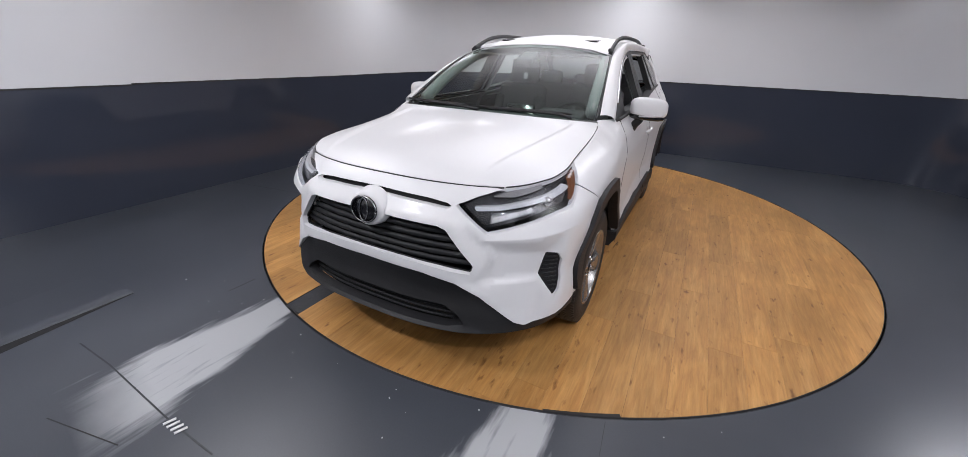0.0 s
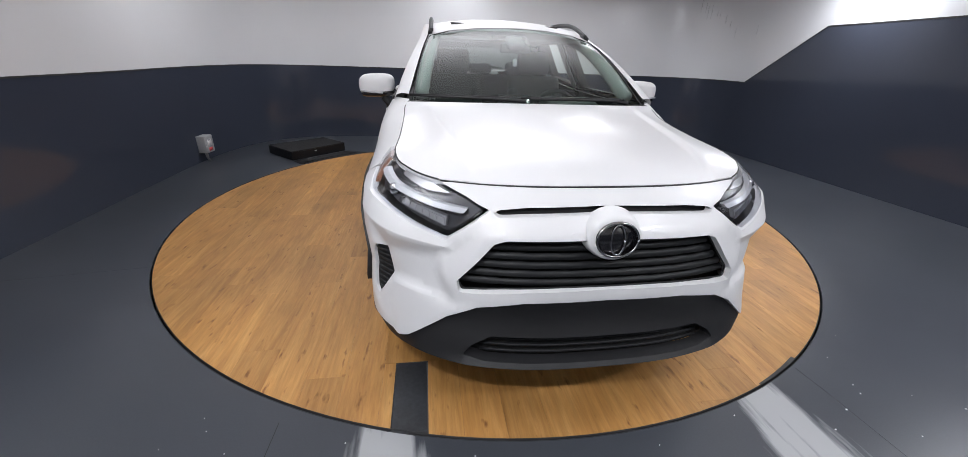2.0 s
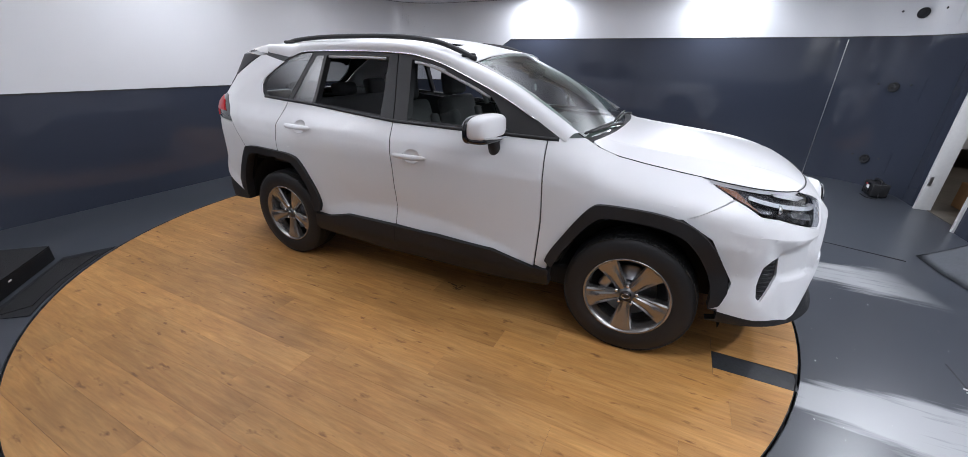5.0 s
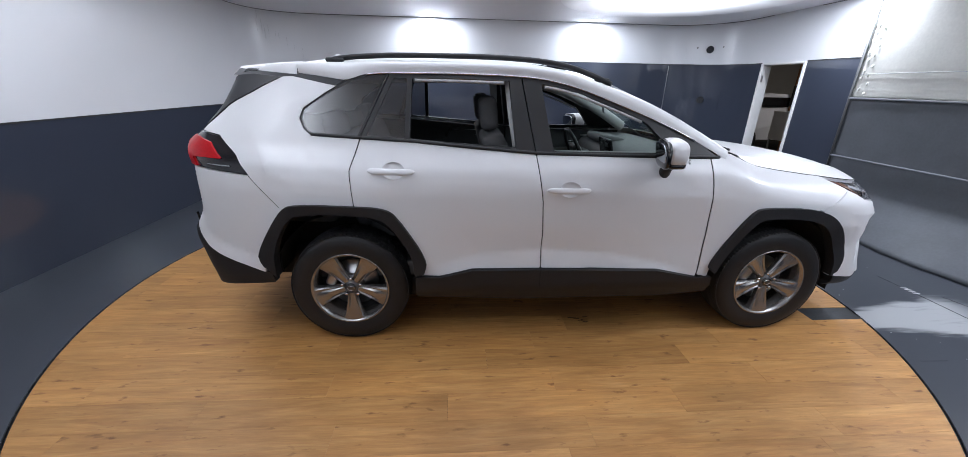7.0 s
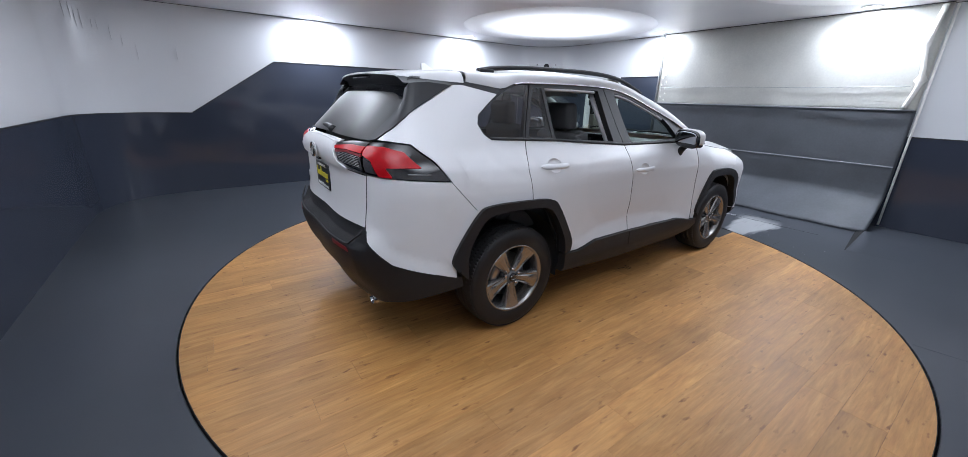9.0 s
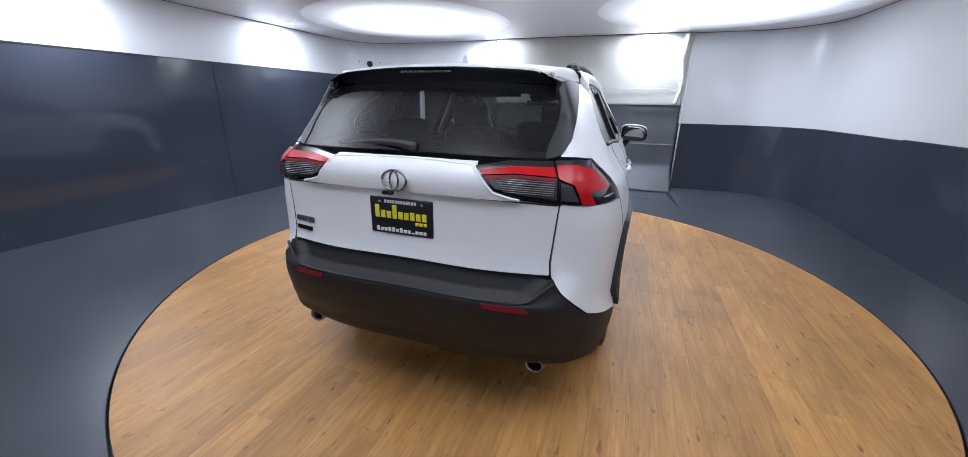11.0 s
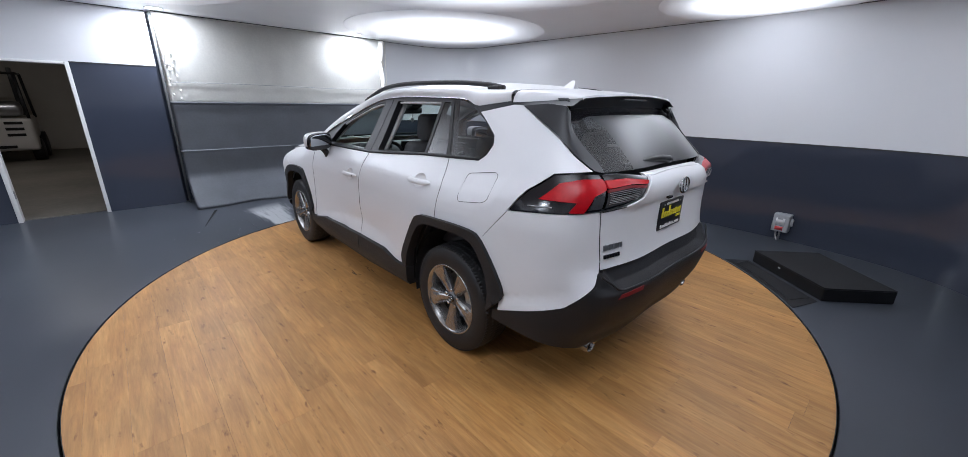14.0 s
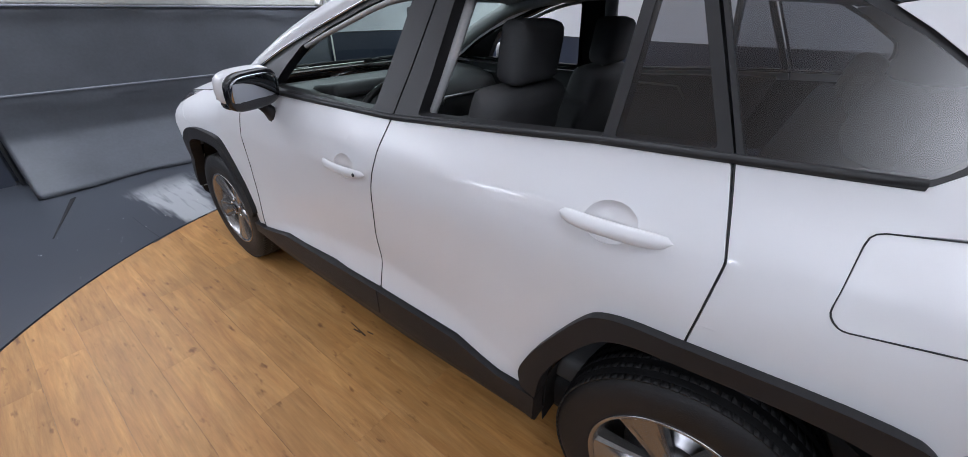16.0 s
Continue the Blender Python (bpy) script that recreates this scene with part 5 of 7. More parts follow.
for sg in SIDES:
    low_line = [tuple(p) for p in smooth_line([body(sg * sy(y), z, 0.004) for y, z in C1], 5)]
    top_line = [tuple(p) for p in smooth_line([(sg * x, y, z) for x, y, z in C2], 5)]
    ys = np.linspace(-0.95, 1.60, 60)
    la = [tuple(float(np.interp(y, [p[1] for p in low_line], [p[j] for p in low_line])) for j in range(3)) for y in ys]
    lb = [tuple(float(np.interp(y, [p[1] for p in top_line], [p[j] for p in top_line])) for j in range(3)) for y in ys]
    rows = []
    for f in np.linspace(0, 1, 7):
        rows.append([tuple(Vector(a).lerp(Vector(b), float(f)) + Vector((sg * 0.020, 0, 0.018)) * (4 * float(f) * (1 - float(f)))) for a, b in zip(la, lb)])
    bm = loft_mesh(rows)
    bmesh.ops.recalc_face_normals(bm, faces=bm.faces)
    part("roof_pillar", bm, PAINT, car)
    # frames
    ff = [(sy(-0.86), 1.142)] + [(sy(y), z - 0.004) for y, z in C1[1:7]] + [(sy(0.25), 1.16)]
    fh = [(sy(-0.56), 1.168), (sy(-0.42), 1.335), (sy(-0.25), 1.42), (sy(-0.05), 1.488), (sy(0.10), 1.518), (sy(0.215), 1.53), (sy(0.15), 1.172)]
    panel("front_window_frame", ff, car, SEAL, 0.0, 0.05, holes=[fh], sign=sg, r=0.004, hr=0.02)
    rf = [(sy(0.256), 1.16), (sy(0.338), 1.563), (sy(0.70), 1.568), (sy(1.085), 1.558), (sy(1.232), 1.218), (sy(0.96), 1.208)]
    rh = [(sy(0.365), 1.182), (sy(0.405), 1.54), (sy(0.70), 1.543), (sy(0.965), 1.536), (sy(0.965), 1.214)]
    rq = [(sy(0.992), 1.218), (sy(0.992), 1.535), (sy(1.07), 1.532), (sy(1.20), 1.228)]
    panel("rear_window_frame", rf, car, SEAL, 0.0, 0.05, holes=[rh, rq], sign=sg, r=0.004, hr=0.012)
    panel("fixed_pane", rq, car, PRIVACY, -0.004, 0.004, sign=sg, r=0, label="dark fixed pane of the rear door")
    qw = [(sy(1.108), 1.548), (sy(1.20), 1.542), (sy(1.31), 1.50), (sy(1.435), 1.43), (sy(1.553), 1.345), (sy(1.562), 1.30), (sy(1.535), 1.25), (sy(1.50), 1.226), (sy(1.248), 1.222)]
    panel("quarter_glass", qw, car, PRIVACY, 0.0, 0.004, sign=sg, r=0.015, label="dark privacy glass")
    qs = [(sy(1.092), 1.562), (sy(1.21), 1.555), (sy(1.33), 1.508), (sy(1.385), 1.475), (sy(1.44), 1.44), (sy(1.56), 1.354), (sy(1.577), 1.30), (sy(1.547), 1.242), (sy(1.507), 1.216), (sy(1.238), 1.214)]
    panel("quarter_seal", qs, car, SEAL, -0.002, 0.02, holes=[qw], sign=sg, r=0.01, hr=0.015)
    part("bright_moulding", tube_mesh([tuple(Vector(p) + Vector((sg * 0.003, 0, -0.004))) for p in low_line[4:46]], 0.006, 6), CHROME, car, "bright window moulding")
    panel("floating_roof_trim", [(sy(1.335), 1.508), (sy(1.60), 1.532), (4.483, 1.50), (sy(1.388), 1.478)], car, PILLARBLACK, 0.003, 0.02, sign=sg, r=0.003, label="satin black roof trim")
    panel("rear_pillar_trim", [(5.168, 1.192), (5.112, 1.204), (5.066, 1.24), (4.836, 1.357), (4.66, 1.452), (4.55, 1.505), (4.60, 1.508), (4.72, 1.512), (4.84, 1.498), (4.99, 1.45), (5.085, 1.37), (5.16, 1.24)], car, PILLARBLACK, 0.006, 0.02, sign=sg, r=0.006, label="satin black pillar trim")

ws_half = [(0, -1.075, 1.135), (0.35, -1.06, 1.137), (0.58, -1.025, 1.138), (0.705, -0.985, 1.14), (0.675, -0.75, 1.279), (0.624, -0.46, 1.443), (0.588, -0.265, 1.532), (0.45, -0.30, 1.565), (0.25, -0.325, 1.585), (0, -0.335, 1.592)]
wl = ws_half + [(-x, y, z) for x, y, z in ws_half[::-1][1:-1]]
pillar = along([Vector(p) for p in ws_half[3:7]], 24)
crown = along([Vector(ws_half[0]), Vector((0, -0.70, 1.385)), Vector(ws_half[-1])], 24)
bm = loft_mesh([[(e.x * u, e.y + (c.y - e.y) * (1 - u * u), e.z + (c.z - e.z) * (1 - abs(u) ** 2.2)) for u in np.linspace(-1, 1, 33)] for e, c in zip(pillar, crown)])
bmesh.ops.recalc_face_normals(bm, faces=bm.faces)
part("windscreen", bm, GLASS, car, "slightly green clear windscreen")
part("windscreen_seal", tube_mesh(wl + wl[:1], 0.0035, 6), SEAL, car)
roof_half = [(0, -0.338, 1.5975), (0.25, -0.328, 1.5905), (0.45, -0.303, 1.5715), (0.592, -0.262, 1.540)] + [(x - 0.003, y, z + 0.001) for x, y, z in C2[4:8]] + [(0.576, 1.585, 1.591), (0.3, 1.59, 1.604), (0, 1.59, 1.609)]
rl = roof_half + [(-x, y, z) for x, y, z in roof_half[::-1][1:-1]]
sheet("roof", rl, car, PAINT, press=0.16, step=0.05, thick=0.02)
sheet("sunroof", [(-0.42, 0.0, 1.630), (0.42, 0.0, 1.630), (0.43, 0.62, 1.652), (-0.43, 0.62, 1.652)], car, GLOSS, press=0.10, step=0.06, thick=0.01, label="dark glass sunroof panel")
# spoiler: a roof end that runs out to a thin lip, with sides folded down to the pillars
root = [(0.622, 1.524), (0.612, 1.555), (0.59, 1.581), (0.556, 1.591), (0.45, 1.598), (0.3, 1.604), (0.15, 1.608), (0, 1.609)]
tip = [(0.500, 1.534), (0.498, 1.538), (0.490, 1.543), (0.47, 1.546), (0.40, 1.551), (0.27, 1.557), (0.14, 1.561), (0, 1.562)]
both = lambda line: line + [(-x, z) for x, z in line[::-1][1:]]
sp = []
for f in np.linspace(0, 1, 9):
    f = float(f)
    row = []
    for (xa, za), (xb, zb) in zip(both(root), both(tip)):
        yt = 2.0 - 0.052 * (xb / 0.5) ** 2
        row.append((xa + (xb - xa) * f, 1.594 + (yt - 1.594) * f, za + (zb - za) * f ** 1.5))
    sp.append(row)
sp.append([(x * 0.998, y + 0.001, z - 0.010) for x, y, z in sp[-1]])
bm = loft_mesh(sp)
bmesh.ops.recalc_face_normals(bm, faces=bm.faces)
for e in bm.edges:
    if len(e.link_faces) == 2 and e.calc_face_angle() > 0.6:
        e.smooth = False
part("spoiler", bm, PAINT, car, "white roof spoiler running out to a thin edge")
part("shut_line", tube_mesh([(x * 1.001, y - 0.002, z) for x, y, z in sp[0]], 0.0016, 6), SEAL, car)
# black web under the spoiler, down to the window and the pillars
under = [[], [], []]
for x, y, z in sp[-1]:
    yg = lerp_table([(0.0, 1.935), (0.25, 1.925), (0.45, 1.895), (0.56, 1.875)], abs(x))
    under[0].append((x, y - 0.002, z + 0.001))
    under[1].append((x * 1.03, y * 0.4 + yg * 0.6, z - 0.012))
    under[2].append((x * 1.12, yg, 1.490))
bm = loft_mesh(under)
bmesh.ops.recalc_face_normals(bm, faces=bm.faces)
part("spoiler_underside", bm, PILLARBLACK, car, "black underside of the spoiler")
for sg in SIDES:
    column = [(sg * row[0][0], row[0][1], row[0][2] + 0.001) for row in sp[:9]]
    foot = [(sg * lerp_table([(1.594, 0.632), (1.668, 0.626), (1.727, 0.622), (1.827, 0.607), (1.948, 0.578)], y), y, 1.498) for _, y, _ in column]
    bm = loft_mesh([column, [tuple(Vector(a).lerp(Vector(b), 0.5) + Vector((-sg * 0.004, 0, 0))) for a, b in zip(column, foot)], foot])
    bmesh.ops.recalc_face_normals(bm, faces=bm.faces)
    part("spoiler_side", bm, PILLARBLACK, car, "satin black web below the spoiler")
bm = bmesh.new()
for k in range(12):
    add_box(bm, (-0.098 + 0.0215 * k, 1.972, 1.5335), (0.018, 0.022, 0.010), 0.002)
part("high_stop_lamp", bm, SMOKEDARK, car, "row of small unlit stop lamp cells")

# --- tail
tg = [(5.133, 0.755), (5.138, 0.80), (5.112, 1.025), (5.264, 1.035), (5.359, 1.054), (5.439, 1.165), (5.434, 1.172)]
END = ARC[-1]


def tail_loop(half_pts):
    """A loop across the tail's middle: girth runs on past the middle."""
    return half_pts + [(2 * END - s, z) for s, z in half_pts[::-1]]


def tail_panel(name, loop, mat, out=0.0, depth=0.022, holes=(), step=0.035, label="", r=0.008, relief=None, parent=None):
    """A panel across the tail, in girth that runs on past the middle to the other side."""
    global body
    plain = body

    def over(s, z, o=0.0):
        if s > END:
            x, y, zz = plain(2 * END - s, z, o)
            return -x, y, zz
        return plain(s, z, o)

    body = over
    ob = panel(name, loop, parent or car, mat, out, depth, holes, step, label, 1, relief, r, 0.006)
    body = plain
    return ob


def gate_relief(s, z):
    a = min(s, 2 * END - s)
    f = min(max((a - 5.275 - (z - 1.03) * 1.05) / 0.03, 0), 1)
    return 0.004 * f * min(max((z - 1.032) / 0.012, 0), 1)


tail_panel("tailgate", tail_loop(tg), PAINT, relief=gate_relief, step=0.02)
tail_panel("gate_garnish", tail_loop([(5.278, 1.037), (5.365, 1.061), (5.447, 1.167)]), PAINT, 0.02, 0.03, r=0.005, step=0.03, label="white raised bar across the tailgate")
def tail_line(half_pts, o):
    """A smooth line across the tail, mirrored past its middle."""
    a = [Vector(body(s0 + (s1 - s0) * f, z0 + (z1 - z0) * f, o)) for (s0, z0), (s1, z1) in zip(half_pts, half_pts[1:]) for f in (0, 0.25, 0.5, 0.75)]
    return a + [Vector((-p.x, p.y, p.z)) for p in a[::-1]]


part("garnish_edge", tube_mesh([p for p in tail_line([(5.262, 1.040), (5.30, 1.046), (5.366, 1.064), (5.41, 1.116), (5.452, 1.160), (5.60, 1.166), (END - 0.004, 1.168)], 0.016)], 0.006, 8), PAINT, car, "raised white edge of the tailgate bar")
part("shut_line", tube_mesh([p for p in tail_line([(5.12, 1.026), (5.264, 1.031), (5.36, 1.034), (5.60, 1.036), (END - 0.004, 1.036)], 0.001)], 0.003, 6), SEAL, car)
tail_panel("rear_glass", tail_loop([(5.145, 1.192), (5.138, 1.24), (5.06, 1.36), (4.965, 1.46), (4.97, 1.54)]), REARGLASS, 0.0, 0.006, r=0.03, label="dark tinted rear window")
tail_panel("glass_border", tail_loop([(5.50, 1.452), (5.27, 1.446), (5.21, 1.432), (5.17, 1.412), (5.10, 1.42), (5.02, 1.42), (4.96, 1.455), (5.0, 1.49), (5.1, 1.515), (5.25, 1.525)]), GLOSS, 0.002, 0.006, r=0.01, label="black band at the window's top")
rb = [(sy(1.755), 0.468), (4.80, 0.520), (4.975, 0.582), (5.09, 0.69), (5.115, 0.742), (5.30, 0.738)]
rb_low = [(5.264, 0.328), (5.10, 0.35), (5.014, 0.37), (4.80, 0.395), (4.643, 0.41), (sy(1.745), 0.415)]
loop = rb + [(2 * END - s, z) for s, z in rb[::-1]] + [(2 * END - s, z) for s, z in rb_low[::-1]] + rb_low


def step_relief(s, z):
    a = END - min(s, 2 * END - s)
    if a < 0.68 and z > 0.658:
        return -0.035 * min((z - 0.658) / 0.006, 1) * min(max((0.55 + 0.9 * (z - 0.658) - a) / 0.03, 0), 1)
    return 0.026 * min(max((0.74 - a) / 0.14, 0), 1) * min(max((z - 0.40) / 0.1, 0), 1) * min(max((0.72 - z) / 0.06, 0), 1)


part("bumper_ledge", tube_mesh(tail_line([(END - 0.652, 0.735), (END - 0.605, 0.700), (END - 0.565, 0.668), (END - 0.52, 0.656), (END - 0.3, 0.656), (END - 0.004, 0.656)], 0.028), 0.006, 8), PLASTIC, car, "raised edge of the black bumper step")
tail_panel("rear_bumper", loop, PLASTIC, 0.006, 0.05, r=0.004, step=0.016, relief=step_relief, label="matt black rear bumper")
for sg in SIDES:
    panel("rear_reflector", [(5.20, 0.622), (5.385, 0.628), (5.395, 0.648), (5.225, 0.642)], car, DARKRED, 0.035, 0.03, sign=sg, r=0.003, step=0.016, label="dark red bumper reflector")
    lo = panel("tail_lamp", LAMP_OUT, car, GLOSS, 0.002, 0.03, sign=sg, r=0.006, label="red and black wraparound tail lamp")
    panel("red_lens", [(4.815, 1.078), (4.905, 1.152), (5.02, 1.172), (5.125, 1.172), (5.119, 1.128), (5.06, 1.105), (5.02, 1.03), (4.955, 1.028), (4.99, 1.075), (4.90, 1.078)], lo, RED, 0.012, 0.012, sign=sg, r=0.006)
    panel("clear_lens", [(5.035, 1.042), (5.068, 1.098), (5.112, 1.112), (5.104, 1.046)], lo, SMOKEDARK, 0.008, 0.01, sign=sg, r=0.004)
    part("position_bar", tube_mesh([body(sg * a, 1.043 + 0.03 * (a - 4.77), 0.006) for a in (4.77, 4.81, 4.85, 4.885)], 0.0035, 6), SMOKE, lo, "slim pale light bar")
    li = panel("gate_lamp", LAMP_IN, car, GLOSS, 0.008, 0.03, sign=sg, r=0.006, label="inner tail lamp on the tailgate")
    panel("red_lens", [(5.128, 1.134), (5.134, 1.166), (5.28, 1.164), (5.42, 1.146), (5.405, 1.130), (5.28, 1.140)], li, RED, 0.014, 0.012, sign=sg, r=0.004)
    panel("clear_lens", [(5.122, 1.05), (5.128, 1.118), (5.28, 1.125), (5.385, 1.113), (5.355, 1.08), (5.25, 1.06)], li, SMOKEDARK, 0.012, 0.01, sign=sg, r=0.004)
    bm = bmesh.new()
    for k in range(7):
        z = 1.066 + 0.008 * k
        pts = [body(sg * a, z + 0.03 * (a - 5.14), 0.0135) for a in (5.135, 5.2, 5.27, 5.325 + 0.005 * k)]
        add_tube(bm, pts, 0.0012, 5)
    part("lens_rib", bm, STEEL, li)
    panel("dark_lens_edge", [(5.125, 1.118), (5.128, 1.129), (5.28, 1.136), (5.40, 1.126), (5.385, 1.114), (5.28, 1.126)], li, DARKRED, 0.0155, 0.01, sign=sg, r=0.001)
    ex = bmesh.new()
    add_lathe(ex, [(0.16, 0.030), (0.0, 0.030), (-0.004, 0.034), (0.0, 0.038), (0.16, 0.038)], (0, 0, 0), "y", 24, -1)
    for v in ex.verts:
        v.co = Vector((v.co.x * 1.1 + sg * 0.575, v.co.y + 2.165, v.co.z * 0.85 + 0.338))
    part("exhaust_tip", ex, DARKCHROME, car, "oval chrome exhaust tip")
emblem(2.300, 1.083, 0.058, 0.042, "rear", DARKCHROME, PAINT)

# black shell added so the panel gaps look dark, black wells and underbody
for sg in SIDES:
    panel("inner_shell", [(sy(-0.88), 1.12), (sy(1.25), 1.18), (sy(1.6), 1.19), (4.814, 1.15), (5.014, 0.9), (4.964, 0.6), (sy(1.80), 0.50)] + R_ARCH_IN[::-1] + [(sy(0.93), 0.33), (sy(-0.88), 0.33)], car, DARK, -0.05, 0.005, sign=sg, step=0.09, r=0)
    for yc, hw in ((-1.345, 0.40), (1.345, 0.40)):
        bm = bmesh.new()
        rows = []
        for x in (0.83, 0.5):
            rows.append([(sg * x, yc + 0.425 * math.cos(a), 0.36 + 0.435 * math.sin(a)) for a in np.linspace(0.12, math.pi + 0.25, 25)])
        bm = loft_mesh(rows)
        cv = [bm.verts.new(p) for p in rows[1]]
        bm.faces.new(cv)
        part("wheel_well", bm, DARK, car, "black wheel arch liner")
add = bmesh.new()
add_box(add, (0, 0.0, 0.30), (1.5, 2.0, 0.14), 0.03)
add_box(add, (0, 1.75, 0.40), (1.1, 0.8, 0.2), 0.05)
add_box(add, (0, -1.7, 0.36), (1.0, 0.62, 0.24), 0.05)
add_box(add, (0, -1.35, 0.55), (0.9, 1.0, 0.4), 0.05)
part("underbody", add, DARK, car, "dark underbody")


# --- wheels
def wheel(sg, yc):
    xc, zc = sg * 0.80, 0.357
    ob = thing_part("wheel", (xc, yc, zc))
    R = 0.357
    prof = [(-0.105, 0.232), (-0.112, 0.25), (-0.117, 0.29), (-0.112, 0.322), (-0.098, 0.343), (-0.075, 0.353), (-0.03, R), (0.03, R), (0.075, 0.353), (0.098, 0.343), (0.110, 0.324), (0.116, 0.29), (0.112, 0.25), (0.104, 0.232)]
    ty = lathe_mesh(prof, (xc, yc, zc), "x", 72, sg, caps=False)
    part("tyre", ty, RUBBER, ob, "black radial tyre")
    bm = bmesh.new()
    for k in range(96):
        for xo in (-0.082, -0.04, 0.0, 0.04, 0.082):
            a = 2 * math.pi * (k + (0.5 if xo in (-0.04, 0.04) else 0)) / 96
            rr = lerp_table([(0.0, R), (0.03, R - 0.001), (0.075, 0.353), (0.098, 0.343)], abs(xo)) - 0.0021
            add_box(bm, (xc + xo, yc + rr * math.cos(a), zc + rr * math.sin(a)), (0.036, 0.005, 0.020), 0, Matrix.Rotation(a, 3, "X"))
    part("tread", bm, RUBBER, ob)
    bm = bmesh.new()
    add_lathe(bm, [(0.02, 0.205), (0.085, 0.222), (0.100, 0.233), (0.108, 0.236), (0.112, 0.231), (0.108, 0.224), (0.09, 0.214), (0.03, 0.203), (-0.09, 0.200)], (xc, yc, zc), "x", 64, sg)
    part("rim", bm, ALLOY, ob, "grey alloy rim")
    part("brake_disc", lathe_mesh([(0.0, 0.155), (0.012, 0.155), (0.012, 0.09), (0.03, 0.085), (0.03, 0.001)], (xc, yc, zc), "x", 40, sg), STEEL, ob)
    part("caliper", box_mesh((xc + sg * 0.03, yc + 0.115, zc + 0.055), (0.05, 0.06, 0.12), 0.015, Matrix.Rotation(0.45, 3, "X")), STEEL, ob)
    part("rim_back", lathe_mesh([(-0.02, 0.202), (-0.021, 0.001)], (xc, yc, zc), "x", 40, sg, caps=False), DARK, ob)
    for k in range(5):
        a = math.pi / 2 * -1 + 2 * math.pi * k / 5
        # broad spoke, flaring to the rim, with two grooves that fade outwards
        d = Vector((0, math.cos(a), math.sin(a)))
        e = Vector((0, -math.sin(a), math.cos(a))) * sg
        rows = []
        for f in np.linspace(0, 1, 9):
            f = float(f)
            rad, wid, lift = 0.042 + 0.176 * f, 0.030 + 0.040 * f ** 1.4, 0.078 + 0.022 * f
            cut_in = 0.014 * (1 - f) ** 0.7
            row = []
            for u, dx in ((-1, -0.05), (-0.96, -0.014), (-0.82, -0.002), (-0.60, -cut_in), (-0.36, 0.001), (0.0, 0.003), (0.36, 0.001), (0.60, -cut_in), (0.82, -0.002), (0.96, -0.014), (1, -0.05)):
                q = d * rad + e * (wid * u)
                row.append((xc + sg * (lift + dx * (0.6 + 0.4 * f)), yc + q.y, zc + q.z))
            rows.append(row)
        bm = loft_mesh(rows)
        bmesh.ops.recalc_face_normals(bm, faces=bm.faces)
        for fc in bm.faces:
            fc.smooth = True
        for ed in bm.edges:
            if len(ed.link_faces) == 2 and ed.calc_face_angle(0.0) > 0.45:
                ed.smooth = False
        part("spoke", bm, ALLOY, ob)
        an = a + math.pi / 5
        part("lug_nut", lathe_mesh([(0.0, 0.011), (0.018, 0.010), (0.022, 0.006), (0.022, 0.001)], (xc + sg * 0.068, yc + 0.057 * math.cos(an), zc + 0.057 * math.sin(an)), "x", 10, sg), CHROME, ob)
    part("hub", lathe_mesh([(0.0, 0.075), (0.060, 0.071), (0.066, 0.05), (0.076, 0.040), (0.088, 0.034), (0.090, 0.001)], (xc, yc, zc), "x", 32, sg), HUBGREY, ob)
    part("hub_cap", lathe_mesh([(0.088, 0.031), (0.094, 0.029), (0.095, 0.001)], (xc, yc, zc), "x", 28, sg), GLOSS, ob, "black hub cap")
    rg = [(xc + sg * 0.0955, yc + 0.021 * math.cos(t), zc + 0.015 * math.sin(t)) for t in np.linspace(0, 2 * math.pi, 25)]
    part("cap_ring", tube_mesh(rg, 0.002, 5, up=(1, 0, 0)), CHROME, ob)
    return ob


def thing_part(name, at):
    e = new(name)
    e.parent = car
    e.location = at
    e.empty_display_size = 0.1
    return e


for sg in SIDES:
    for yc in (-1.345, 1.345):
        wheel(sg, yc)


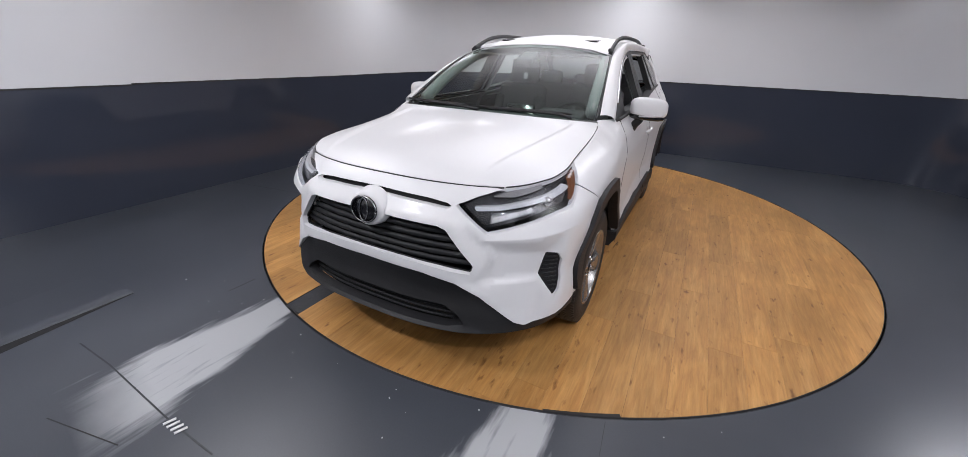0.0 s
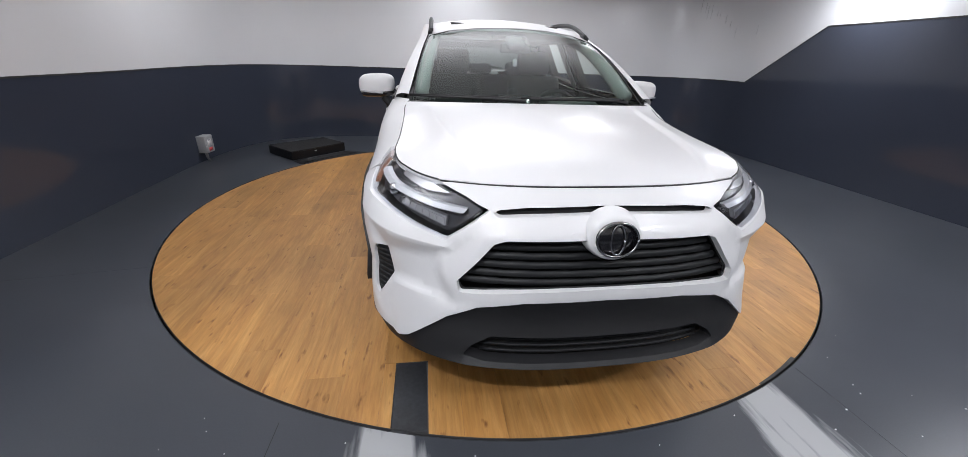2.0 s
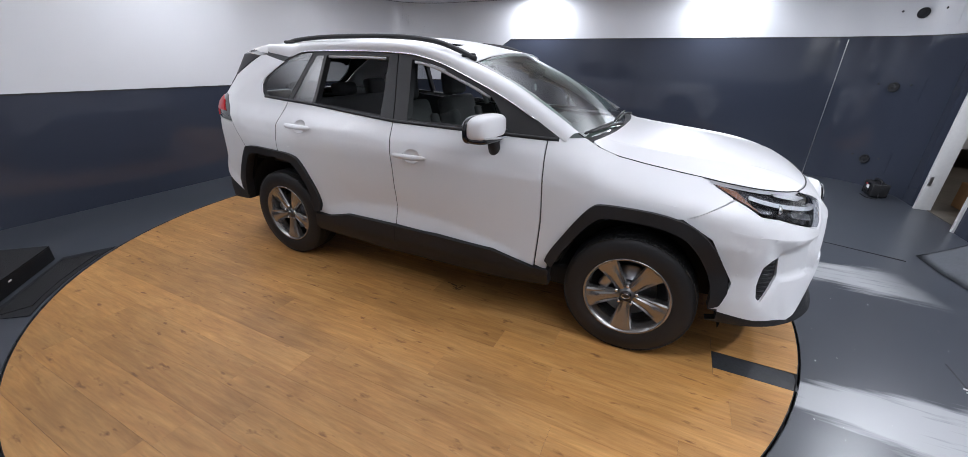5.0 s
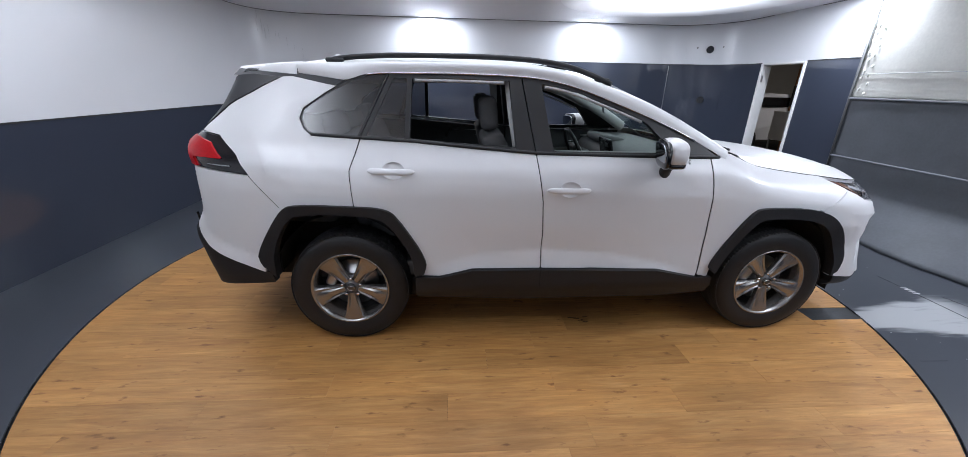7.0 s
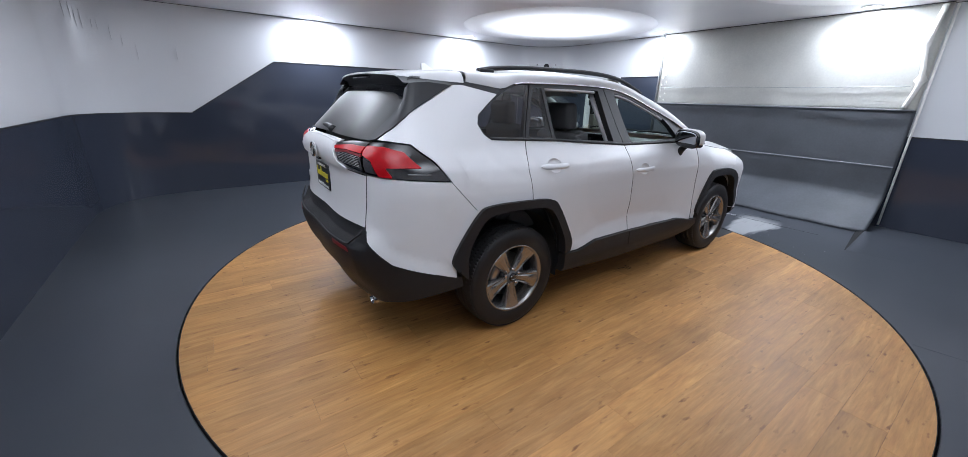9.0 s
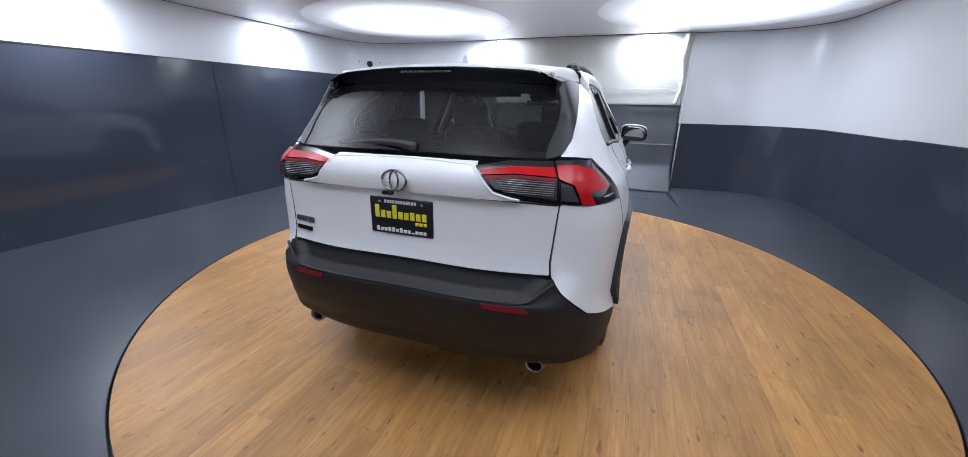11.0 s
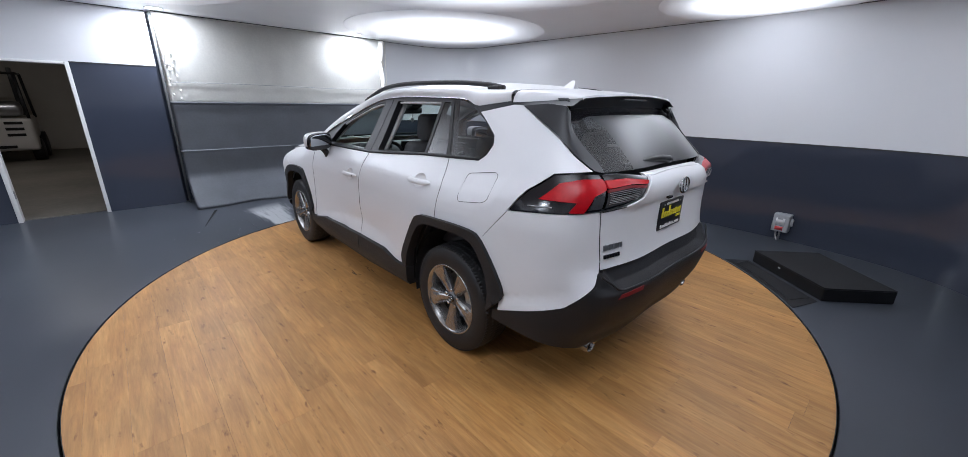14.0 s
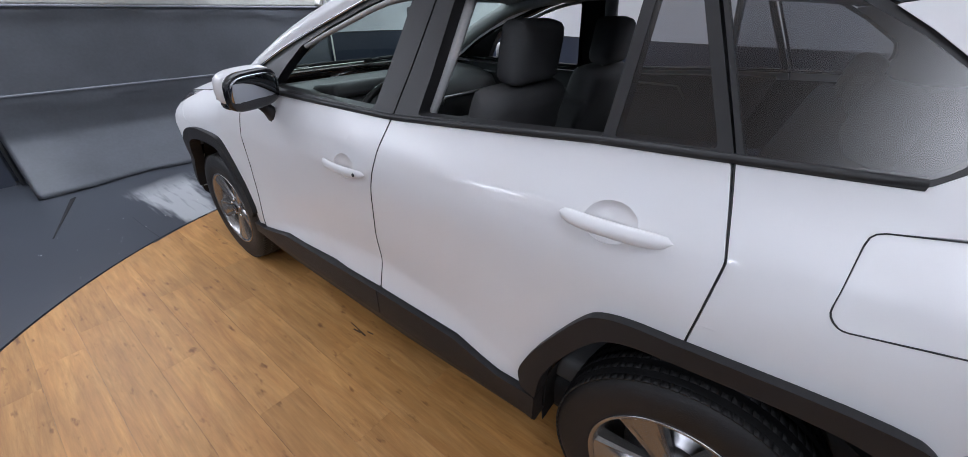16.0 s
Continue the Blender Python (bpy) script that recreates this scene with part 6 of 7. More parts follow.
# --- mirrors, handles, rails, wipers
for sg in SIDES:
    def mirror_shape(p, sg=sg):
        k = (abs(p.x) - 0.82) / 0.24
        p.y += 0.05 * k
        p.z += 0.012 * (1 - k)
        return p

    def glass_shape(p, sg=sg, full=mirror_shape):
        p.y += 0.16 * (p.z - 1.188)
        return full(p)

    mo = part("door_mirror", ellipsoid_mesh((sg * 0.945, -0.515, 1.192), (0.118, 0.066, 0.066), shape=mirror_shape), PAINT, car, "white door mirror on a black foot")
    part("mirror_glass", ellipsoid_mesh((sg * 0.945, -0.440, 1.180), (0.098, 0.010, 0.060), shape=glass_shape), MIRROR, mo, "mirror glass")
    part("mirror_frame", ellipsoid_mesh((sg * 0.945, -0.456, 1.182), (0.115, 0.020, 0.073), shape=mirror_shape), GLOSS, mo)
    part("mirror_band", ellipsoid_mesh((sg * 0.94, -0.513, 1.137), (0.111, 0.063, 0.024), shape=mirror_shape), GLOSS, mo, "black lower mirror shell")
    part("turn_repeater", tube_mesh([(sg * 0.90, -0.582, 1.150), (sg * 0.98, -0.568, 1.153), (sg * 1.045, -0.528, 1.155)], 0.006, 6), CLEARWHITE, mo)
    part("mirror_foot", tube_mesh([(sg * 0.845, -0.50, 1.03), (sg * 0.87, -0.50, 1.085), (sg * 0.90, -0.51, 1.125)], 0.036, 10, 0.7), PLASTIC, mo)
    for y, z, own in ((0.065, 0.972, "front"), (1.055, 1.058, "rear")):
        ring = []
        for f in np.linspace(-1, 1, 21):
            d, full = 0.128 * f, max(1 - abs(f) ** 6, 0.0) ** 0.5
            lift = 0.010 + 0.020 * (1 - abs(f) ** 3) + flank_relief(sy(y), z)
            ring.append([body(sg * sy(y + d), z + 0.0165 * full * math.sin(t), lift + 0.009 * max(full, 0.2) * math.cos(t)) for t in np.linspace(0, 2 * math.pi, 15)[:-1]])
        hm = loft_mesh(ring, True)
        bmesh.ops.recalc_face_normals(hm, faces=hm.faces)
        h = part("door_handle", hm, PAINT, car, "white pull handle")
        cup = []
        for rr, dep in ((1.04, -0.004), (0.97, -0.006), (0.8, -0.015), (0.5, -0.022), (0.001, -0.025)):
            cup.append([body(sg * sy(y + 0.062 * rr * math.cos(t) - 0.01), z + 0.044 * rr * math.sin(t), dep + 0.003 + flank_relief(sy(y), z + 0.044 * rr * math.sin(t))) for t in np.linspace(0, 2 * math.pi, 25)])
        part("handle_cup", loft_mesh(cup), PAINT, h)
        if sg == 1 and own == "front":
            lock = body(sy(y + 0.095), z, 0.031 + flank_relief(sy(y), z))
            part("key_lock", lathe_mesh([(0.0, 0.007), (0.0025, 0.006), (0.003, 0.001)], lock, "x", 12), SEAL, h, "small dark key lock")
    rail = smooth_line([(sg * 0.585, -0.26, 1.552), (sg * 0.575, -0.12, 1.598), (sg * 0.566, 0.1, 1.640), (sg * 0.562, 0.5, 1.662), (sg * 0.556, 1.0, 1.658), (sg * 0.548, 1.3, 1.636), (sg * 0.545, 1.45, 1.610)], 6)
    part("roof_rail", tube_mesh(rail, 0.015, 8, 1.0), PLASTIC, car, "black roof rail")
    for y, z in ((-0.2, 1.572), (1.4, 1.612)):
        part("rail_foot", box_mesh((sg * 0.574, y, z), (0.026, 0.10, 0.024), 0.010), PLASTIC, car)
cowl = [(0.74, -1.035, 1.132), (0.60, -1.06, 1.137), (0.35, -1.095, 1.135), (0, -1.11, 1.134)]
cowl2 = [(0.715, -0.965, 1.143), (0.58, -1.0, 1.14), (0.35, -1.035, 1.138), (0, -1.05, 1.136)]
ca = cowl + [(-x, y, z) for x, y, z in cowl[::-1][1:]]
cb = cowl2 + [(-x, y, z) for x, y, z in cowl2[::-1][1:]]
bm = loft_mesh([ca, [tuple(Vector(a).lerp(Vector(b), 0.5) + Vector((0, 0, 0.004))) for a, b in zip(ca, cb)], cb])
bmesh.ops.recalc_face_normals(bm, faces=bm.faces)
part("cowl", bm, PLASTIC, car, "black cowl below the windscreen")
for a, b, c in (((0.58, -1.06, 1.155), (0.45, -1.03, 1.165), (-0.02, -1.045, 1.165)), ((-0.06, -1.085, 1.155), (-0.25, -1.05, 1.163), (-0.66, -0.99, 1.168))):
    w = part("wiper", tube_mesh(smooth_line([a, b, c], 5), 0.009, 6, taper=lambda f: 1.2 - 0.6 * f), SEAL, car, "black windscreen wiper")
    part("wiper_blade", tube_mesh([tuple(Vector(b) + Vector((0.12 if a[0] > 0 else 0.1, 0.02, 0.006))), tuple(Vector(b) + Vector((0, 0.02, 0.008))), tuple(Vector(c) + Vector((-0.06, 0.01, 0.004)))], 0.007, 6), SEAL, w)
part("rear_wiper", tube_mesh(smooth_line([(-0.04, 2.185, 1.207), (0.1, 2.175, 1.222), (0.38, 2.12, 1.212)], 6), 0.022, 8, 0.8, taper=lambda f: 1.3 - 0.8 * f), SEAL, car, "black rear wiper")
fin = loft_mesh([[(sx * w, y, z) for sx, w, y, z in ((1, 0.03, 1.42, 1.612), (1, 0.012, 1.48, 1.64), (1, 0.004, 1.53, 1.672), (-1, 0.004, 1.53, 1.672), (-1, 0.012, 1.48, 1.64), (-1, 0.03, 1.42, 1.612))],
                 [(sx * w, y, z) for sx, w, y, z in ((1, 0.034, 1.56, 1.605), (1, 0.016, 1.56, 1.64), (1, 0.005, 1.555, 1.67), (-1, 0.005, 1.555, 1.67), (-1, 0.016, 1.56, 1.64), (-1, 0.034, 1.56, 1.605))]])
bmesh.ops.recalc_face_normals(fin, faces=fin.faces)
part("roof_aerial", fin, PAINT, car, "white shark-fin aerial")


# ---- cabin ----
def soft_box(c, size, turn=None, bevel=0.05, segs=3):
    return box_mesh(c, size, bevel, turn, segs)


tilt = lambda deg: Matrix.Rotation(radians(deg), 3, "X")
part("cabin_floor", soft_box((0, 0.35, 0.42), (1.5, 2.5, 0.1), bevel=0.03), TRIM, car, "dark carpet")
part("cargo_floor", soft_box((0, 1.72, 0.72), (1.2, 0.62, 0.06), bevel=0.02), TRIM, car)
dash = []
for f in np.linspace(-1, 1, 21):
    x, k = 0.72 * f, 1 - 0.10 * f * f
    dash.append([(x, -0.99 + 0.03 * f * f, 1.10), (x, -0.80, 1.115), (x, -0.62, 1.10 * 1), (x, -0.50, 1.06), (x, -0.46, 1.0), (x, -0.48, 0.92), (x, -0.52, 0.80), (x, -0.60, 0.62), (x, -0.95, 0.55)])
bm = loft_mesh(dash)
bmesh.ops.recalc_face_normals(bm, faces=bm.faces)
dsh = part("dashboard", bm, TRIM, car, "soft dark grey dashboard")
part("instrument_hood", soft_box((0.37, -0.60, 1.10), (0.36, 0.22, 0.07), tilt(8), 0.03), TRIM, dsh)
part("centre_screen", soft_box((0.0, -0.475, 1.075), (0.235, 0.025, 0.15), tilt(-12), 0.01), GLOSS, dsh, "upright black display")
part("dash_bar", tube_mesh([(-0.70, -0.465, 0.985), (-0.42, -0.452, 0.985), (-0.17, -0.445, 0.99), (-0.14, -0.445, 0.95)], 0.009, 6), STEEL, dsh, "silver trim bar")
part("dash_bar", tube_mesh([(0.70, -0.465, 0.985), (0.62, -0.452, 0.985), (0.58, -0.452, 0.95)], 0.009, 6), STEEL, dsh)
part("console", soft_box((0, -0.08, 0.66), (0.24, 0.85, 0.32), bevel=0.05), TRIM, car)
wheel_turn = tilt(-24)
rim_pts = [tuple(Vector((0.37, -0.33, 1.0)) + wheel_turn @ Vector((0.182 * math.cos(t), 0, 0.182 * math.sin(t)))) for t in np.linspace(0, 2 * math.pi, 41)]
stw = part("steering_wheel", tube_mesh(rim_pts, 0.016, 10, up=(0, 1, 0)), SEAL, car, "black three-spoke steering wheel")
part("wheel_boss", soft_box((0.37, -0.345, 0.99), (0.17, 0.06, 0.13), wheel_turn, 0.03), TRIM, stw)
for dx, dz in ((-0.11, 0.02), (0.11, 0.02), (0, -0.11)):
    part("wheel_spoke", soft_box((0.37 + dx, -0.335 - 0.42 * dz * 0.5, 1.0 + dz), (0.11 if dx else 0.05, 0.025, 0.045 if dx else 0.11), wheel_turn, 0.01), STEEL if dx else TRIM, stw)
part("steering_column", tube_mesh([(0.37, -0.36, 0.985), (0.37, -0.6, 0.90)], 0.05, 10), TRIM, stw)


def seat(x):
    st = part("front_seat", soft_box((x, 0.02, 0.66), (0.50, 0.54, 0.17), tilt(5), 0.06), FABRIC, car, "charcoal fabric front seat")
    part("seat_back", soft_box((x, 0.40, 0.94), (0.48, 0.15, 0.62), tilt(-17), 0.065), FABRIC, st)
    for sd in (-1, 1):
        part("seat_bolster", soft_box((x + sd * 0.205, 0.365, 0.90), (0.09, 0.19, 0.46), tilt(-17), 0.042), FABRIC, st)
    part("headrest", soft_box((x, 0.505, 1.345), (0.285, 0.115, 0.205), tilt(-8), 0.05), FABRIC, st)
    for sd in (-1, 1):
        part("headrest_post", tube_mesh([(x + sd * 0.055, 0.48, 1.18), (x + sd * 0.055, 0.50, 1.27)], 0.007, 6), CHROME, st)


seat(0.37)
seat(-0.37)
bench = part("rear_bench", soft_box((0, 0.98, 0.66), (1.32, 0.52, 0.17), tilt(5), 0.06), FABRIC, car, "charcoal fabric rear bench")
part("bench_back", soft_box((0, 1.33, 0.92), (1.30, 0.15, 0.56), tilt(-20), 0.06), FABRIC, bench)
for x in (-0.42, 0, 0.42):
    part("headrest", soft_box((x, 1.46, 1.245), (0.26, 0.10, 0.16 if x else 0.11), tilt(-12), 0.045), FABRIC, bench)
    for sd in (-1, 1):
        part("headrest_post", tube_mesh([(x + sd * 0.05, 1.42, 1.12), (x + sd * 0.05, 1.44, 1.18)], 0.006, 6), CHROME, bench)
for sg in SIDES:
    dc = panel("front_door_card", [(sy(-0.80), 1.13), (sy(0.24), 1.145), (sy(0.19), 0.5), (sy(-0.76), 0.48)], car, TRIM, -0.095, 0.03, sign=sg, r=0.02, step=0.08, label="dark door lining")
    part("armrest", tube_mesh([body(sg * sy(y), 0.90 + 0.06 * (0.2 - y), -0.12) for y in (-0.6, -0.3, 0.0, 0.18)], 0.035, 8, 0.8), TRIM, dc)
    part("inner_handle", tube_mesh([body(sg * sy(y), 1.02, -0.10) for y in (-0.48, -0.42, -0.36)], 0.009, 6), CHROME, dc)
    part("lining_bar", tube_mesh([body(sg * sy(y), 1.075, -0.10) for y in (-0.75, -0.55, -0.50)], 0.007, 6), STEEL, dc)
    dc2 = panel("rear_door_card", [(sy(0.26), 1.145), (sy(1.2), 1.20), (sy(1.1), 0.9), (sy(0.9), 0.5), (sy(0.21), 0.5)], car, TRIM, -0.095, 0.03, sign=sg, r=0.02, step=0.08, label="dark door lining")
    part("inner_handle", tube_mesh([body(sg * sy(y), 1.06, -0.10) for y in (0.42, 0.48, 0.54)], 0.009, 6), CHROME, dc2)
    part("lining_bar", tube_mesh([body(sg * sy(y), 1.11, -0.10) for y in (0.40, 0.7, 0.76)] + [body(sg * sy(0.80), 1.04, -0.10)], 0.006, 6), STEEL, dc2)
    # pale inner pillar, sill of the cant rail and window seals
    part("pillar_trim", tube_mesh([body(sg * sy(0.345), 1.15, -0.075), body(sg * sy(0.375), 1.35, -0.075), body(sg * sy(0.40), 1.55, -0.075)], 0.032, 8, 0.6), LINER, car, "pale grey inner pillar")
    part("pillar_seal", tube_mesh([body(sg * sy(0.325), 1.17, -0.03), body(sg * sy(0.395), 1.53, -0.03)], 0.010, 6), LINER, car, "pale window channel")
    part("weatherstrip", tube_mesh([body(sg * sy(y), 1.528 - 0.03 * (y - 0.7) ** 2, -0.012) for y in np.linspace(0.44, 0.95, 9)], 0.010, 6), LINER, car, "grey window channel")
    arcp = [(-0.40, 1.335), (-0.24, 1.405), (-0.04, 1.472), (0.10, 1.502), (0.19, 1.512)]
    part("weatherstrip", tube_mesh(smooth_line([body(sg * sy(y), z, -0.012) for y, z in arcp], 4), 0.010, 6), LINER, car, "grey window channel")
    part("inner_rail", tube_mesh(smooth_line([(sg * 0.655, -0.86, 1.17), (sg * 0.60, -0.46, 1.40), (sg * 0.56, -0.20, 1.51), (sg * 0.54, 0.2, 1.555), (sg * 0.535, 0.9, 1.56), (sg * 0.53, 1.5, 1.52)], 5), 0.045, 8), LINER, car, "pale pillar lining")
    part("rear_inner_panel", soft_box((sg * 0.66, 1.72, 0.95), (0.12, 0.62, 0.5), bevel=0.05), TRIM, car)
    part("sun_visor", soft_box((sg * 0.32, -0.20, 1.545), (0.38, 0.16, 0.02), tilt(14), 0.008), LINER, car)
hl = [(x, y, z - 0.045) for x, y, z in rl]
sheet("headliner", [(x * 0.98, y, z) for x, y, z in hl], car, LINER, press=0.14, step=0.08, label="grey headlining")
mir = part("rear_view_mirror", soft_box((0, -0.44, 1.455), (0.22, 0.035, 0.062), tilt(6), 0.015), TRIM, car, "rear-view mirror")
part("sensor_housing", soft_box((0, -0.42, 1.495), (0.13, 0.15, 0.045), tilt(27), 0.02), TRIM, mir)
part("hanging_cord", tube_mesh([(0, -0.43, 1.43), (0.002, -0.43, 1.39)], 0.0025, 5), SEAL, mir)
part("air_freshener", ellipsoid_mesh((0.002, -0.43, 1.362), (0.016, 0.006, 0.026)), CLEARWHITE, mir, "small white hanging drop")
LABELWHITE = material("label_white", (0.72, 0.72, 0.72), 0.5, grain=0.05)
LABELRED = material("label_red", (0.5, 0.05, 0.05), 0.5, grain=0.05)
PLATEBLACK = material("plate_black", (0.012, 0.012, 0.014), 0.35, grain=0.1)
PLATEYELLOW = material("plate_yellow", (0.72, 0.62, 0.03), 0.4, grain=0.04)
part("screen_label", box_mesh((0.42, -1.005, 1.163), (0.07, 0.004, 0.014), 0.001, tilt(-58)), LABELWHITE, car, "small white label at the windscreen's foot")
part("screen_sticker", box_mesh((-0.625, -0.60, 1.352), (0.03, 0.004, 0.075), 0.001, tilt(-58)), LABELWHITE, car, "small white windscreen sticker")

# licence plate with bars in place of its writing
pl = part("licence_plate", box_mesh((0, 2.252, 0.925), (0.312, 0.012, 0.166), 0.006), PLATEBLACK, car, "black dealer plate with yellow and white bars")
def plate_bars(x0, x1, z0, heights, mm):
    """A row of upright bars, one for each letter."""
    n = len(heights)
    for k, h in enumerate(heights):
        a, b = x0 + (x1 - x0) * (k + 0.1) / n, x0 + (x1 - x0) * (k + 0.84) / n
        part("plate_bar", box_mesh((-(a + b) / 2, 2.2595, z0 + h / 2), (b - a, 0.003, h), 0.001), mm, pl)


plate_bars(-0.132, 0.132, 0.915, (0.058, 0.034, 0.032, 0.062, 0.034, 0.032, 0.036, 0.032, 0.034), PLATEYELLOW)
plate_bars(0.07, 0.13, 0.893, (0.014, 0.014, 0.014), PLATEYELLOW)
plate_bars(-0.128, 0.128, 0.853, (0.02, 0.015, 0.015, 0.02, 0.02, 0.015, 0.02, 0.015, 0.015, 0.006, 0.015, 0.015, 0.015), LABELWHITE)
plate_bars(-0.08, 0.08, 0.984, (0.014,) * 12, LABELWHITE)
for sx in (-1, 1):
    part("plate_screw", lathe_mesh([(0, 0.006), (0.003, 0.005), (0.004, 0.001)], (sx * 0.105, 2.258, 0.988), "y", 10), STEEL, pl)
part("gate_release", box_mesh((0.06, 2.262, 1.022), (0.05, 0.02, 0.014), 0.004), GLOSS, car)


def tail_bars(x0, x1, z0, z1, n, mat, name, slant=0.0):
    """A row of small bars standing for a badge's letters on the tailgate."""
    e = None
    for k in range(n):
        a = x0 + (x1 - x0) * (k + 0.08) / n
        b = x0 + (x1 - x0) * (k + 0.86) / n
        loop_b = [(rx(a), z0), (rx(b), z0), (rx(b) + slant, z1), (rx(a) + slant, z1)]
        o = panel(name if e is None else "badge_bar", loop_b, e or car, mat, 0.006, 0.005, r=0.001, step=0.05)
        e = e or o


tail_bars(0.615, 0.485, 0.842, 0.866, 4, STEEL, "model_badge")
tail_bars(0.61, 0.50, 0.802, 0.820, 6, GLOSS, "dealer_badge")
letters = bpy.data.curves.new("grade_badge", "FONT")
letters.body, letters.size, letters.extrude, letters.shear, letters.space_character = "XLE", 0.032, 0.002, 0.25, 1.1
drawn = new("grade_badge", letters)
shape = bpy.data.meshes.new_from_object(drawn)
bpy.data.objects.remove(drawn)
bx, by, bz = body(-rx(0.515), 0.86, 0.004)
bx2, by2, _ = body(-rx(0.60), 0.86, 0.004)
badge = new("grade_badge", shape)
shape.materials.append(HUBGREY)
badge.parent = car
badge.matrix_local = Matrix.Translation((bx, by, bz)) @ Matrix.Rotation(math.atan2(by2 - by, bx2 - bx), 4, "Z") @ Matrix.Rotation(radians(90), 4, "X")
badge["label"] = "small bright grade letters"


# ---- the body brought to its true length, width and height ----
def trued(p):
    """Moves a point of the body a few centimetres: wider at the sills, higher towards the tail, fuller at the bumpers."""
    x, y, z = abs(p.x), p.y / 2, (p.z - 0.8) / 0.8
    dx = x * (0.0417 + 0.0219 * y - 0.0343 * z - 0.0179 * y * y + 0.0090 * z * z)
    dy = -0.0081 + 0.0197 * y - 0.0110 * z - 0.0322 * y * z + 0.0134 * y * y - 0.0072 * y ** 3 + 0.0525 * y * y * z - 0.0146 * y * z * z - 0.0207 * y ** 3 * z
    dz = 0.0168 + 0.0128 * y - 0.0093 * z + 0.0131 * y * z + 0.0105 * y * y + 0.0258 * z * z + 0.0058 * y ** 3 + 0.0562 * y * y * z - 0.0593 * y * z * z
    tail = min(max((p.y - 1.9) / 0.25, 0), 1)
    dy += tail * (0.033 * (1 - math.exp(-(x / 0.3) ** 2)) + 0.036 * math.exp(-((p.z - 0.62) / 0.13) ** 2) * min(max((0.78 - x) / 0.12, 0), 1))
    corner = math.exp(-((p.y + 1.75) / 0.38) ** 2) * min(max((x - 0.45) / 0.3, 0), 1) * min(max((p.z - 0.6) / 0.15, 0), 1)
    dx += 0.028 * corner
    brow = math.exp(-((p.y + 0.3) / 0.38) ** 2) * min(max((p.z - 1.25) / 0.3, 0), 1)
    dy += 0.036 * brow
    dz = dz * min(max(p.z / 0.3, 0), 1) - 0.030 * brow
    return Vector((p.x + math.copysign(dx, p.x), p.y + dy, p.z + dz))


for ob in car.children_recursive:
    kin = ob
    while kin.parent is not None and kin.name.split(".")[0] != "wheel":
        kin = kin.parent
    if ob.type == "MESH" and kin is car:
        own = ob.matrix_local if ob.name.startswith("grade_badge") else Matrix.Identity(4)
        back_own = own.inverted()
        if "licence_plate" in (ob.name, ob.parent.name):
            shift = trued(Vector((0.1, 2.25, 0.92))) - Vector((0.1, 2.25, 0.92))
            ob.data.transform(Matrix.Translation(shift))
            continue
        for v in ob.data.vertices:
            v.co = back_own @ trued(own @ v.co)

# ---- things in the room ----
CARPET = material("black_carpet", (0.009, 0.009, 0.01), 0.9, bump=0.4, bump_scale=160, grain=0.3, grain_scale=60, blotch=0.2)
BLACKBOARD = material("black_painted_board", (0.006, 0.006, 0.007), 0.45, blotch=0.3, blotch_scale=5, bump=0.1)
WHITEPAINT = material("white_door_paint", (0.70, 0.70, 0.69), 0.45, blotch=0.06, grain=0.03)
SPEAKER = material("speaker_mesh", (0.012, 0.013, 0.016), 0.6, bump=0.5, bump_scale=400)
CONCRETE = material("worn_concrete", (0.13, 0.115, 0.095), 0.55, blotch=0.25, blotch_scale=1.1, grain=0.12, grain_scale=12, bump=0.1, bump_scale=20)
OLDWALL = material("off_white_block_wall", (0.50, 0.47, 0.42), 0.8, blotch=0.12, blotch_scale=1.0, grain=0.05, bump=0.15, bump_scale=12)
POST = material("orange_brown_post", (0.34, 0.15, 0.06), 0.6, blotch=0.15, grain=0.1)


def prism(pts, z0, z1):
    """A solid over a plan polygon."""
    bm = bmesh.new()
    a = [bm.verts.new((x, y, z0)) for x, y in pts]
    b = [bm.verts.new((x, y, z1)) for x, y in pts]
    bm.faces.new(a[::-1])
    bm.faces.new(b)
    for k in range(len(pts)):
        j = (k + 1) % len(pts)
        bm.faces.new((a[k], a[j], b[j], b[k]))
    bmesh.ops.recalc_face_normals(bm, faces=bm.faces)
    return bm


# low step by the turntable
RA, RB, RC, RD = (-2.50, 2.27), (-2.96, 2.74), (-2.32, 3.36), (-1.91, 2.93)
stp = thing("step_box", "low black box step with a carpeted top beside the turntable", "step", at=(-2.45, 2.8, 0))
bm = prism([RA, RB, RC, RD], 0.0, 0.118)
bmesh.ops.bevel(bm, geom=list(bm.edges), offset=0.006, segments=2, affect="EDGES")
part("step_body", bm, BLACKBOARD, stp, smooth=False)
part("step_top", prism([(x * 0.995 - 0.012, y * 0.995 + 0.012) for x, y in (RA, RB, RC, RD)], 0.117, 0.124), CARPET, stp, "worn black carpet top", smooth=False)
u = Vector((RD[0] - RA[0], RD[1] - RA[1], 0))
part("step_label", box_mesh((RA[0] + u.x * 0.42 + 0.004, RA[1] + u.y * 0.42 - 0.004, 0.085), (0.03, 0.002, 0.012), 0, Matrix.Rotation(math.atan2(u.y, u.x), 3, "Z")), LABELWHITE, stp, "small white mark")
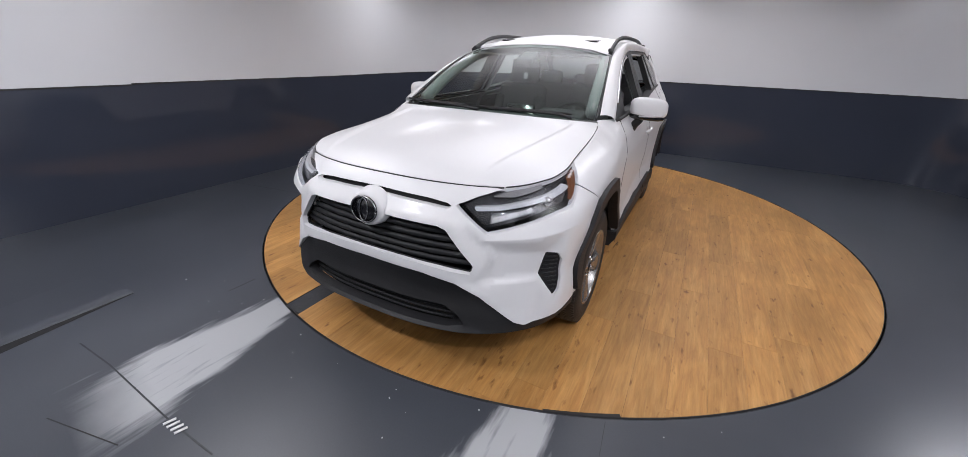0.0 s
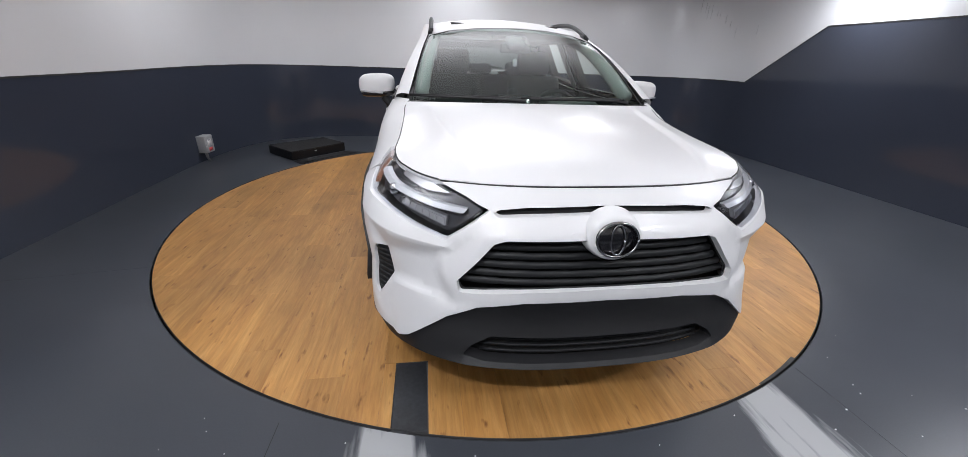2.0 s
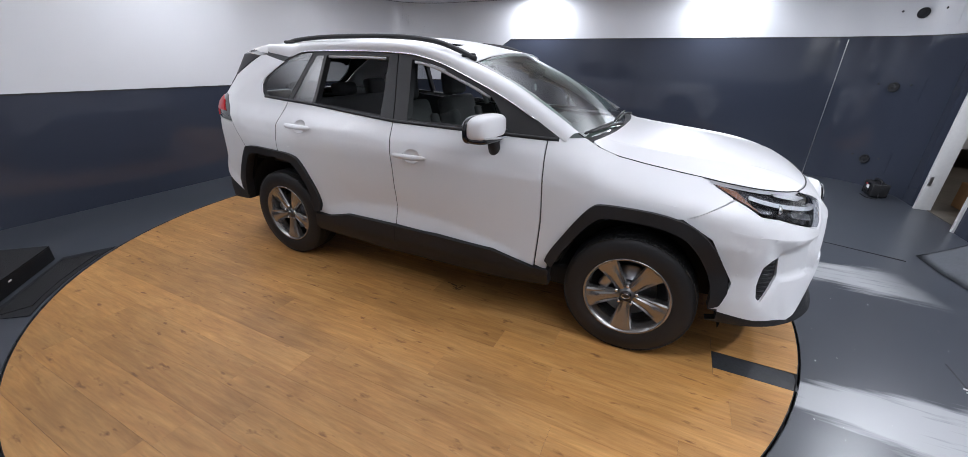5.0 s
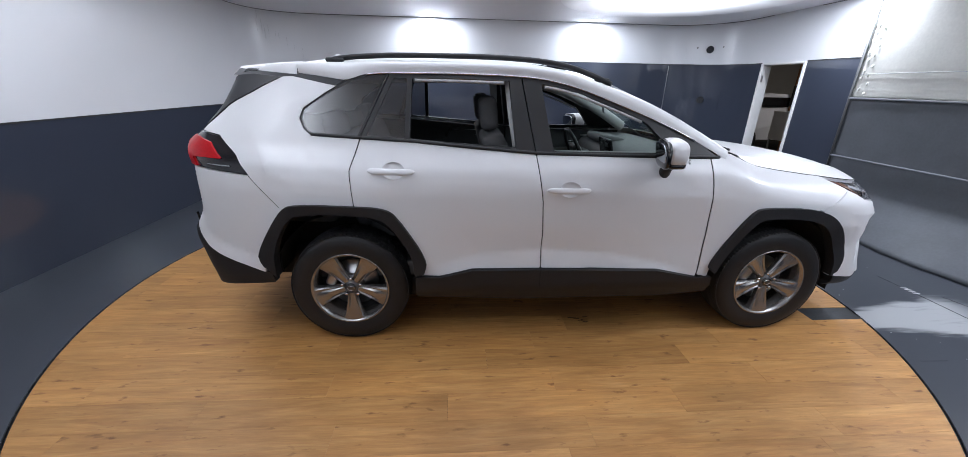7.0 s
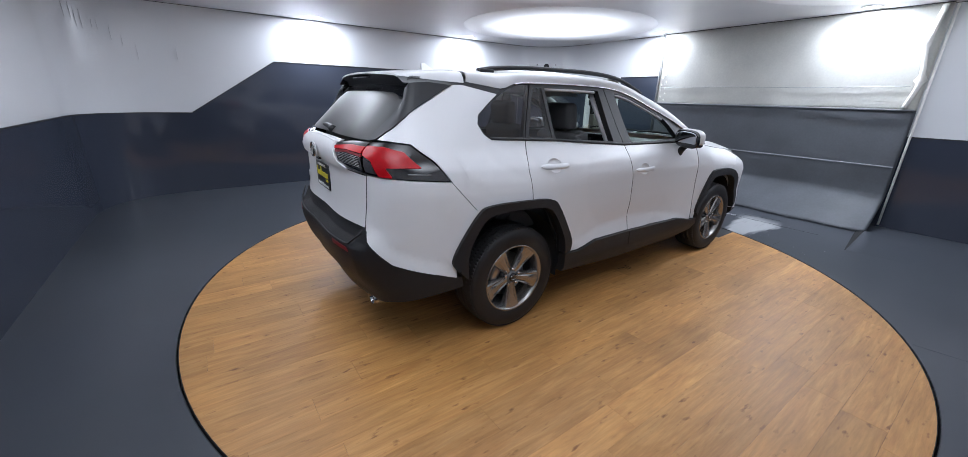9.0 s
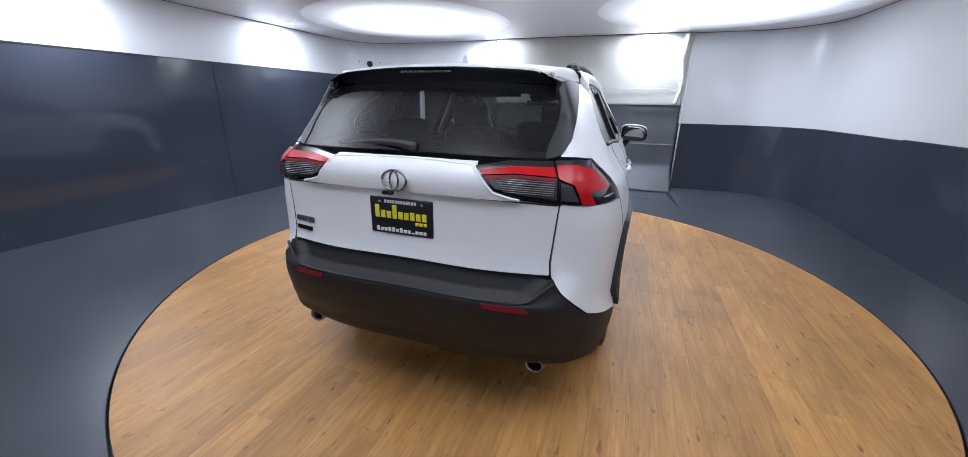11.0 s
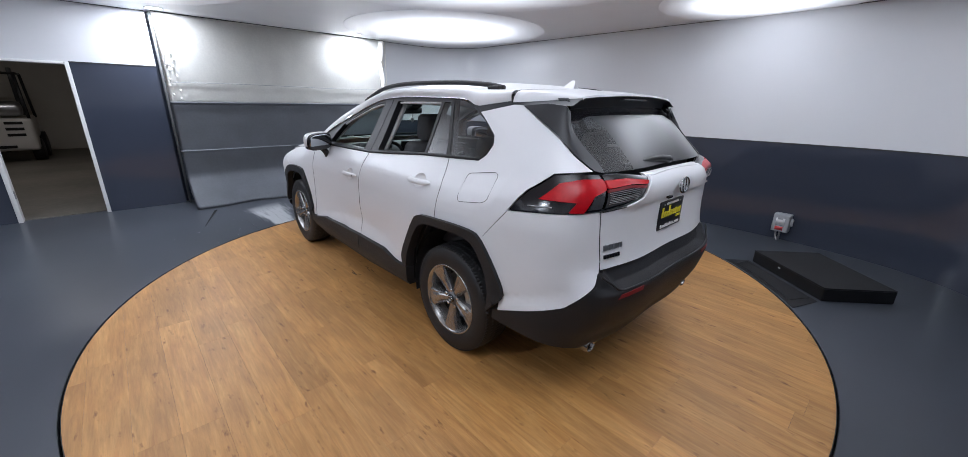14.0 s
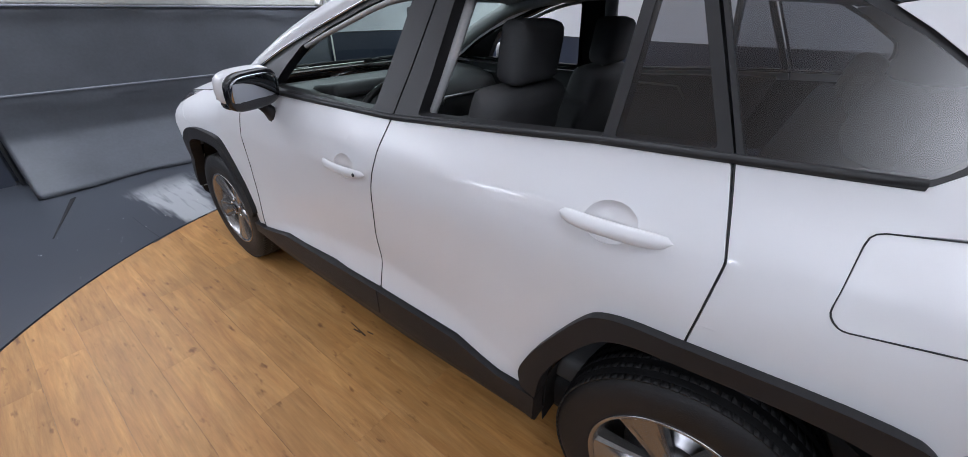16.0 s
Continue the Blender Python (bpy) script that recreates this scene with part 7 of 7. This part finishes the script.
cov = thing("floor_cover", "black framed drive cover plate flush beside the turntable", "floor cover", at=(-2.15, 2.3, 0))
edge_pts = []
for k in range(9):
    a = radians(145.0 - 21.5 * k / 8)
    edge_pts.append((TC[0] + (TR + 0.03) * math.cos(a), TC[1] + (TR + 0.03) * math.sin(a)))
part("cover_frame", prism(edge_pts + [(-1.87, 2.91), (-2.48, 2.24)], 0.0005, 0.005), BLACKBOARD, cov, smooth=False)
inner_pts = [(x - 0.035 * 0.74, y + 0.035 * 0.67) for x, y in edge_pts[1:-1]]
part("cover_plate", prism(inner_pts + [(-1.90, 2.85), (-2.44, 2.235)], 0.005, 0.009), CARPET, cov, smooth=False)


# switch box on the wall
def frame_on_wall(c, n):
    """Axes on a wall at c with normal n (pointing into the room)."""
    n = Vector(n).normalized()
    r = Vector((0, 0, 1)).cross(n)
    return Matrix(((r.x, n.x, 0), (r.y, n.y, 0), (0, 0, 1)))


k = min(range(len(north_line)), key=lambda q: abs(north_line[q][1] - 2.24))
wp = Vector((*north_line[k], 0))
run = Vector((*north_line[k + 1], 0)) - Vector((*north_line[k - 1], 0))
wn = Vector((run.y, -run.x, 0)).normalized()
fr = frame_on_wall(wp, wn)
at = lambda a, o, z: tuple(wp + fr @ Vector((a, o, 0)) + Vector((0, 0, z)))
sw = thing("switch_box", "grey metal switch box with white and red label", "switch box", at=at(0, 0, 0.1))
part("box_body", box_mesh(at(0, 0.055, 0.23), (0.17, 0.11, 0.22), 0.008, fr), GREYBOX, sw)
part("box_lid", box_mesh(at(0, 0.113, 0.23), (0.155, 0.008, 0.205), 0.003, fr), GREYBOX, sw)
part("white_label", box_mesh(at(-0.005, 0.118, 0.25), (0.09, 0.003, 0.085), 0, fr), LABELWHITE, sw, "white label with plain bars")
part("label_bar", box_mesh(at(-0.01, 0.1205, 0.285), (0.05, 0.002, 0.016), 0, fr), GREYBOX, sw)
part("red_label", box_mesh(at(-0.005, 0.118, 0.165), (0.08, 0.003, 0.045), 0, fr), LABELRED, sw)
part("lever", box_mesh(at(0.10, 0.07, 0.25), (0.03, 0.02, 0.09), 0.005, fr), GREYBOX, sw)
part("conduit", tube_mesh(smooth_line([at(-0.04, 0.05, 0.13), at(-0.03, 0.06, 0.05), at(0.0, 0.08, 0.004)], 5), 0.011, 6), STEEL, sw)
part("conduit", tube_mesh([at(0.0, 0.05, 0.13), at(0.005, 0.05, 0.0)], 0.011, 6), STEEL, sw)


# round speakers in square plates on the curved corner
def speaker(z, mat, size, wide=0.44):
    a = radians(-46)
    p = Vector((EAST - SE_R + SE_R * math.cos(a), SOUTH + SE_R + SE_R * math.sin(a), z))
    n = Vector((-math.cos(a), -math.sin(a), 0))
    f = frame_on_wall(p, n)
    g = lambda u, o, w: tuple(p + f @ Vector((u, o, w)))
    ob = thing("wall_speaker", "round black speaker in a square cover plate on the wall", "speaker", "wall speakers", at=tuple(p))
    spot = lambda t, w, r: (EAST - SE_R + r * math.cos(a + t / SE_R), SOUTH + SE_R + r * math.sin(a + t / SE_R), z + w)
    ts = np.linspace(-wide / 2, wide / 2, 13)
    bm = loft_mesh([[spot(t, w, SE_R - 0.005) for t in ts] for w in (size / 2, -size / 2)])
    for fc in bm.faces:
        fc.smooth = True
    for w in (-size / 2, size / 2):
        for t0, t1 in zip(ts, ts[1:]):
            bm.faces.new([bm.verts.new(q) for q in (spot(t0, w, SE_R - 0.005), spot(t1, w, SE_R - 0.005), spot(t1, w, SE_R - 0.0005), spot(t0, w, SE_R - 0.0005))])
    for t in (ts[0], ts[-1]):
        bm.faces.new([bm.verts.new(q) for q in (spot(t, -size / 2, SE_R - 0.005), spot(t, size / 2, SE_R - 0.005), spot(t, size / 2, SE_R - 0.0005), spot(t, -size / 2, SE_R - 0.0005))])
    part("cover_plate", bm, mat, ob, smooth=False)
    turn = Matrix((f.col[0], f.col[1], f.col[2])).transposed()
    bm = bmesh.new()
    add_lathe(bm, [(0.0, 0.062), (0.016, 0.060), (0.018, 0.052), (0.010, 0.048), (0.016, 0.03), (0.018, 0.001)], (0, 0, 0), "y", 28)
    bmesh.ops.recalc_face_normals(bm, faces=bm.faces)
    bmesh.ops.transform(bm, matrix=Matrix.Translation(p + n * 0.012) @ turn.to_4x4(), verts=bm.verts)
    part("speaker_cone", bm, SPEAKER, ob, "black speaker mesh")
    for u in (-1, 1):
        b2 = a + u * wide * 0.27 / SE_R
        sm = bmesh.new()
        add_lathe(sm, [(0.0, 0.013), (0.004, 0.012), (0.005, 0.001)], (0, 0, 0), "y", 12)
        fq = frame_on_wall(p, (-math.cos(b2), -math.sin(b2), 0)).to_4x4()
        bmesh.ops.transform(sm, matrix=Matrix.Translation(Vector(spot(u * wide * 0.27, 0.035, SE_R - 0.006))) @ fq, verts=sm.verts)
        part("plate_screw", sm, SPEAKER, ob)


speaker(2.20, WHITEWALL, 0.30, 0.80)
speaker(1.33, DARKWALL, 0.32, 0.66)
speaker(0.37, DARKWALL, 0.32, 0.60)
for y, z0, z1 in ((-3.34, 0.0, 1.92), (-0.6, 0.0, 1.93)):
    tagged(part("trim_seam", box_mesh((EAST - (0.004 if y > -3 else 0.013), y, (z0 + z1) / 2), (0.006, 0.012, z1 - z0), 0.001), STEEL if y < -2 else DARKWALL, smooth=False), "thin metal joint strip between wall sheets", "trim", kind="structure")

# battery charger on the floor
CX, CY = 3.80, -3.93
bc = thing("battery_charger", "small black battery charger with white label by the wall", "charger", at=(CX, CY, 0))
part("charger_body", box_mesh((CX, CY, 0.100), (0.27, 0.17, 0.16), 0.02), PLASTIC, bc)
for sx in (-1, 1):
    part("end_cap", box_mesh((CX + sx * 0.125, CY, 0.100), (0.04, 0.176, 0.168), 0.015), PLASTIC, bc)
part("control_panel", box_mesh((CX, CY + 0.086, 0.115), (0.13, 0.010, 0.11), 0.004), GLOSS, bc, "dark control panel")
part("red_stripe", box_mesh((CX + 0.035, CY + 0.0925, 0.150), (0.05, 0.003, 0.018), 0.001), LABELRED, bc, "small red stripe")
part("front_label", box_mesh((CX - 0.01, CY + 0.092, 0.125), (0.075, 0.004, 0.045), 0.001), LABELWHITE, bc)
for k in range(3):
    part("control_knob", lathe_mesh([(0, 0.011), (0.012, 0.010), (0.013, 0.001)], (CX - 0.04 + 0.04 * k, CY + 0.090, 0.078), "y", 12), PLASTIC, bc)
part("carry_handle", tube_mesh(smooth_line([(CX - 0.11, CY, 0.178), (CX - 0.09, CY, 0.215), (CX + 0.09, CY, 0.215), (CX + 0.11, CY, 0.178)], 4), 0.012, 8), PLASTIC, bc)
part("power_cable", tube_mesh(smooth_line([(CX - 0.13, CY, 0.06), (CX - 0.20, CY + 0.03, 0.01), (CX - 0.16, CY + 0.12, 0.008), (CX + 0.02, CY + 0.13, 0.008)], 5), 0.006, 6), SEAL, bc)
for sx in (-1, 1):
    part("rubber_foot", box_mesh((CX + sx * 0.09, CY, 0.010), (0.03, 0.12, 0.02), 0.004), SEAL, bc)

# doorway
d1 = tagged(new("door_1"), "open doorway with worn white painted jambs", "doorway", kind="structure")
d1.location = (sum(DOOR) / 2, SOUTH, 0)
for x, sx in ((DOOR[0], 1), (DOOR[1], -1)):
    part("jamb", box_mesh((x + sx * 0.018, SOUTH - 0.055, 0.965), (0.04, 0.15, 1.93), 0.004), WHITEPAINT, d1)
part("head_jamb", box_mesh((sum(DOOR) / 2, SOUTH - 0.055, 1.915), (DOOR[1] - DOOR[0] - 0.08, 0.14, 0.03), 0.004), WHITEPAINT, d1)
for z in (0.35, 1.7):
    part("hinge", box_mesh((DOOR[1] - 0.042, SOUTH - 0.01, z), (0.012, 0.03, 0.1), 0.003), STEEL, d1)

# ---- workshop behind the doorway ----
AX0, AX1, AY0, AY1, AZ = 0.6, 9.6, -13.4, SOUTH - 0.13, 3.6
for nm, c, sz in (("wall_workshop_south", ((AX0 + AX1) / 2, AY0, AZ / 2), (AX1 - AX0, 0.1, AZ)), ("wall_workshop_west", (AX0, (AY0 + AY1) / 2, AZ / 2), (0.1, AY1 - AY0, AZ)),
                  ("wall_workshop_east", (AX1, (AY0 + AY1) / 2, AZ / 2), (0.1, AY1 - AY0, AZ)), ("wall_workshop_north_east", (6.3, AY1 + 0.03, AZ / 2), (4.6, 0.06, AZ))):
    tagged(part(nm, box_mesh(c, sz), OLDWALL, smooth=False), "off-white workshop wall", "wall", kind="structure")
tagged(part("workshop_ceiling", box_mesh(((AX0 + AX1) / 2, (AY0 + AY1) / 2, AZ + 0.05), (AX1 - AX0, AY1 - AY0, 0.1)), OLDWALL, smooth=False), "off-white workshop ceiling", "ceiling", kind="structure")
tagged(part("workshop_floor", box_mesh(((AX0 + AX1) / 2, (AY0 + SOUTH - 0.1) / 2, 0.002), (AX1 - AX0, -(AY0 - SOUTH + 0.1), 0.006)), CONCRETE, smooth=False), "worn brown concrete floor", "floor", kind="structure")
for x, y in ((4.74, -8.85), (6.35, -7.6)):
    tagged(part("workshop_post", box_mesh((x, y, AZ / 2), (0.24, 0.24, AZ), 0.01), POST, smooth=False), "orange-brown painted steel post", "post", kind="structure")
# unseen area light and glowing box, added to brighten the workshop
wl2 = bpy.data.lights.new("workshop_light", "AREA")
wl2.shape, wl2.size, wl2.size_y, wl2.energy, wl2.color = "RECTANGLE", 2.4, 0.3, 18, (1.0, 0.94, 0.85)
wlo = new("workshop_light", wl2)
wlo.location = (4.2, -7.6, AZ - 0.1)
wt = thing("tube_lamp", "unseen long glowing box added to light the workshop", "ceiling lamp", at=(4.2, -7.6, AZ))
part("tube", box_mesh((4.2, -7.6, AZ - 0.03), (2.4, 0.3, 0.05), 0.01), glow_material("workshop_fill_glow", (1.0, 0.95, 0.87), 2.6), wt)

fl = thing("forklift", "white forklift truck seen from behind, gas bottle on its back", "forklift", at=(4.15, -10.9, 0))
FX, FY = 4.15, -10.85
FWHITE = material("forklift_white", (0.52, 0.50, 0.47), 0.45, blotch=0.12)
part("counterweight", box_mesh((FX, FY, 0.62), (0.98, 0.5, 0.72), 0.08), FWHITE, fl)
for k in range(3):
    for sx in (-1, 1):
        part("vent_slot", box_mesh((FX + sx * 0.2, FY + 0.252, 0.62 + 0.13 * k), (0.28, 0.012, 0.06), 0.01), DARK, fl)
part("vent_slot", box_mesh((FX, FY + 0.252, 0.36), (0.3, 0.012, 0.06), 0.01), DARK, fl)
part("hood", box_mesh((FX, FY - 0.6, 0.75), (0.9, 0.9, 0.5), 0.06), FWHITE, fl)
part("gas_bottle", lathe_mesh([(-0.38, 0.05), (-0.36, 0.14), (-0.3, 0.17), (0.3, 0.17), (0.36, 0.14), (0.38, 0.05)], (FX, FY - 0.02, 1.18), "x", 24), STEEL, fl, "dull steel gas bottle")
for sx in (-1, 1):
    part("guard_post", tube_mesh([(FX + sx * 0.44, FY + 0.05, 0.95), (FX + sx * 0.40, FY - 0.1, 1.95)], 0.03, 8), SEAL, fl)
    part("guard_post", tube_mesh([(FX + sx * 0.44, FY - 1.1, 0.95), (FX + sx * 0.40, FY - 0.95, 1.95)], 0.03, 8), SEAL, fl)
    part("mast_rail", box_mesh((FX + sx * 0.22, FY - 1.35, 1.1), (0.08, 0.12, 2.0), 0.01), SEAL, fl)
    part("tyre", lathe_mesh([(-0.1, 0.2), (-0.09, 0.25), (0.09, 0.25), (0.1, 0.2)], (FX + sx * 0.42, FY - 0.2, 0.25), "x", 28), RUBBER, fl)
    part("tyre", lathe_mesh([(-0.1, 0.24), (-0.09, 0.3), (0.09, 0.3), (0.1, 0.24)], (FX + sx * 0.42, FY - 1.1, 0.3), "x", 28), RUBBER, fl)
for k in range(5):
    part("guard_bar", tube_mesh([(FX - 0.4, FY - 0.1 - 0.21 * k, 1.95), (FX + 0.4, FY - 0.1 - 0.21 * k, 1.95)], 0.02, 6), SEAL, fl)
for sx in (-1, 1):
    part("guard_bar", tube_mesh([(FX + sx * 0.4, FY - 0.08, 1.95), (FX + sx * 0.4, FY - 0.97, 1.95)], 0.025, 6), SEAL, fl)

# cabinet with a monitor, seen past the jamb
cab = thing("cabinet", "white metal cabinet against the workshop wall", "cabinet", at=(5.15, -6.6, 0))
part("cabinet_body", box_mesh((5.15, -6.6, 0.8), (0.6, 0.6, 0.6), 0.01), WHITEPAINT, cab)
for sx in (-1, 1):
    for sz in (-1, 1):
        part("cabinet_leg", box_mesh((5.15 + sx * 0.27, -6.6 + sz * 0.27, 0.255), (0.03, 0.03, 0.5), 0.004), STEEL, cab)
mon = thing("monitor", "black flat monitor standing on the white cabinet", "monitor", at=(5.15, -6.6, 1.1))
part("screen", box_mesh((5.05, -6.55, 1.42), (0.05, 0.56, 0.42), 0.01), GLOSS, mon)
part("stand", box_mesh((5.1, -6.55, 1.16), (0.12, 0.2, 0.12), 0.01), PLASTIC, mon)

# tail of another white car in the workshop
oc = thing("white_car", "white car parked in the workshop, partly seen", "car", at=(7.3, -7.6, 0))
side = [(-2.0, 0.35), (-2.05, 0.75), (-1.9, 1.0), (-1.1, 1.08), (-0.5, 1.42), (0.7, 1.45), (1.5, 1.12), (2.1, 1.02), (2.2, 0.7), (2.15, 0.35)]
bm = bmesh.new()
rws = []
for x, k in ((-0.88, 0.97), (-0.8, 1.0), (0.8, 1.0), (0.88, 0.97)):
    rws.append([bm.verts.new((7.3 + x * (1 if z < 1.1 else 0.8), -7.7 + yy * k, z)) for yy, z in side])
for a, b in zip(rws, rws[1:]):
    for k in range(len(side) - 1):
        bm.faces.new((a[k], a[k + 1], b[k + 1], b[k]))
bm.faces.new(rws[0])
bm.faces.new(rws[-1])
bmesh.ops.recalc_face_normals(bm, faces=bm.faces)
part("body", bm, PAINT, oc, smooth=False)
part("window", box_mesh((6.545, -7.6, 1.24), (0.06, 1.5, 0.24), 0.02), GLOSS, oc)
for yy in (-6.45, -9.1):
    w = part("wheel", lathe_mesh([(-0.1, 0.24), (-0.09, 0.33), (0.09, 0.33), (0.1, 0.24)], (6.48, yy, 0.33), "x", 32), RUBBER, oc)
    part("rim", lathe_mesh([(0.0, 0.23), (-0.03, 0.22), (-0.01, 0.05), (-0.02, 0.001)], (6.40, yy, 0.33), "x", 32), ALLOY, w)
    for k in range(10):
        a = 2 * math.pi * k / 10
        part("rim_spoke", box_mesh((6.365, yy + 0.13 * math.cos(a), 0.33 + 0.13 * math.sin(a)), (0.012, 0.17, 0.02), 0.004, Matrix.Rotation(a, 3, "X")), CHROME, w)
bx = part("cardboard_box", box_mesh((3.60, -4.80, 0.16), (0.27, 0.3, 0.3), 0.004), material("cardboard", (0.36, 0.2, 0.09), 0.8, blotch=0.1), smooth=False)
tagged(bx, "brown cardboard box just inside the doorway", "box")

# ---- floor joints, raised sheet edge and track before the turntable ----
def floor_strip(name, pts, w, h, mat, label, category):
    bm = bmesh.new()
    for (x0, y0), (x1, y1) in zip(pts, pts[1:]):
        t = Vector((x1 - x0, y1 - y0, 0))
        add_box(bm, ((x0 + x1) / 2, (y0 + y1) / 2, h / 2 - 0.0005), (t.length, w, h), 0, Matrix.Rotation(math.atan2(t.y, t.x), 3, "Z"))
    return tagged(part(name, bm, mat, smooth=False), label, category, kind="structure")


floor_strip("trim_floor_joint", [(-1.27, -2.15), (-1.275, -2.33)], 0.003, 0.0016, SEAL, "short dark joint between floor sheets", "floor joint")
floor_strip("trim_floor_joint_lane", [(1.205, -2.10), (1.218, -2.26), (1.232, -2.62)], 0.002, 0.0012, SEAL, "thin dark joint between floor sheets", "floor joint")
floor_strip("trim_floor_joint_east", [(-2.57, -0.75), (-3.58, -0.90)], 0.002, 0.0012, HATCHMAT, "thin dark joint between floor sheets", "floor joint")
floor_strip("trim_floor_joint_south", [(-0.96, -3.315), (-0.54, -3.225)], 0.005, 0.0016, SEAL, "thin dark joint between floor sheets", "floor joint")
floor_strip("trim_track", [(-1.45, -3.04), (-1.117, -3.035), (-0.494, -3.06), (-0.167, -3.06)], 0.007, 0.002, HATCHMAT, "dark metal track strip let into the floor", "floor track")
for k in range(4):
    b = bmesh.new()
    add_tube(b, [(-0.49 + 0.03 * k, -3.085, 0.003), (-0.475 + 0.03 * k, -3.04, 0.003)], 0.008, 6, 0.35)
    tagged(part("trim_weld", b, LABELWHITE), "pale weld bead on the floor track", "weld", kind="structure")
rows, edge = [], []
for k in range(13):
    f = k / 12
    x, y, gap = -1.785 + 0.055 * f, -2.66 - 1.0 * f, 0.022 * f
    # this sloping face is coloured near-black as the shade below the raised edge
    edge.append([(x + 0.012 + 0.07 * f, y, 0.0012), (x + 0.004, y, 0.001 + gap)])
    rows.append([(x, y, 0.001 + gap), (x - 0.004, y, 0.0035 + gap), (x - 0.12, y, 0.003 + gap * 0.6), (x - 0.5, y - 0.05, 0.001)])
for name, net, mat, label in (("trim_lifted_sheet", rows, FLOOR, "floor sheet edge lifted beside a dark gap"), ("trim_lifted_gap", edge, DARK, "dark sloped face drawn for the shade under the lifted floor sheet")):
    ls = loft_mesh(net)
    bmesh.ops.recalc_face_normals(ls, faces=ls.faces)
    tagged(part(name, ls, mat), label, "floor sheet", kind="structure")

rows = []
for k in range(9):
    f = k / 8
    x, y, wide = 1.69 - 0.26 * f, -2.65 - 0.79 * f, 0.006 + 0.030 * f
    rows.append([(x - 0.004, y, 0.001), (x, y, 0.0025 + 0.006 * f), (x + wide, y + wide * 0.3, 0.0012)])
ls = loft_mesh(rows)
bmesh.ops.recalc_face_normals(ls, faces=ls.faces)
tagged(part("trim_split_seam", ls, DARK), "dark split seam in the floor sheet", "floor joint", kind="structure")

# small pale crumbs on the floor, a chipped stretch of the rim
rng = random.Random(21)
crumbs = bmesh.new()
for k in range(40):
    a, far = rng.uniform(4.15, 5.4), TR + 0.03 + abs(rng.gauss(0, 0.35))
    x, y, r = TC[0] + far * math.cos(a), TC[1] + far * math.sin(a), rng.uniform(0.001, 0.0032)
    if SOUTH + 0.6 < y and x < EAST - 0.2 and x > WEST + 0.2:
        add_box(crumbs, (x, y, r * 0.4), (r * 2, r * rng.uniform(1, 2.4), r * 0.8), 0, Matrix.Rotation(rng.uniform(0, 3), 3, "Z"))
tagged(part("floor_debris", crumbs, LABELWHITE, smooth=False), "scattered small pale crumbs on the floor", "debris", kind="stuff")
chip = []
for k in range(13):
    a = -1.225 + (-1.095 + 1.225) * k / 12
    wide = 0.020 * (0.5 + 0.5 * k / 12)
    chip.append([(TC[0] + q * math.cos(a), TC[1] + q * math.sin(a), 0.0015) for q in (TR - wide, TR)])
part("rim_gap", loft_mesh(chip), SEAL, turntable, "dark chipped stretch of the rim")


# ---- turntable planks ----
tagged(part("hatch", box_mesh(((HATCH[0] + HATCH[1]) / 2, -2.055, -0.008), (HATCH[1] - HATCH[0] - 0.006, 0.396, 0.012), 0.002), HATCHMAT, turntable, "dark grey floor hatch"))
for poly in plank_pieces():
    bm = bmesh.new()
    top = [bm.verts.new((x, y, 0.0)) for x, y in poly]
    low = [bm.verts.new((x, y, -0.01)) for x, y in poly]
    bm.faces.new(top)
    for k in range(len(poly)):
        j = (k + 1) % len(poly)
        bm.faces.new((low[k], low[j], top[j], top[k]))
    part("plank", bm, WOOD, turntable, smooth=False)
